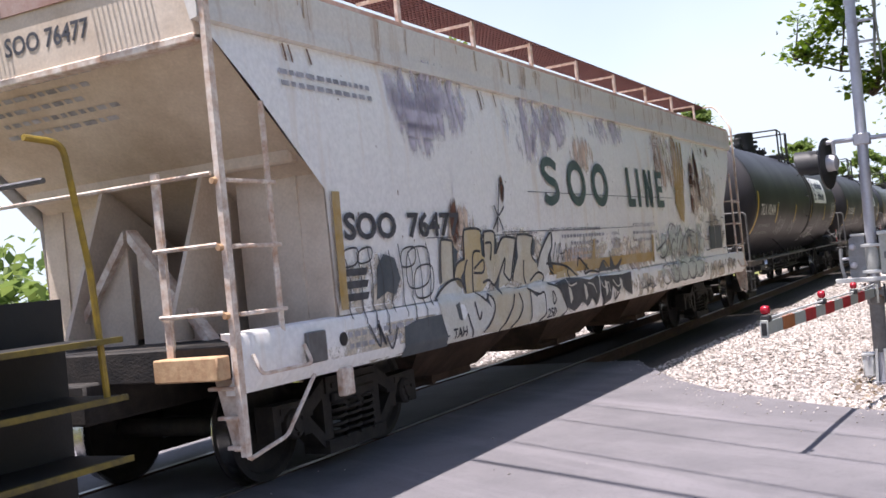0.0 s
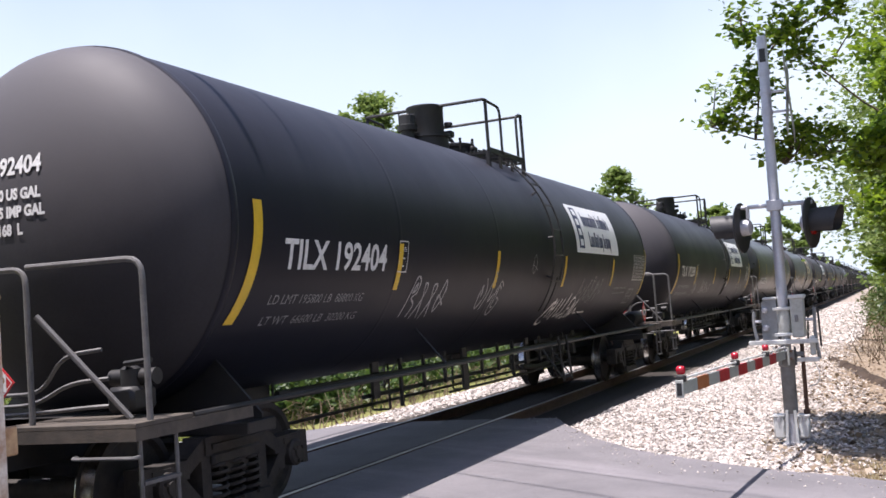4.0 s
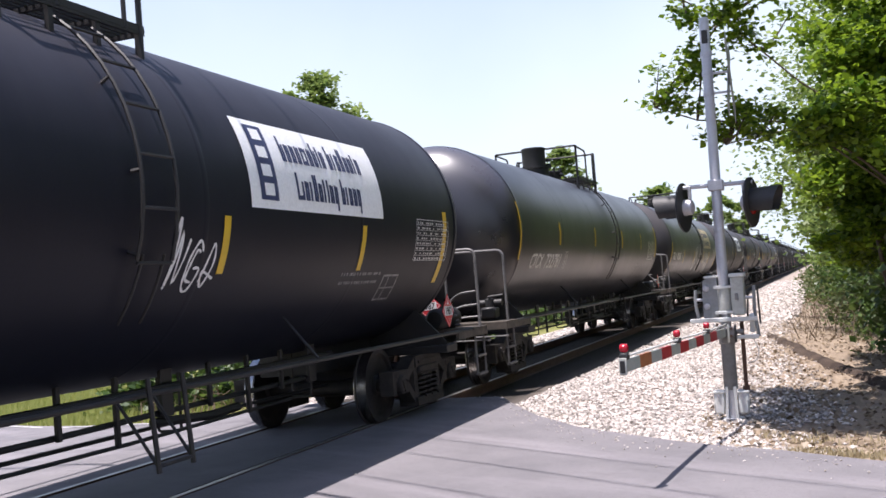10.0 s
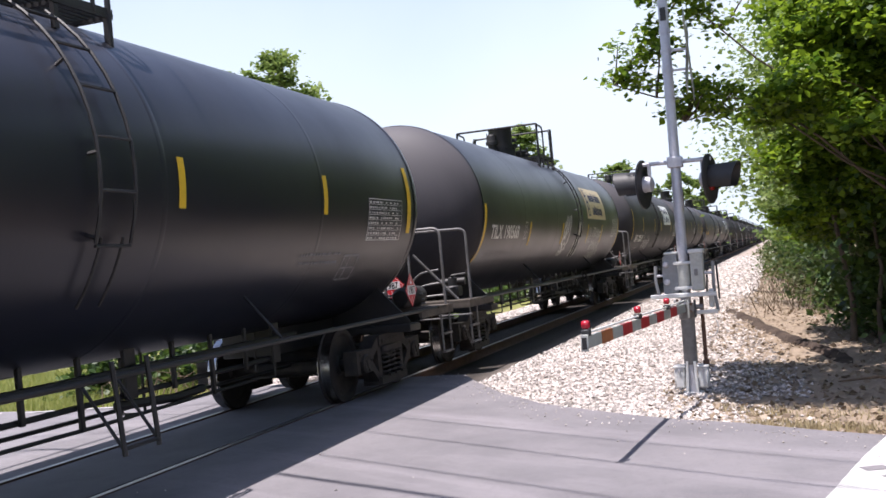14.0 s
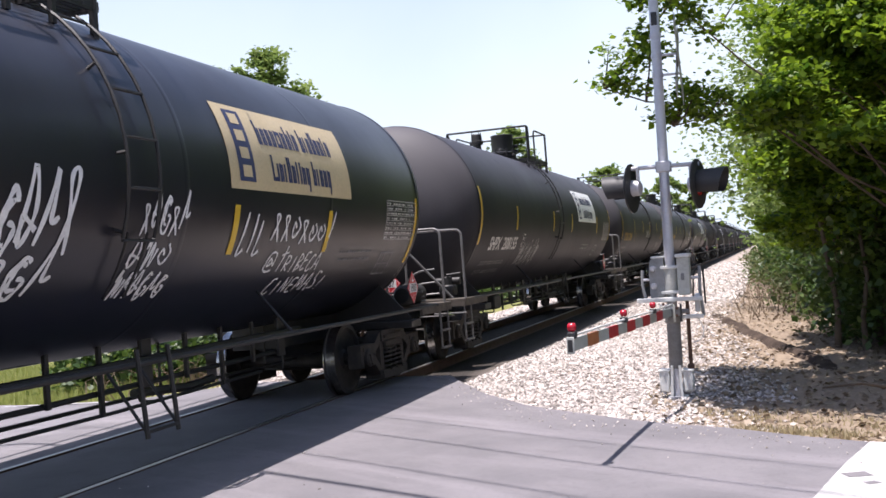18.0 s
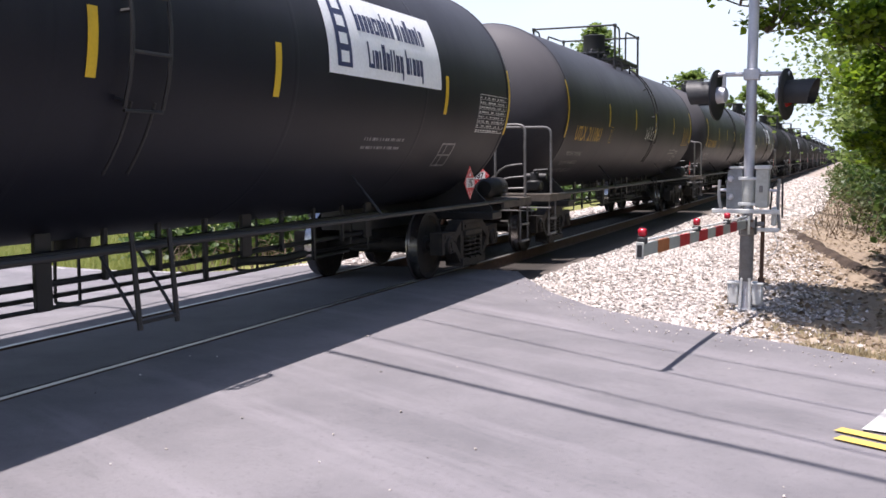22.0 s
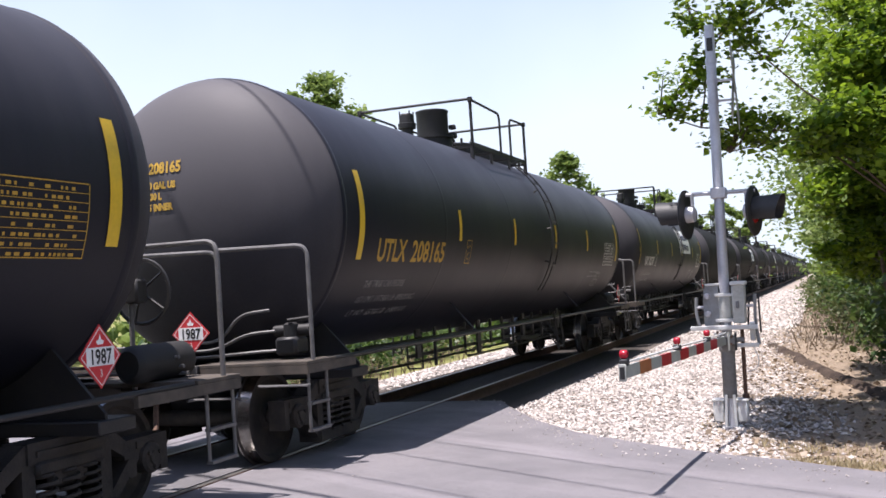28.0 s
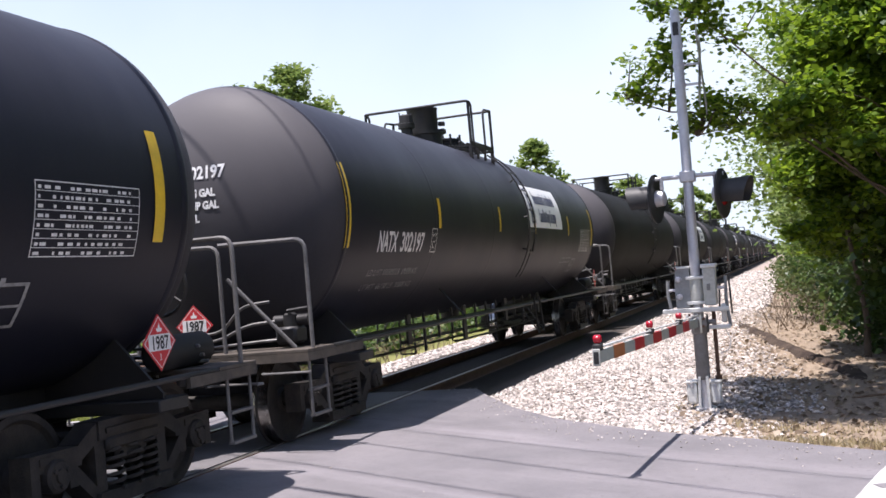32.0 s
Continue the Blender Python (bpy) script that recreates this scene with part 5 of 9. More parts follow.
# ---- covered hopper car and the end of the locomotive ----
def streaked(name, color, streak, stain, rough):
    """Old paint with rust runs drawn downwards and wide faded stains."""
    m = material(name, color, rough, spots=stain, scale=0.55, amount=0.4, fine=25, bump=0.05, bump_scale=12)
    nt = m.node_tree
    b = nt.nodes["Principled BSDF"]
    old = b.inputs["Base Color"].links[0].from_socket
    co = nt.nodes.new("ShaderNodeTexCoord")
    mp = nt.nodes.new("ShaderNodeMapping")
    mp.inputs["Scale"].default_value = (1.0, 5.0, 0.45)
    nt.links.new(co.outputs["Object"], mp.inputs["Vector"])
    n = nt.nodes.new("ShaderNodeTexNoise")
    n.inputs["Scale"].default_value = 1.0
    n.inputs["Detail"].default_value = 8
    n.inputs["Roughness"].default_value = 0.6
    nt.links.new(mp.outputs[0], n.inputs["Vector"])
    r = nt.nodes.new("ShaderNodeValToRGB")
    r.color_ramp.elements[0].position, r.color_ramp.elements[1].position = 0.56, 0.72
    r.color_ramp.elements[1].color = (0.75, 0.75, 0.75, 1)
    nt.links.new(n.outputs["Fac"], r.inputs[0])
    x = nt.nodes.new("ShaderNodeMix")
    x.data_type = 'RGBA'
    x.inputs["B"].default_value = (*streak, 1)
    nt.links.new(old, x.inputs["A"])
    nt.links.new(r.outputs[0], x.inputs["Factor"])
    nt.links.new(x.outputs["Result"], b.inputs["Base Color"])
    return m


M_HOP = streaked("stained_white_paint", (0.92, 0.9, 0.875), (0.78, 0.69, 0.6), (0.78, 0.75, 0.75), 0.42)
M_HOPRAIL = streaked("streaked_beige_paint", (0.72, 0.69, 0.64), (0.48, 0.35, 0.25), (0.58, 0.53, 0.46), 0.6)
M_HOPEND = material("dusty_beige_paint", (0.68, 0.575, 0.47), 0.65, spots=(0.43, 0.32, 0.225), scale=1.3, amount=0.7, bump=0.08, bump_scale=20)
M_ROOF = material("rusty_red_roof", (0.30, 0.15, 0.12), 0.75, spots=(0.5, 0.42, 0.38), scale=3, amount=0.7)
M_CHUTE = material("grimy_rusty_steel", (0.06, 0.038, 0.028), 0.9, spots=(0.16, 0.1, 0.07), scale=3, amount=0.7, bump=0.2)
M_STEP = material("rusty_tan_paint", (0.62, 0.42, 0.24), 0.7, spots=(0.35, 0.18, 0.09), scale=7, amount=0.8)
M_ROOFEDGE = material("rust_stained_roof_edge", (0.5, 0.27, 0.21), 0.7, spots=(0.7, 0.55, 0.48), scale=4, amount=0.8)
M_LADDER = material("chipped_white_steel", (0.76, 0.68, 0.6), 0.6, spots=(0.38, 0.18, 0.08), scale=9, amount=0.75)
M_MESHRED = material("rusty_walkway_mesh", (0.16, 0.07, 0.06), 0.8, spots=(0.1, 0.05, 0.05), scale=6)
M_GREEN = material("dark_green_letter_paint", (0.055, 0.10, 0.095), 0.6, spots=(0.14, 0.17, 0.16), scale=5, amount=0.6)
M_BLOT = material("rust_run", (0.12, 0.055, 0.035), 0.85, spots=(0.4, 0.28, 0.2), scale=6, amount=0.7, bump=0.2)
M_LILAC = material("faded_stencil_paint", (0.22, 0.21, 0.22), 0.6, spots=(0.56, 0.55, 0.6), scale=3, amount=0.9, bump=0)
M_GOLDP = material("ochre_paint", (0.42, 0.27, 0.08), 0.6, spots=(0.5, 0.42, 0.3), scale=4, amount=0.7)
M_TANP = material("tan_spray_paint", (0.56, 0.49, 0.35), 0.6, spots=(0.64, 0.62, 0.55), scale=2.6, amount=0.8, bump=0)
M_DARKP = material("charcoal_spray_paint", (0.04, 0.04, 0.05), 0.6, spots=(0.12, 0.12, 0.13), scale=5, amount=0.6, bump=0)


M_ORANGE = material("orange_tan_spray_paint", (0.56, 0.43, 0.22), 0.6, spots=(0.58, 0.52, 0.4), scale=2.6, amount=0.8, bump=0)
M_PALE = material("pale_grey_spray_paint", (0.62, 0.6, 0.53), 0.6, spots=(0.74, 0.74, 0.72), scale=3, amount=0.8, bump=0)
M_SLATE = material("slate_spray_paint", (0.07, 0.085, 0.1), 0.6, spots=(0.14, 0.15, 0.16), scale=4, amount=0.6, bump=0)
M_DRIP = material("brown_drip", (0.42, 0.31, 0.22), 0.8, spots=(0.5, 0.42, 0.33), scale=8, amount=0.8, bump=0)


def stain(name, color, second, strength=1.7, fine=(1.0, 9.0, 1.6), rough=0.85):
    """Rust, grime or thin spray that fades out at its edges; it lies on a small patch of sheet."""
    m = material(name, color, rough, spots=second, scale=7, amount=0.8, bump=0.1)
    nt = m.node_tree
    co = nt.nodes.new("ShaderNodeTexCoord")
    c = nt.nodes.new("ShaderNodeVectorMath")
    c.operation = 'MULTIPLY_ADD'
    c.inputs[1].default_value, c.inputs[2].default_value = (0.0, 2.0, 2.0), (0.0, -1.0, -1.0)
    nt.links.new(co.outputs["Generated"], c.inputs[0])
    ln = nt.nodes.new("ShaderNodeVectorMath")
    ln.operation = 'LENGTH'
    nt.links.new(c.outputs[0], ln.inputs[0])
    mp = nt.nodes.new("ShaderNodeMapping")
    mp.inputs["Scale"].default_value = fine
    nt.links.new(co.outputs["Object"], mp.inputs["Vector"])
    n = nt.nodes.new("ShaderNodeTexNoise")
    n.inputs["Scale"].default_value, n.inputs["Detail"].default_value, n.inputs["Roughness"].default_value = 1.6, 8, 0.68
    nt.links.new(mp.outputs[0], n.inputs["Vector"])
    a = nt.nodes.new("ShaderNodeMath")
    a.operation = 'MULTIPLY_ADD'
    a.inputs[1].default_value = 7.0
    nt.links.new(n.outputs["Fac"], a.inputs[0])
    b = nt.nodes.new("ShaderNodeMath")
    b.operation = 'MULTIPLY_ADD'
    b.inputs[1].default_value, b.inputs[2].default_value = -strength, strength - 3.5
    nt.links.new(ln.outputs["Value"], b.inputs[0])
    nt.links.new(b.outputs[0], a.inputs[2])
    a.use_clamp = True
    # nothing is left at the patch's own edge
    e = nt.nodes.new("ShaderNodeMapRange")
    e.inputs["From Min"].default_value, e.inputs["From Max"].default_value = 0.7, 0.98
    e.inputs["To Min"].default_value, e.inputs["To Max"].default_value = 1.0, 0.0
    nt.links.new(ln.outputs["Value"], e.inputs["Value"])
    f = nt.nodes.new("ShaderNodeMath")
    f.operation = 'MULTIPLY'
    nt.links.new(a.outputs[0], f.inputs[0])
    nt.links.new(e.outputs[0], f.inputs[1])
    tr = nt.nodes.new("ShaderNodeBsdfTransparent")
    mx = nt.nodes.new("ShaderNodeMixShader")
    nt.links.new(f.outputs[0], mx.inputs[0])
    nt.links.new(tr.outputs[0], mx.inputs[1])
    nt.links.new(nt.nodes["Principled BSDF"].outputs[0], mx.inputs[2])
    nt.links.new(mx.outputs[0], nt.nodes["Material Output"].inputs[0])
    return m


M_RUSTRUN = stain("dark_rust_run", (0.085, 0.036, 0.022), (0.2, 0.09, 0.05), 1.9)
M_RUSTVEIL = stain("tan_rust_veil", (0.6, 0.44, 0.32), (0.68, 0.56, 0.46), 0.9)
M_VIOLET = stain("violet_grey_veil", (0.5, 0.45, 0.54), (0.62, 0.58, 0.66), 0.9, (1.0, 3.2, 0.9), 0.5)
M_GRIME = stain("brownish_grime", (0.58, 0.5, 0.4), (0.7, 0.63, 0.53), 0.8, (1.0, 2.0, 2.0))
M_MIST = stain("pale_green_spray", (0.52, 0.57, 0.52), (0.62, 0.65, 0.61), 1.6, (1.0, 1.2, 1.2), 0.6)


def ribbon(s, pts, w, x, closed=False):
    """A flat painted stroke on an upright face; pts in (y, z)."""
    fine = []
    n = len(pts)
    rng = range(n if closed else n - 1)
    for i in rng:
        p0, p1, p2, p3 = (pts[(i + d) % n] if closed else pts[min(max(i + d, 0), n - 1)] for d in (-1, 0, 1, 2))
        for q in range(5):
            t = q / 5
            fine.append(tuple(0.5 * (2 * p1[k] + (p2[k] - p0[k]) * t + (2 * p0[k] - 5 * p1[k] + 4 * p2[k] - p3[k]) * t * t + (3 * p1[k] - p0[k] - 3 * p2[k] + p3[k]) * t ** 3) for k in (0, 1)))
    fine.append(pts[0] if closed else pts[-1])
    vs, fs = [], []
    for i, p in enumerate(fine):
        a, b = fine[max(i - 1, 0)], fine[min(i + 1, len(fine) - 1)]
        d = Vector((b[0] - a[0], b[1] - a[1]))
        if d.length < 1e-6:
            d = Vector((1, 0))
        q = Vector((-d.y, d.x)).normalized() * w
        vs += [(x(p[1] - q.y), p[0] - q.x, p[1] - q.y), (x(p[1] + q.y), p[0] + q.x, p[1] + q.y)]
    fs = [(2 * i, 2 * i + 2, 2 * i + 3, 2 * i + 1) for i in range(len(fine) - 1)]
    s.add(vs, fs)


def blob(s, pts, x, step=0.08):
    """A filled painted outline, cut into low bands so that it lies on the bulged side."""
    vs, fs = cut_levels(pts, [tuple(range(len(pts)))], step)
    s.add([(x(b), a, b) for a, b in vs], fs)


def hop_x(z):
    """How far out the hopper's side stands at a height."""
    return lerp(z, [(0.8, 1.56), (0.86, 1.582), (0.93, 1.622), (1.24, 1.622), (1.27, 1.602), (1.3, 1.576), (1.6, 1.585), (2.4, 1.6), (3.0, 1.58), (3.3, 1.545), (3.42, 1.52), (3.45, 1.56), (3.85, 1.55)])


def covered_hopper(yc):
    car = thing("hopper_car", "stained white covered hopper car with graffiti and green lettering", "hopper car", "cars of the train")
    H = 8.42
    # side sheets, cut back at both ends
    for sgn in (1, -1):
        s = Shape()
        zs = [1.28, 1.45, 1.6, 1.9, 2.28, 2.6, 3.0, 3.2, 3.3, 3.42]
        cols = 22
        vs = []
        for z in zs:
            e = lerp(z, [(1.28, 7.08), (2.28, 7.12), (3.42, H - 0.06)])
            for k in range(cols + 1):
                y = -e + 2 * e * k / cols
                vs.append((sgn * (hop_x(z) - 0.012 + 0.006 * noise.noise((y * 0.8, z * 1.3, sgn))), y, z))
        n = cols + 1
        s.add(vs, [(j * n + i, j * n + i + 1, (j + 1) * n + i + 1, (j + 1) * n + i) for j in range(len(zs) - 1) for i in range(cols)])
        part("side_sheet", s, M_HOP, car, "bulged white side sheet with rust and tags", smooth=180)
        # joints between the sheets
        for y in (-4.9, -2.1, 0.7, 3.5, 5.6):
            j = Shape()
            j.add([(sgn * (hop_x(z) - 0.002), y + o, z) for z in zs for o in (-0.012, 0.012)], [(2 * k, 2 * k + 1, 2 * k + 3, 2 * k + 2) for k in range(len(zs) - 1)])
            part("sheet_joint", j, M_HOP, car)
        t = Shape()
        t.prism([(sgn * 1.5, 3.42), (sgn * 1.565, 3.43), (sgn * 1.565, 3.52), (sgn * 1.55, 3.56), (sgn * 1.56, 3.62), (sgn * 1.555, 3.82), (sgn * 1.45, 3.86), (sgn * 1.4, 3.80)], -H, H, 'y')
        part("top_chord", t, M_HOPRAIL, car, "streaked beige top rail")
        b = Shape()
        b.prism([(sgn * 1.5, 1.28), (sgn * 1.6, 1.27), (sgn * 1.62, 1.24), (sgn * 1.62, 0.93), (sgn * 1.58, 0.86), (sgn * 1.5, 0.86), (sgn * 1.5, 0.9), (sgn * 1.56, 0.95), (sgn * 1.56, 1.22), (sgn * 1.5, 1.24)], -H, H, 'y')
        part("side_sill", b, M_HOP, car, "white side sill with black scrawls")
    r = Shape()
    prof = [(-1.46, 3.84), (-1.1, 4.0), (-0.6, 4.1), (0, 4.13), (0.6, 4.1), (1.1, 4.0), (1.46, 3.84), (1.42, 3.80), (-1.42, 3.80)]
    r.prism(prof, -H + 0.02, H - 0.02, 'y')
    part("roof", r, M_ROOF, car, "rust-red roof", smooth=30)
    for sgn in (1, -1):
        e = Shape()
        e.prism([(sgn * 1.38, 3.85), (sgn * 1.53, 3.835), (sgn * 1.535, 3.87), (sgn * 1.38, 3.91)], -H, H, 'y')
        part("roof_edge", e, M_ROOFEDGE, car, "pinkish rusted roof edge")
    # walkway above the roof: bars both ways, carried on posts
    for sgn in (1, -1):
        w = Shape()
        x0, x1 = (0.45, 1.0) if sgn > 0 else (-1.0, -0.45)
        for k in range(12):
            x = x0 + (x1 - x0) * k / 11
            w.box((x - 0.006, -8.9, 4.45), (x + 0.006, 8.9, 4.475))
        for k in range(179):
            y = -8.9 + 0.1 * k
            w.box((x0, y - 0.005, 4.452), (x1, y + 0.005, 4.472))
        tagged(part("roof_walkway", w, M_MESHRED, car, "rusty open mesh roof walkway"), kind="stuff")
        for k in range(10):
            y = -8.1 + 1.8 * k
            p = Shape()
            p.box((sgn * 0.96 - 0.02, y - 0.03, 4.0), (sgn * 0.96 + 0.02, y + 0.03, 4.46))
            p.box((sgn * 0.5 - 0.02, y - 0.02, 4.42), (sgn * 0.98, y + 0.02, 4.45))
            part("walkway_post", p, M_LADDER, car)
    for y in (-5.5, -1.8, 1.8, 5.5):
        h = Shape()
        h.box((-0.35, y - 1.5, 4.1), (0.35, y + 1.5, 4.2), 0.03)
        part("hatch", h, M_HOPRAIL, car)
    # end slopes, centre webs, chutes
    for rz in (0, 180):
        m = pose(0, 0, 0, 0, 0, rz)
        e = Shape()
        e.add([(-1.5, -H + 0.1, 3.42), (1.5, -H + 0.1, 3.42), (1.5, -7.3, 2.55), (-1.5, -7.3, 2.55), (1.5, -5.2, 1.15), (-1.5, -5.2, 1.15)], [(0, 1, 2, 3), (3, 2, 4, 5)])
        e.box((-1.5, -H + 0.04, 3.3), (1.5, -H + 0.1, 3.82), 0.01)
        e.box((-1.46, -7.36, 2.5), (1.46, -7.24, 2.62), 0.02)
        part("end_slope", e, M_HOPEND, car, "dusty beige end slope sheet", m=m)
        for x in (-0.55, 0.55):
            wb = Shape()
            wb.prism([(-7.9, 1.22), (-5.3, 1.22), (-7.25, 2.5), (-7.35, 2.5)], x - 0.02, x + 0.02, 'x')
            part("end_web", wb, M_HOPEND, car, m=m)
        # upright sheets in the outer bays, with the side of the recess between them
        for sgn in (1, -1):
            pt = Shape()
            pt.box((min(sgn * 0.7, sgn * 1.56), -7.1, 1.2), (max(sgn * 0.7, sgn * 1.56), -7.06, 2.62), 0.004)
            pt.prism([(-7.08, 1.2), (-5.4, 1.2), (-7.08, 2.55)], sgn * 0.7 - 0.015, sgn * 0.7 + 0.015, 'x')
            part("bay_sheet", pt, M_HOPEND, car, "dusty upright bay sheet", m=m)
            fr = Shape()
            fr.box((sgn * 1.3 - 0.012, -7.115, 1.2), (sgn * 1.3 + 0.012, -7.1, 2.6))
            part("bay_rib", fr, M_HOPEND, car, m=m)
        # sloping gusset plates with bright flanges, and the dark rim of the slope
        for sgn in (1, -1):
            gs = Shape()
            gs.prism([(sgn * 0.05, 1.2), (sgn * 0.75, 1.2), (sgn * 0.05, 2.05)], -7.62, -7.59, 'y')
            pl = part("gusset_plate", gs, M_HOPEND, car, m=m)
            fl = Shape()
            fl.prism([(sgn * 0.78, 1.2), (sgn * 0.70, 1.2), (sgn * 0.02, 2.03), (sgn * 0.02, 2.13)], -7.68, -7.56, 'y')
            part("flange", fl, M_LADDER, pl, "chipped white flange")
        lip = Shape()
        lip.box((-1.5, -H + 0.02, 3.28), (1.5, -H + 0.14, 3.34), 0.01)
        part("slope_lip", lip, M_LADDER, car, m=m)
        cn = Shape()
        for k in range(9):
            cn.box((-0.62 + 0.06 * k, -H - 0.2, 1.02), (-0.59 + 0.06 * k, -H - 0.02, 1.05))
        cn.box((-0.66, -H - 0.21, 0.99), (-0.06, -H - 0.18, 1.07))
        tagged(part("brake_platform", cn, M_LADDER, car, "small slatted brake platform", m=m), kind="stuff")
        sh = Shape()
        sh.box((-1.58, -H, 0.97), (1.58, -H + 0.06, 1.2), 0.01)
        sh.box((-1.5, -H + 0.06, 1.16), (1.5, -6.6, 1.2))
        sh.box((-0.35, -H - 0.15, 0.7), (0.35, -5.0, 1.0), 0.02)
        part("end_sill", sh, M_TRUCK, car, "dark rusty end sill and floor", m=m)
        # corner post, ladders and steps
        for sgn in (1, -1):
            cp = Shape()
            cp.prism([(sgn * 1.635, -H - 0.015), (sgn * 1.635, -H + 0.045), (sgn * 1.625, -H + 0.045), (sgn * 1.625, -H - 0.005), (sgn * 1.59, -H - 0.005), (sgn * 1.59, -H - 0.015)], 0.45, 3.9, 'z')
            part("corner_post", cp, M_LADDER, car, "chipped white corner post", m=m)
            # ladder rung bolts on the post, and the boxed lower steps
            for z in (1.4, 1.86, 2.31):
                bb = Shape()
                bb.lathe([(-H - 0.05, 0.0), (-H - 0.05, 0.022), (-H - 0.015, 0.026), (-H - 0.015, 0.0)], 10, 'y', (sgn * 1.59, 0, z))
                part("rung_bolt", bb, M_STEP, car, m=m)
            lb = Shape()
            for z in (0.52, 0.72, 0.92):
                wd = 1.36 + 0.3 * (0.95 - z)
                lb.box((min(sgn * wd, sgn * 1.6), -H - 0.03, z - 0.02), (max(sgn * wd, sgn * 1.6), -H + 0.03, z + 0.005), 0.004)
            lb.prism([(sgn * 1.38, 1.0), (sgn * 1.58, 1.0), (sgn * 1.58, 0.48), (sgn * 1.5, 0.48)], -H + 0.03, -H + 0.05, 'y')
            part("lower_step", lb, M_LADDER, car, "rusty boxed lower step", m=m)
            st = Shape()
            st.tube([(sgn * 1.6, -7.86, 1.24), (sgn * 1.6, -7.86, 2.9)], 0.022, 6)
            for z in (1.4, 1.86, 2.31):
                st.tube([(sgn * 1.64, -H + 0.05, z), (sgn * 1.64, -7.84, z)], 0.016, 6)
            part("side_ladder", st, M_LADDER, car, m=m)
            el = Shape()
            el.box((sgn * 1.06 - 0.03, -H - 0.02, 1.05), (sgn * 1.06 + 0.03, -H + 0.01, 2.42))
            for z in (1.42, 1.88, 2.36):
                el.tube([(sgn * 1.02, -H - 0.04, z), (sgn * 1.58, -H - 0.04, z)], 0.016, 6)
            part("end_ladder", el, M_LADDER, car, "rust-streaked end ladder", m=m)
            sp = Shape()
            sp.tube(bend([(sgn * 1.6, -H + 0.04, 0.9), (sgn * 1.6, -H + 0.04, 0.42), (sgn * 1.6, -H + 0.5, 0.5), (sgn * 1.6, -H + 0.9, 0.88)], 0.05), 0.016, 6)
            sp.tube(bend([(sgn * 1.64, -H + 0.15, 1.12), (sgn * 1.7, -H + 0.15, 0.98), (sgn * 1.7, -H + 0.75, 0.98), (sgn * 1.64, -H + 0.75, 1.12)], 0.05), 0.014, 6)
            bx = Shape()
            bx.box((sgn * 1.3 - 0.28, -H - 0.16, 0.98), (sgn * 1.3 + 0.28, -H - 0.02, 1.14), 0.01)
            part("end_step", bx, M_STEP, car, "rusty tan end step", m=m)
            part("corner_step", sp, M_LADDER, car, m=m)
        rail_ = Shape()
        rail_.tube([(-1.06, -H - 0.04, 2.36), (1.06, -H - 0.04, 2.36)], 0.016, 6)
        part("end_grab_rail", rail_, M_LADDER, car, m=m)
        yb = Shape()
        yb.add([(1.607, -7.08, 1.32), (1.607, -6.97, 1.32), (1.62, -6.97, 2.26), (1.62, -7.08, 2.26)], [(0, 1, 2, 3)])
        part("reflective_strip", yb, M_GOLDP, car, m=m)
        cpl = part("coupler", ME_COUPLER, M_RUST, car, m=m @ pose(0, -H - 0.75, 0))
        bw = Shape()
        bw.tube([(0.25 * math.cos(a) + 0.55, -7.9, 2.0 + 0.25 * math.sin(a)) for a in np.linspace(0, 2 * math.pi, 21)[:-1]], 0.016, 5, closed=True)
        if rz:
            part("brake_wheel", bw, M_LADDER, car, m=m)
        truck(car, -6.3 if rz == 0 else 6.3)
    for y in (-3.6, 0.0, 3.6):
        c = Shape()
        c.add([(-1.5, y - 1.7, 1.3), (1.5, y - 1.7, 1.3), (1.5, y + 1.7, 1.3), (-1.5, y + 1.7, 1.3), (-0.6, y - 0.85, 0.4), (0.6, y - 0.85, 0.4), (0.6, y + 0.85, 0.4), (-0.6, y + 0.85, 0.4)],
              [(0, 1, 5, 4), (1, 2, 6, 5), (2, 3, 7, 6), (3, 0, 4, 7), (4, 5, 6, 7)])
        c.box((-0.6, y - 0.7, 0.32), (0.6, y + 0.7, 0.42), 0.02)
        c.tube([(0.6, y - 0.8, 0.4), (0.9, y - 0.8, 0.42)], 0.05, 8)
        part("chute", c, M_CHUTE, car, "grimy rust-stained bottom chute")
    for sgn in (1, -1):
        bk = Shape()
        bk.box((min(sgn * 1.62, sgn * 1.66), -H + 0.78, 0.97), (max(sgn * 1.62, sgn * 1.66), -H + 1.02, 1.2), 0.008)
        part("bracket_box", bk, M_GREYRAIL, car, "worn grey bracket box on the sill")
        sl = Shape()
        sl.lathe([(sgn * 1.615, 0.0), (sgn * 1.615, 0.05), (sgn * 1.63, 0.055), (sgn * 1.63, 0.0)], 14, 'x', (0, -H + 1.3, 1.1))
        part("dark_slot", sl, M_BLACK, car)
        jp = Shape()
        jp.box((min(sgn * 1.56, sgn * 1.63), -H + 1.24, 0.66), (max(sgn * 1.56, sgn * 1.63), -H + 1.4, 0.88), 0.012)
        part("jacking_pad", jp, M_LADDER, car)
    # faded rows of stencil on the front slope sheet
    rs_ = random.Random(12)
    es = Shape()
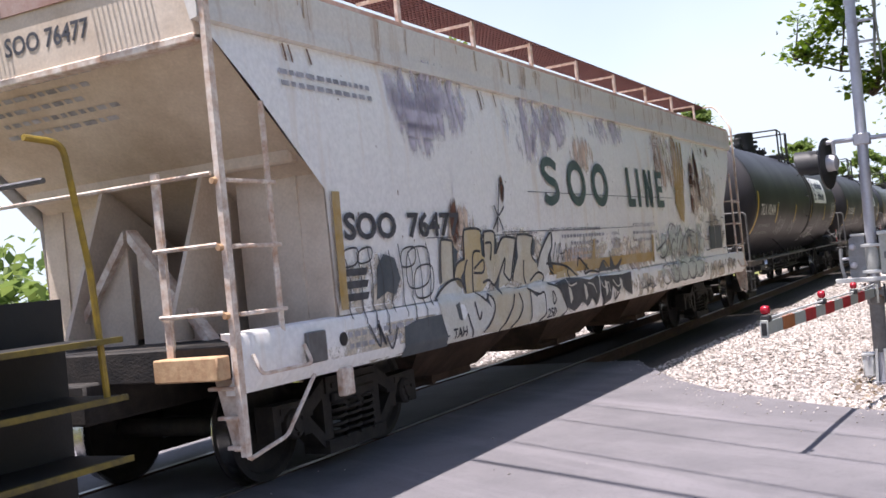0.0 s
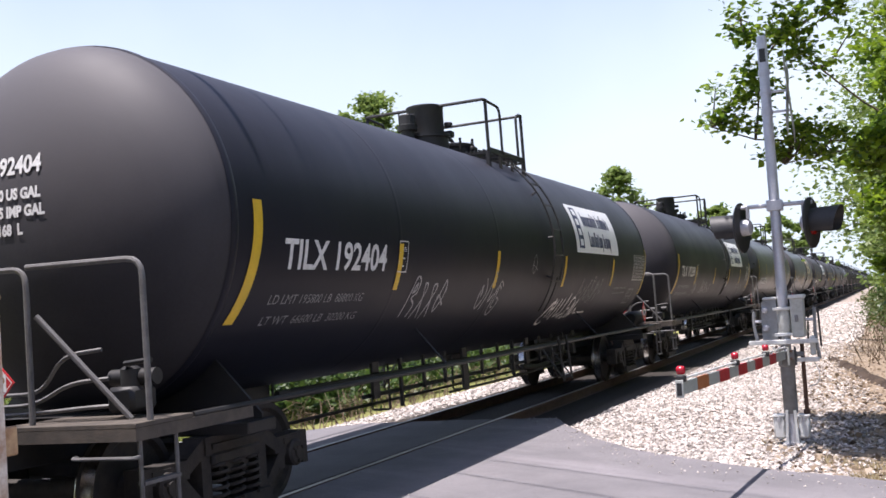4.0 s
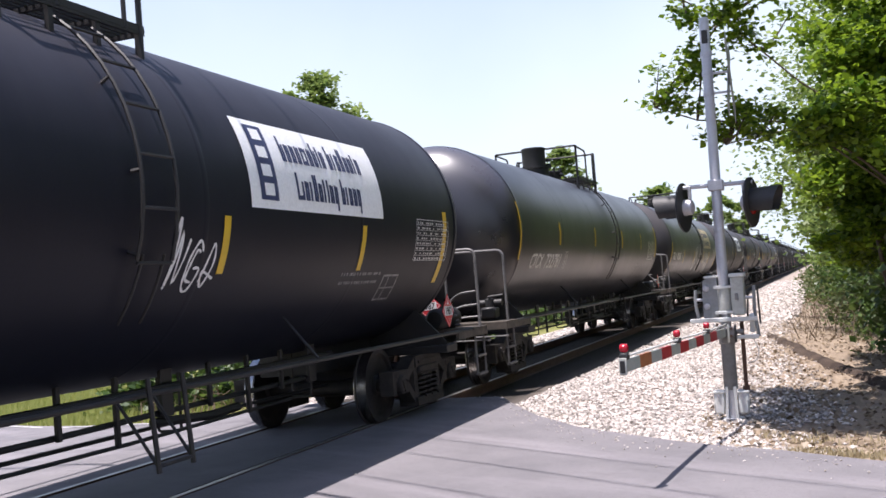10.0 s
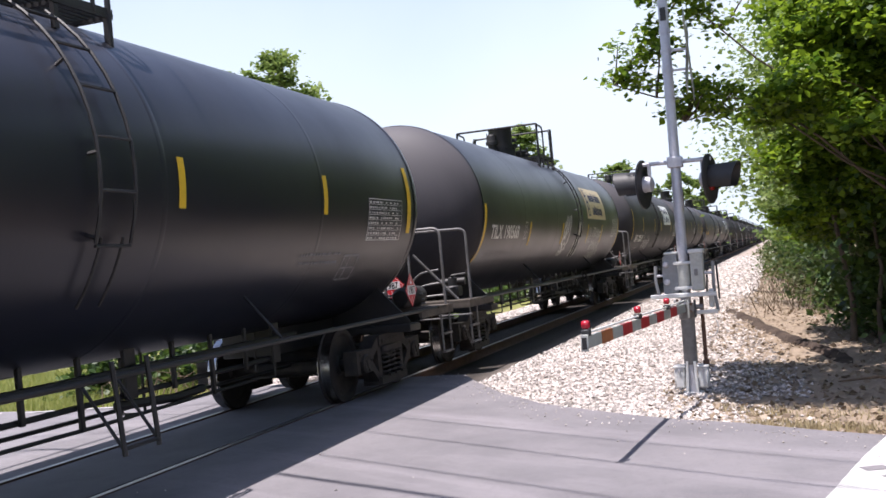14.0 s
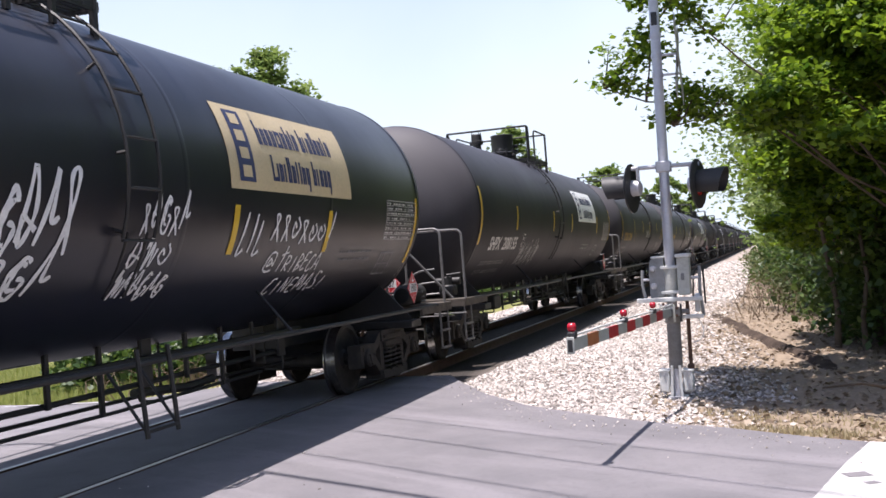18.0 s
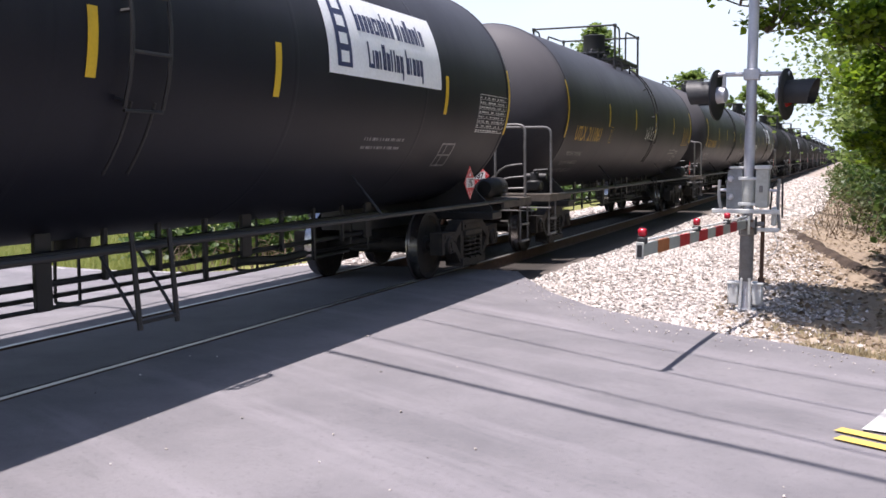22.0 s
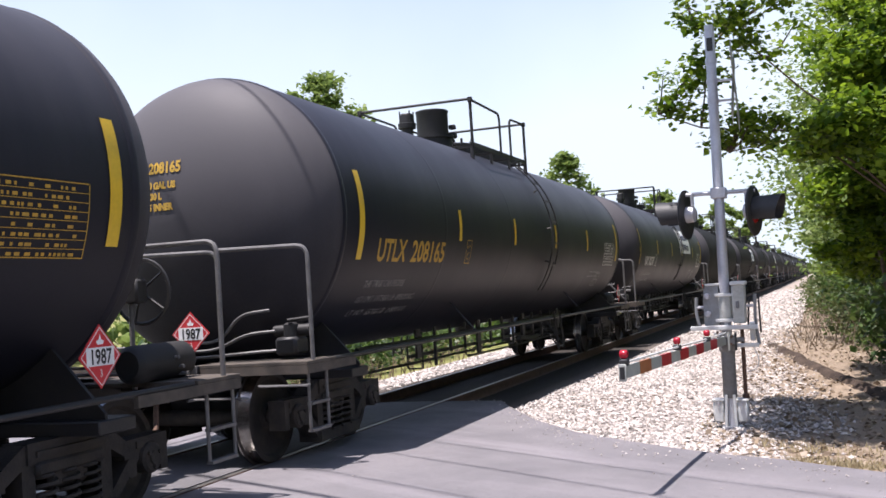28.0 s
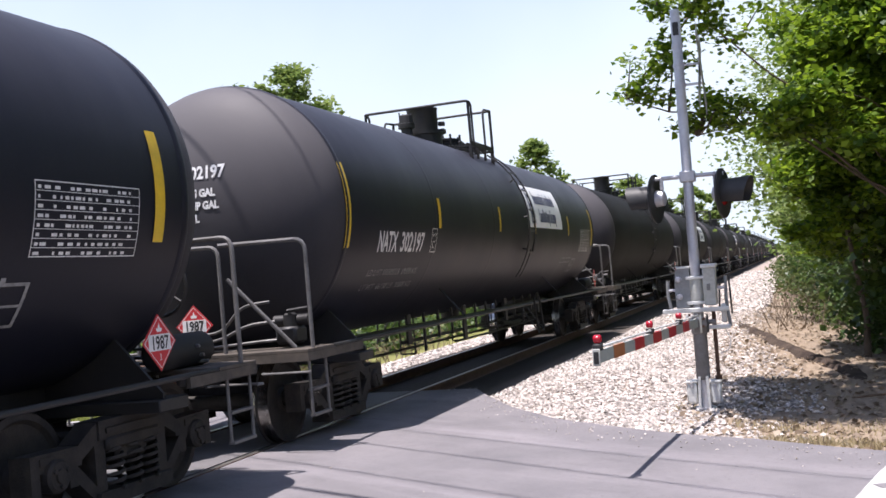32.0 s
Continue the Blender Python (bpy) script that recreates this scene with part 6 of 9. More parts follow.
    for k in range(5):
        q = 0.1 + 0.09 * k
        u = -1.05 + rs_.uniform(0, 0.2)
        end = 0.25 - 0.1 * (k % 3)
        y, z = -H + 0.1 + (H - 7.4) * q, 3.42 - 0.87 * q
        while u < end:
            l = rs_.uniform(0.05, 0.13)
            es.add([(u, y - 0.012, z), (u + l, y - 0.012, z), (u + l, y + 0.026, z - 0.028), (u, y + 0.026, z - 0.028)], [(0, 1, 2, 3)])
            u += l + rs_.uniform(0.025, 0.05)
    tagged(part("small_stencil", es, M_LILAC, car, "rows of small faded stencil"), kind="stuff")
    # ---- paint on the near side; o is the distance along the car from the front corner
    f = -H - 0.02
    lift = lambda d: (lambda z: hop_x(z) + d)
    def plain(name, pts_list, mat, d=0.006, label=""):
        s = Shape()
        for pts in pts_list:
            blob(s, pts, lift(d))
        return part(name, s, mat, car, label)
    def rect(y0, y1, z0, z1, lean=0.0):
        return [(f + y0, z0), (f + y1, z0), (f + y1 + lean, z1), (f + y0 + lean, z1)]
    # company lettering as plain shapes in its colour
    zb, zt = 2.18, 2.76
    slabs = [
             rect(9.2, 9.33, zb, zt), rect(9.33, 9.54, zb, zb + 0.12), rect(9.7, 9.83, zb, zt), rect(10.09, 10.21, zb, zt), rect(10.36, 10.48, zb, zt), [(f + 10.09, zt), (f + 10.23, zt), (f + 10.48, zb), (f + 10.34, zb)],
             rect(10.72, 10.85, zb, zt), rect(10.85, 11.12, zb, zb + 0.11), rect(10.85, 11.06, zb + 0.24, zb + 0.34), rect(10.85, 11.12, zt - 0.11, zt)]
    for sl in slabs:
        plain("painted_slab", [sl], M_GREEN, 0.004)
    s = Shape()
    ribbon(s, [(f + 5.93, zb + 0.1), (f + 6.1, zb + 0.05), (f + 6.34, zb + 0.12), (f + 6.3, zb + 0.26), (f + 6.1, zb + 0.31), (f + 5.95, zb + 0.4), (f + 6.0, zt - 0.07), (f + 6.2, zt - 0.05), (f + 6.38, zt - 0.11)], 0.055, lift(0.005))
    part("painted_curve", s, M_GREEN, car)
    for c in (7.05, 7.97):
        s = Shape()
        ribbon(s, [(f + c + 0.27 * math.cos(a), 2.47 + 0.235 * math.sin(a)) for a in np.linspace(0, 2 * math.pi, 13)[:-1]], 0.06, lift(0.005), closed=True)
        part("painted_ring", s, M_GREEN, car)
    for body, y0, y1 in (("SOO", 1.52, 2.36), ("76477", 2.56, 3.6)):
        s = Shape()
        vs, fs = text_mesh(body, 0.30, bold=0.009)
        w = max(p[0] for p in vs)
        vs, fs = cut_levels([(a * (y1 - y0) / w, b) for a, b in vs], fs, 0.06)
        s.add([(hop_x(1.88 + b) + 0.006, f + y0 + a, 1.88 + b) for a, b in vs], fs)
        part("reporting_mark", s, M_DARKP, car)
    s = Shape()
    vs, fs = text_mesh("SOO 76477", 0.2, bold=0.004)
    s.add([(a * 0.9 - 0.35, -H + 0.035, 3.5 + b) for a, b in vs], fs)
    part("reporting_mark", s, M_DARKP, car)
    rng = random.Random(8)
    s = Shape()
    for y0, y1, z in ((6.78, 7.83, 1.865), (6.36, 7.98, 1.785), (6.68, 7.7, 1.69), (6.67, 7.68, 1.6), (6.65, 7.36, 1.52), (9.27, 10.53, 1.78), (9.26, 10.18, 1.67), (8.26, 8.64, 1.7), (8.26, 8.64, 1.65), (8.28, 8.6, 1.6), (0.9, 2.2, 3.15), (0.9, 2.2, 3.06), (1.4, 2.6, 1.1), (1.4, 2.6, 1.01)):
        u = y0
        while u < y1:
            l = rng.uniform(0.04, 0.11)
            blob(s, rect(u, min(u + l, y1), z, z + 0.04), lift(0.004))
            u += l + rng.uniform(0.02, 0.045)
    tagged(part("small_stencil", s, M_LILAC, car, "rows of small faded stencil"), kind="stuff")
    for body, y0, y1, z, cap in (("CAUTION", 5.97, 6.27, 1.865, 0.045), ("DO NOT", 6.37, 6.72, 1.865, 0.045), ("WARNING", 8.27, 8.61, 1.785, 0.045), ("INTERIOR OF CAR LINED WITH", 9.28, 10.43, 1.885, 0.055)):
        s = Shape()
        vs, fs = text_mesh(body, cap / 0.69, bold=0.002)
        w = max(p[0] for p in vs)
        s.add([(hop_x(z + b) + 0.004, f + y0 + a * (y1 - y0) / w, z + b) for a, b in vs], fs)
        part("stencil_line", s, M_LILAC, car, "faded stencilled line of capitals")
    # wheat-ear emblem in ochre: four awns fanning out of one ear
    for k in range(4):
        plain("emblem_stripe", [[(f + 11.83 + 0.12 * k, 2.2), (f + 11.95 + 0.12 * k, 2.2), (f + 12.16 + 0.2 * k, 3.34), (f + 12.07 + 0.2 * k, 3.34)]], M_GOLDP, 0.004)
    plain("emblem_ear", [[(f + 11.8, 2.25), (f + 11.9, 2.62), (f + 12.4, 2.62), (f + 12.42, 2.2), (f + 12.3, 1.92), (f + 12.08, 1.98)]], M_GOLDP, 0.0035)
    for y0, y1, z0, z1 in ((5.85, 10.15, 1.36, 1.49), (10.16, 10.28, 1.34, 1.75), (12.98, 13.07, 1.33, 1.72)):
        plain("ochre_band", [rect(y0, y1, z0, z1, 0.04 if y1 - y0 < 1 else 0)], M_GOLDP, 0.0045)
    # rust runs and veils
    def decal(y, z, w, h, mat, d=0.0055, name="rust_stain", label=""):
        """A patch of stain on the side, centred at a place along the car."""
        s = Shape()
        ny, nz = max(1, int(w / 0.5)), max(3, int(h / 0.06))
        vs = [(hop_x(z - h + 2 * h * j / nz) + d, f + y - w + 2 * w * i / ny, z - h + 2 * h * j / nz) for i in range(ny + 1) for j in range(nz + 1)]
        n = nz + 1
        s.add(vs, [(i * n + j, (i + 1) * n + j, (i + 1) * n + j + 1, i * n + j + 1) for i in range(ny) for j in range(nz)])
        return part(name, s, mat, car, label)
    for y, z, w, h in ((13.53, 2.82, 0.13, 0.66), (13.55, 2.7, 0.12, 0.5), (13.5, 2.95, 0.11, 0.4), (13.1, 2.82, 0.2, 0.24), (13.02, 2.66, 0.2, 0.16), (12.98, 2.25, 0.15, 0.2), (13.28, 2.62, 0.12, 0.12), (3.5, 2.0, 0.12, 0.26), (4.68, 2.34, 0.06, 0.18), (14.62, 3.26, 0.1, 0.1), (14.2, 3.28, 0.07, 0.08)):
        decal(y, z, w, h, M_RUSTRUN, label="dark rust run down the side")
    for y, z, w, h in ((13.3, 2.6, 0.55, 0.6), (11.2, 2.95, 0.5, 0.55), (12.1, 2.9, 0.7, 0.6), (9.4, 1.42, 1.0, 0.2), (3.6, 1.9, 0.4, 0.35), (6.9, 1.5, 0.9, 0.2), (7.4, 2.85, 0.5, 0.3)):
        decal(y, z, w, h, M_RUSTVEIL, 0.0035, label="tan veil of rust on the white paint")
    for y, z, w, h in ((3.3, 3.18, 1.0, 0.42), (3.0, 3.05, 0.5, 0.5), (5.7, 3.1, 0.8, 0.5), (6.4, 3.2, 0.7, 0.36), (8.6, 3.25, 0.9, 0.24)):
        decal(y, z, w, h, M_VIOLET, 0.003, "violet_stain", "violet-grey weathered veil")
    for y, z, w, h in ((1.9, 1.5, 0.6, 0.3), (7.6, 1.6, 1.2, 0.3), (12.4, 1.1, 1.4, 0.22), (14.5, 1.7, 0.9, 0.4), (10.0, 1.05, 1.8, 0.24), (14.4, 1.05, 1.8, 0.24), (8.8, 1.5, 1.6, 0.3), (12.3, 1.5, 1.7, 0.32), (1.9, 1.05, 1.3, 0.22), (5.6, 1.05, 1.5, 0.24), (4.6, 1.6, 1.6, 0.4), (13.9, 2.4, 1.3, 0.7)):
        decal(y, z, w, h, M_GRIME, 0.0032, "grime", "brownish grime on the white paint")
    # long level joints of the side sheets
    for y0, y1, z in ((5.4, 11.6, 2.335), (4.6, 9.3, 1.885), (2.9, 5.6, 1.86)):
        j = Shape()
        ribbon(j, [(f + y0, z), (f + (y0 + y1) / 2, z - 0.004), (f + y1, z + 0.003)], 0.004, lift(0.0042))
        part("level_joint", j, M_DARKP, car)
    q = random.Random(4)
    s = Shape()
    for k in range(200):
        y, z = q.uniform(1.5, 15.6), q.uniform(1.6, 3.3)
        if k > 110:
            y = q.uniform(12.6, 15.6)
        e = q.uniform(0.004, 0.011)
        blob(s, [(f + y - e, z), (f + y, z - e * q.uniform(1, 6)), (f + y + e, z), (f + y, z + e)], lift(0.006))
    for k in range(46):
        # thin drips below the top rail and beside the emblem
        y = q.uniform(10.8, 11.7) if k < 22 else q.uniform(0.5, 15.8)
        z = q.uniform(2.9, 3.42) if k < 22 else 3.4
        ribbon(s, [(f + y, z), (f + y + q.uniform(-0.02, 0.02), z - q.uniform(0.1, 0.5 if k < 22 else 0.25))], q.uniform(0.004, 0.014), lift(0.0055))
    tagged(part("rust_fleck", s, M_BLOT, car, "rust flecks, chips and drips"), kind="stuff")
    s = Shape()
    for k in range(70):
        y = q.uniform(0.2, 16.6)
        ribbon(s, [(f + y, 3.80), (f + y + q.uniform(-0.03, 0.03), 3.80 - q.uniform(0.04, 0.3))], q.uniform(0.004, 0.014), lambda z: 1.5685)
    tagged(part("rust_drip", s, M_DRIP, car, "brown drips on the top rail"), kind="stuff")

    # graffiti: filled shapes with dark strokes drawn over them
    def fill(pts, mat, d=0.008):
        s = Shape()
        blob(s, [(f + a, b) for a, b in pts], lift(d), 0.03)
        part("graffiti_fill", s, mat, car)

    def stroke(lines, w, d=0.0125, mat=None, label="dark sprayed outline"):
        s = Shape()
        for pts in lines:
            ribbon(s, [(f + a, b) for a, b in pts], w, lift(d))
        tagged(part("graffiti_outline", s, mat or M_DARKP, car, label), kind="stuff")
    # a boxy first letter, then tall letters that lean into one another
    fill([(3.11, 1.42), (3.16, 1.84), (3.4, 1.82), (3.38, 1.46)], M_TANP)
    fill([(3.37, 1.45), (3.46, 1.6), (3.63, 1.64), (3.66, 1.89), (3.75, 1.93), (4.02, 1.92), (4.08, 1.8), (4.1, 1.62), (4.16, 1.4), (4.0, 1.3), (3.78, 1.28), (3.6, 1.29)], M_ORANGE)
    fill([(4.1, 1.62), (4.13, 1.9), (4.38, 1.88), (4.36, 1.64), (4.28, 1.36), (4.17, 1.4)], M_TANP)
    fill([(4.37, 1.64), (4.59, 1.83), (4.94, 1.81), (4.75, 1.37), (4.4, 1.3), (4.28, 1.36)], M_TANP, 0.0085)
    fill([(4.76, 1.37), (4.98, 1.86), (5.42, 1.82), (5.34, 1.62), (5.47, 1.52), (5.66, 1.36), (5.5, 1.3), (5.0, 1.3)], M_TANP)
    fill([(5.48, 1.46), (5.64, 1.66), (5.97, 1.86), (5.97, 1.69), (5.84, 1.56), (5.88, 1.4), (5.66, 1.36)], M_PALE, 0.0085)
    # rounded letters below, over the foot of the side and the sill
    fill([(2.95, 1.27), (3.1, 1.37), (3.3, 1.44), (3.5, 1.44), (3.62, 1.3), (3.8, 1.3), (4.05, 1.29), (4.16, 1.16), (4.1, 1.02), (3.84, 0.86), (3.1, 0.86), (3.0, 1.1)], M_PALE)
    fill([(4.06, 1.29), (4.66, 1.3), (4.8, 1.26), (5.1, 1.27), (5.1, 0.87), (4.2, 0.86), (3.9, 0.88), (4.1, 1.03), (4.17, 1.16)], M_TANP, 0.0085)
    fill([(5.09, 1.28), (5.5, 1.33), (5.7, 1.29), (6.02, 1.18), (6.18, 0.94), (6.1, 0.86), (5.1, 0.86)], M_PALE, 0.009)
    stroke([[(3.11, 1.43), (3.12, 1.6), (3.16, 1.84)], [(3.16, 1.84), (3.28, 1.835), (3.4, 1.82)], [(3.4, 1.82), (3.39, 1.64), (3.37, 1.47)], [(3.37, 1.46), (3.45, 1.59), (3.63, 1.64)], [(3.63, 1.64), (3.65, 1.88), (3.74, 1.93), (4.02, 1.92), (4.07, 1.82)],
            [(3.69, 1.63), (3.62, 1.54), (3.6, 1.43), (3.61, 1.3)], [(4.0, 1.7), (3.84, 1.69), (3.79, 1.5), (3.77, 1.3)], [(3.83, 1.53), (4.05, 1.61), (4.04, 1.49), (3.82, 1.49)], [(4.09, 1.64), (4.1, 1.78), (4.13, 1.9)], [(4.13, 1.9), (4.38, 1.88), (4.34, 1.66)], [(4.13, 1.78), (4.28, 1.77), (4.23, 1.6)]], 0.013)
    stroke([[(4.01, 1.38), (4.16, 1.4), (4.28, 1.34), (4.42, 1.44), (4.6, 1.61), (4.54, 1.45)], [(4.54, 1.45), (4.7, 1.37), (4.8, 1.56), (4.93, 1.81)], [(4.39, 1.68), (4.59, 1.83), (4.93, 1.81)], [(4.97, 1.85), (5.2, 1.85), (5.42, 1.82)], [(5.42, 1.82), (5.33, 1.63), (5.45, 1.53)], [(4.97, 1.84), (4.86, 1.6), (4.76, 1.36)], [(5.1, 1.57), (5.07, 1.4), (5.11, 1.3)],
            [(5.24, 1.33), (5.47, 1.41), (5.64, 1.37), (5.6, 1.3)], [(5.48, 1.47), (5.63, 1.65), (5.97, 1.86), (5.98, 1.7), (5.83, 1.56), (5.86, 1.43), (5.97, 1.36)]], 0.013)
    stroke([[(2.95, 1.28), (3.09, 1.37), (3.29, 1.44), (3.5, 1.44), (3.61, 1.31)], [(3.51, 1.11), (3.56, 1.0), (3.63, 0.87)], [(3.79, 1.3), (3.96, 1.2), (4.03, 1.26), (4.15, 1.16), (4.09, 1.03), (3.86, 0.89)], [(3.69, 1.21), (3.76, 1.03), (3.83, 1.1)], [(4.67, 1.22), (4.59, 1.08), (4.26, 0.87)], [(4.79, 1.22), (4.87, 1.09), (4.77, 0.98), (4.54, 0.86)], [(5.11, 1.24), (5.11, 1.06), (5.08, 0.89)],
            [(5.05, 1.25), (5.34, 1.17), (5.52, 1.17), (5.51, 0.94), (5.34, 0.86)], [(5.68, 1.27), (6.02, 1.18), (6.19, 0.93), (6.05, 0.86)], [(5.79, 1.18), (5.86, 1.08), (5.77, 1.03), (5.77, 1.18)]], 0.013, 0.0135)
    # dark wedges between the letters
    for pts in ([(3.28, 1.21), (3.36, 1.23), (3.4, 1.05), (3.33, 1.07)], [(4.03, 1.85), (4.1, 1.8), (4.1, 1.63), (4.03, 1.66)], [(4.38, 1.86), (4.43, 1.8), (4.41, 1.66), (4.35, 1.66)], [(4.28, 1.34), (4.44, 1.46), (4.42, 1.38), (4.36, 1.22)], [(4.78, 1.4), (4.96, 1.8), (4.95, 1.6)], [(5.42, 1.82), (5.48, 1.76), (5.42, 1.6), (5.34, 1.62)],
                [(5.97, 1.86), (6.03, 1.78), (5.92, 1.6), (5.98, 1.4), (5.86, 1.46), (5.85, 1.57), (5.97, 1.7)], [(3.4, 1.78), (3.5, 1.72), (3.45, 1.6), (3.39, 1.5)], [(3.52, 1.46), (3.62, 1.54), (3.61, 1.36)], [(3.94, 1.2), (4.0, 1.25), (4.08, 1.12), (4.0, 1.17)], [(5.12, 1.22), (5.36, 1.19), (5.3, 1.14)]):
        fill(pts, M_SLATE, 0.0105)
    fill([(3.38, 1.21), (3.46, 1.2), (3.52, 1.12), (3.44, 1.05), (3.4, 1.08)], M_SIGN, 0.0105)
    # a thin black star scrawled over the letters, and small tags
    stroke([[(4.6, 2.4), (4.57, 2.27), (4.51, 2.06), (4.47, 1.89)], [(4.43, 2.17), (4.51, 2.07), (4.6, 2.1), (4.68, 2.16)], [(4.37, 1.92), (4.44, 1.98), (4.51, 2.05), (4.58, 1.97), (4.62, 1.91)], [(4.66, 2.42), (4.72, 2.36), (4.66, 2.24)]], 0.012, 0.012, None, "thin black star scrawled in spray paint")
    stroke([[(5.97, 1.49), (6.03, 1.62), (6.1, 1.74), (6.12, 1.6), (6.14, 1.5), (6.2, 1.62), (6.27, 1.73)], [(6.22, 1.6), (6.34, 1.6)], [(6.27, 1.73), (6.28, 1.6), (6.31, 1.52), (6.38, 1.62), (6.46, 1.72)], [(6.46, 1.72), (6.48, 1.6), (6.51, 1.52), (6.58, 1.62), (6.67, 1.75)]], 0.008, 0.0115, None, "thin black tag that cannot be read")
    for body, y0, z0, cap in (("250", 5.58, 0.88, 0.15), ("TAH", 3.18, 0.9, 0.13)):
        s = Shape()
        vs, fs = text_mesh(body, cap, bold=0.004)
        vs, fs = cut_levels([(a * 1.15, b) for a, b in vs], fs, 0.03)
        s.add([(hop_x(z0 + b) + 0.0125, f + y0 + a, z0 + b) for a, b in vs], fs)
        part("sprayed_tag", s, M_DARKP, car)
    fill([(2.25, 0.84), (3.12, 0.84), (3.1, 1.02), (3.02, 1.15), (2.5, 1.14), (2.28, 1.1)], M_SLATE, 0.006)
    fill([(1.94, 1.36), (1.98, 1.64), (2.1, 1.74), (2.28, 1.7), (2.36, 1.52), (2.26, 1.38), (2.12, 1.42)], M_SLATE)
    s = Shape()
    for k in range(9):
        # thin drips and box outlines round the figure
        y = 1.5 + 0.17 * k
        ribbon(s, [(f + y, 1.72 + 0.05 * (k % 3)), (f + y + 0.05, 1.5), (f + y - 0.02 + 0.03 * (k % 2), 1.24 - 0.06 * (k % 4))], 0.007, lift(0.0105))
    for y0, y1, z0, z1 in ((1.46, 1.66, 1.66, 1.8), (1.7, 1.88, 1.68, 1.8), (2.5, 2.86, 1.44, 1.76), (2.4, 2.62, 1.62, 1.78), (2.62, 2.92, 1.34, 1.6)):
        ribbon(s, [(f + y0, z0), (f + y1, z0 + 0.02), (f + y1 + 0.02, z1), (f + y0 + 0.02, z1 - 0.02)], 0.008, lift(0.0105), closed=True)
    tagged(part("graffiti_outline", s, M_DARKP, car, "thin black sprayed lines and drips"), kind="stuff")
    for z in (1.38, 1.48, 1.58):
        plain("graffiti_bar", [rect(1.42, 1.8, z, z + 0.06, 0.03)], M_DARKP, 0.009)
    # black letters along the sill with hanging ends, and a spiked band above them
    fill([(5.9, 1.26), (6.4, 1.3), (6.76, 1.28), (7.08, 1.23), (7.45, 1.27), (7.45, 1.05), (7.3, 0.88), (7.12, 1.0), (6.95, 0.9), (6.74, 0.98), (6.5, 0.88), (6.2, 0.95), (6.12, 1.1)], M_DARKP)
    fill([(7.5, 1.26), (8.0, 1.24), (8.45, 1.23), (8.86, 1.25), (8.83, 0.92), (8.6, 0.98), (8.4, 1.06), (8.2, 1.0), (7.98, 1.1), (7.86, 0.92), (7.6, 0.86), (7.5, 1.0)], M_DARKP)
    for a in (6.3, 6.85, 7.66, 8.3):
        fill([(a, 1.2), (a + 0.09, 1.16), (a + 0.12, 1.04), (a + 0.03, 0.98)], M_PALE, 0.0105)
    fill([(6.05, 1.31), (6.1, 1.38), (6.42, 1.4), (6.5, 1.44), (6.7, 1.36), (6.85, 1.31)], M_ORANGE)
    fill([(7.3, 1.31), (7.48, 1.75), (7.56, 1.75), (7.44, 1.31)], M_GOLDP)
    fill([(7.55, 1.31), (7.81, 1.45), (7.9, 1.36), (8.06, 1.33), (8.12, 1.49), (8.3, 1.34), (8.62, 1.45), (8.45, 1.31)], M_SLATE, 0.0085)
    stroke([[(5.76, 1.5), (6.1, 1.48), (6.44, 1.43), (6.76, 1.3)], [(6.49, 1.43), (6.43, 1.36), (6.49, 1.3)], [(7.16, 1.44), (7.04, 1.32), (7.3, 1.34), (7.57, 1.31)], [(7.57, 1.3), (7.81, 1.45), (8.05, 1.33), (8.12, 1.49), (8.29, 1.34), (8.61, 1.45), (8.4, 1.31)], [(6.8, 1.42), (6.86, 1.52), (7.02, 1.46), (7.2, 1.36)]], 0.015)
    stroke([[(6.3, 1.3), (6.36, 1.2), (6.6, 1.22)], [(7.0, 1.2), (7.2, 1.16), (7.3, 1.06)], [(7.5, 1.2), (7.62, 1.1), (7.8, 1.16), (7.86, 1.02)], [(8.0, 1.18), (8.2, 1.08), (8.4, 1.14)]], 0.01, 0.0115, M_PALE, "pale sprayed edge of the black letters")
    decal(11.9, 1.16, 1.7, 0.3, M_MIST, 0.0065, "spray_mist", "thin pale green spray")
    decal(11.6, 1.6, 1.5, 0.36, M_MIST, 0.0065, "spray_mist", "thin pale green spray")
    decal(13.0, 1.6, 0.8, 0.36, M_MIST, 0.0065, "spray_mist", "thin pale green spray")
    for k in range(5):
        # rounded letters on the sill, heavy below
        y = 10.45 + 0.55 * k
        s = Shape()
        ribbon(s, [(f + y, 1.2), (f + y + 0.04, 1.04), (f + y + 0.2, 0.96), (f + y + 0.42, 0.98), (f + y + 0.52, 1.1 + 0.05 * (k % 2))], 0.012 + 0.005 * (k % 2), lift(0.010))
        ribbon(s, [(f + y + 0.1, 1.24), (f + y + 0.3, 1.26), (f + y + 0.5, 1.22)], 0.008, lift(0.010))
        tagged(part("graffiti_outline", s, M_DARKP, car, "black sprayed curves on the sill"), kind="stuff")
    stroke([[(10.58, 1.41), (10.75, 1.37), (10.95, 1.42), (11.12, 1.55), (11.2, 1.71), (11.16, 1.78)], [(11.33, 1.4), (11.3, 1.52), (11.45, 1.66), (11.56, 1.6)], [(11.62, 1.42), (11.7, 1.64), (11.93, 1.82), (12.02, 1.78)], [(11.86, 1.33), (11.8, 1.5), (11.94, 1.66)], [(12.2, 1.42), (12.38, 1.38), (12.42, 1.5), (12.3, 1.6), (12.5, 1.7), (12.68, 1.68)]], 0.016, 0.011, None, "black sprayed script that cannot be read")
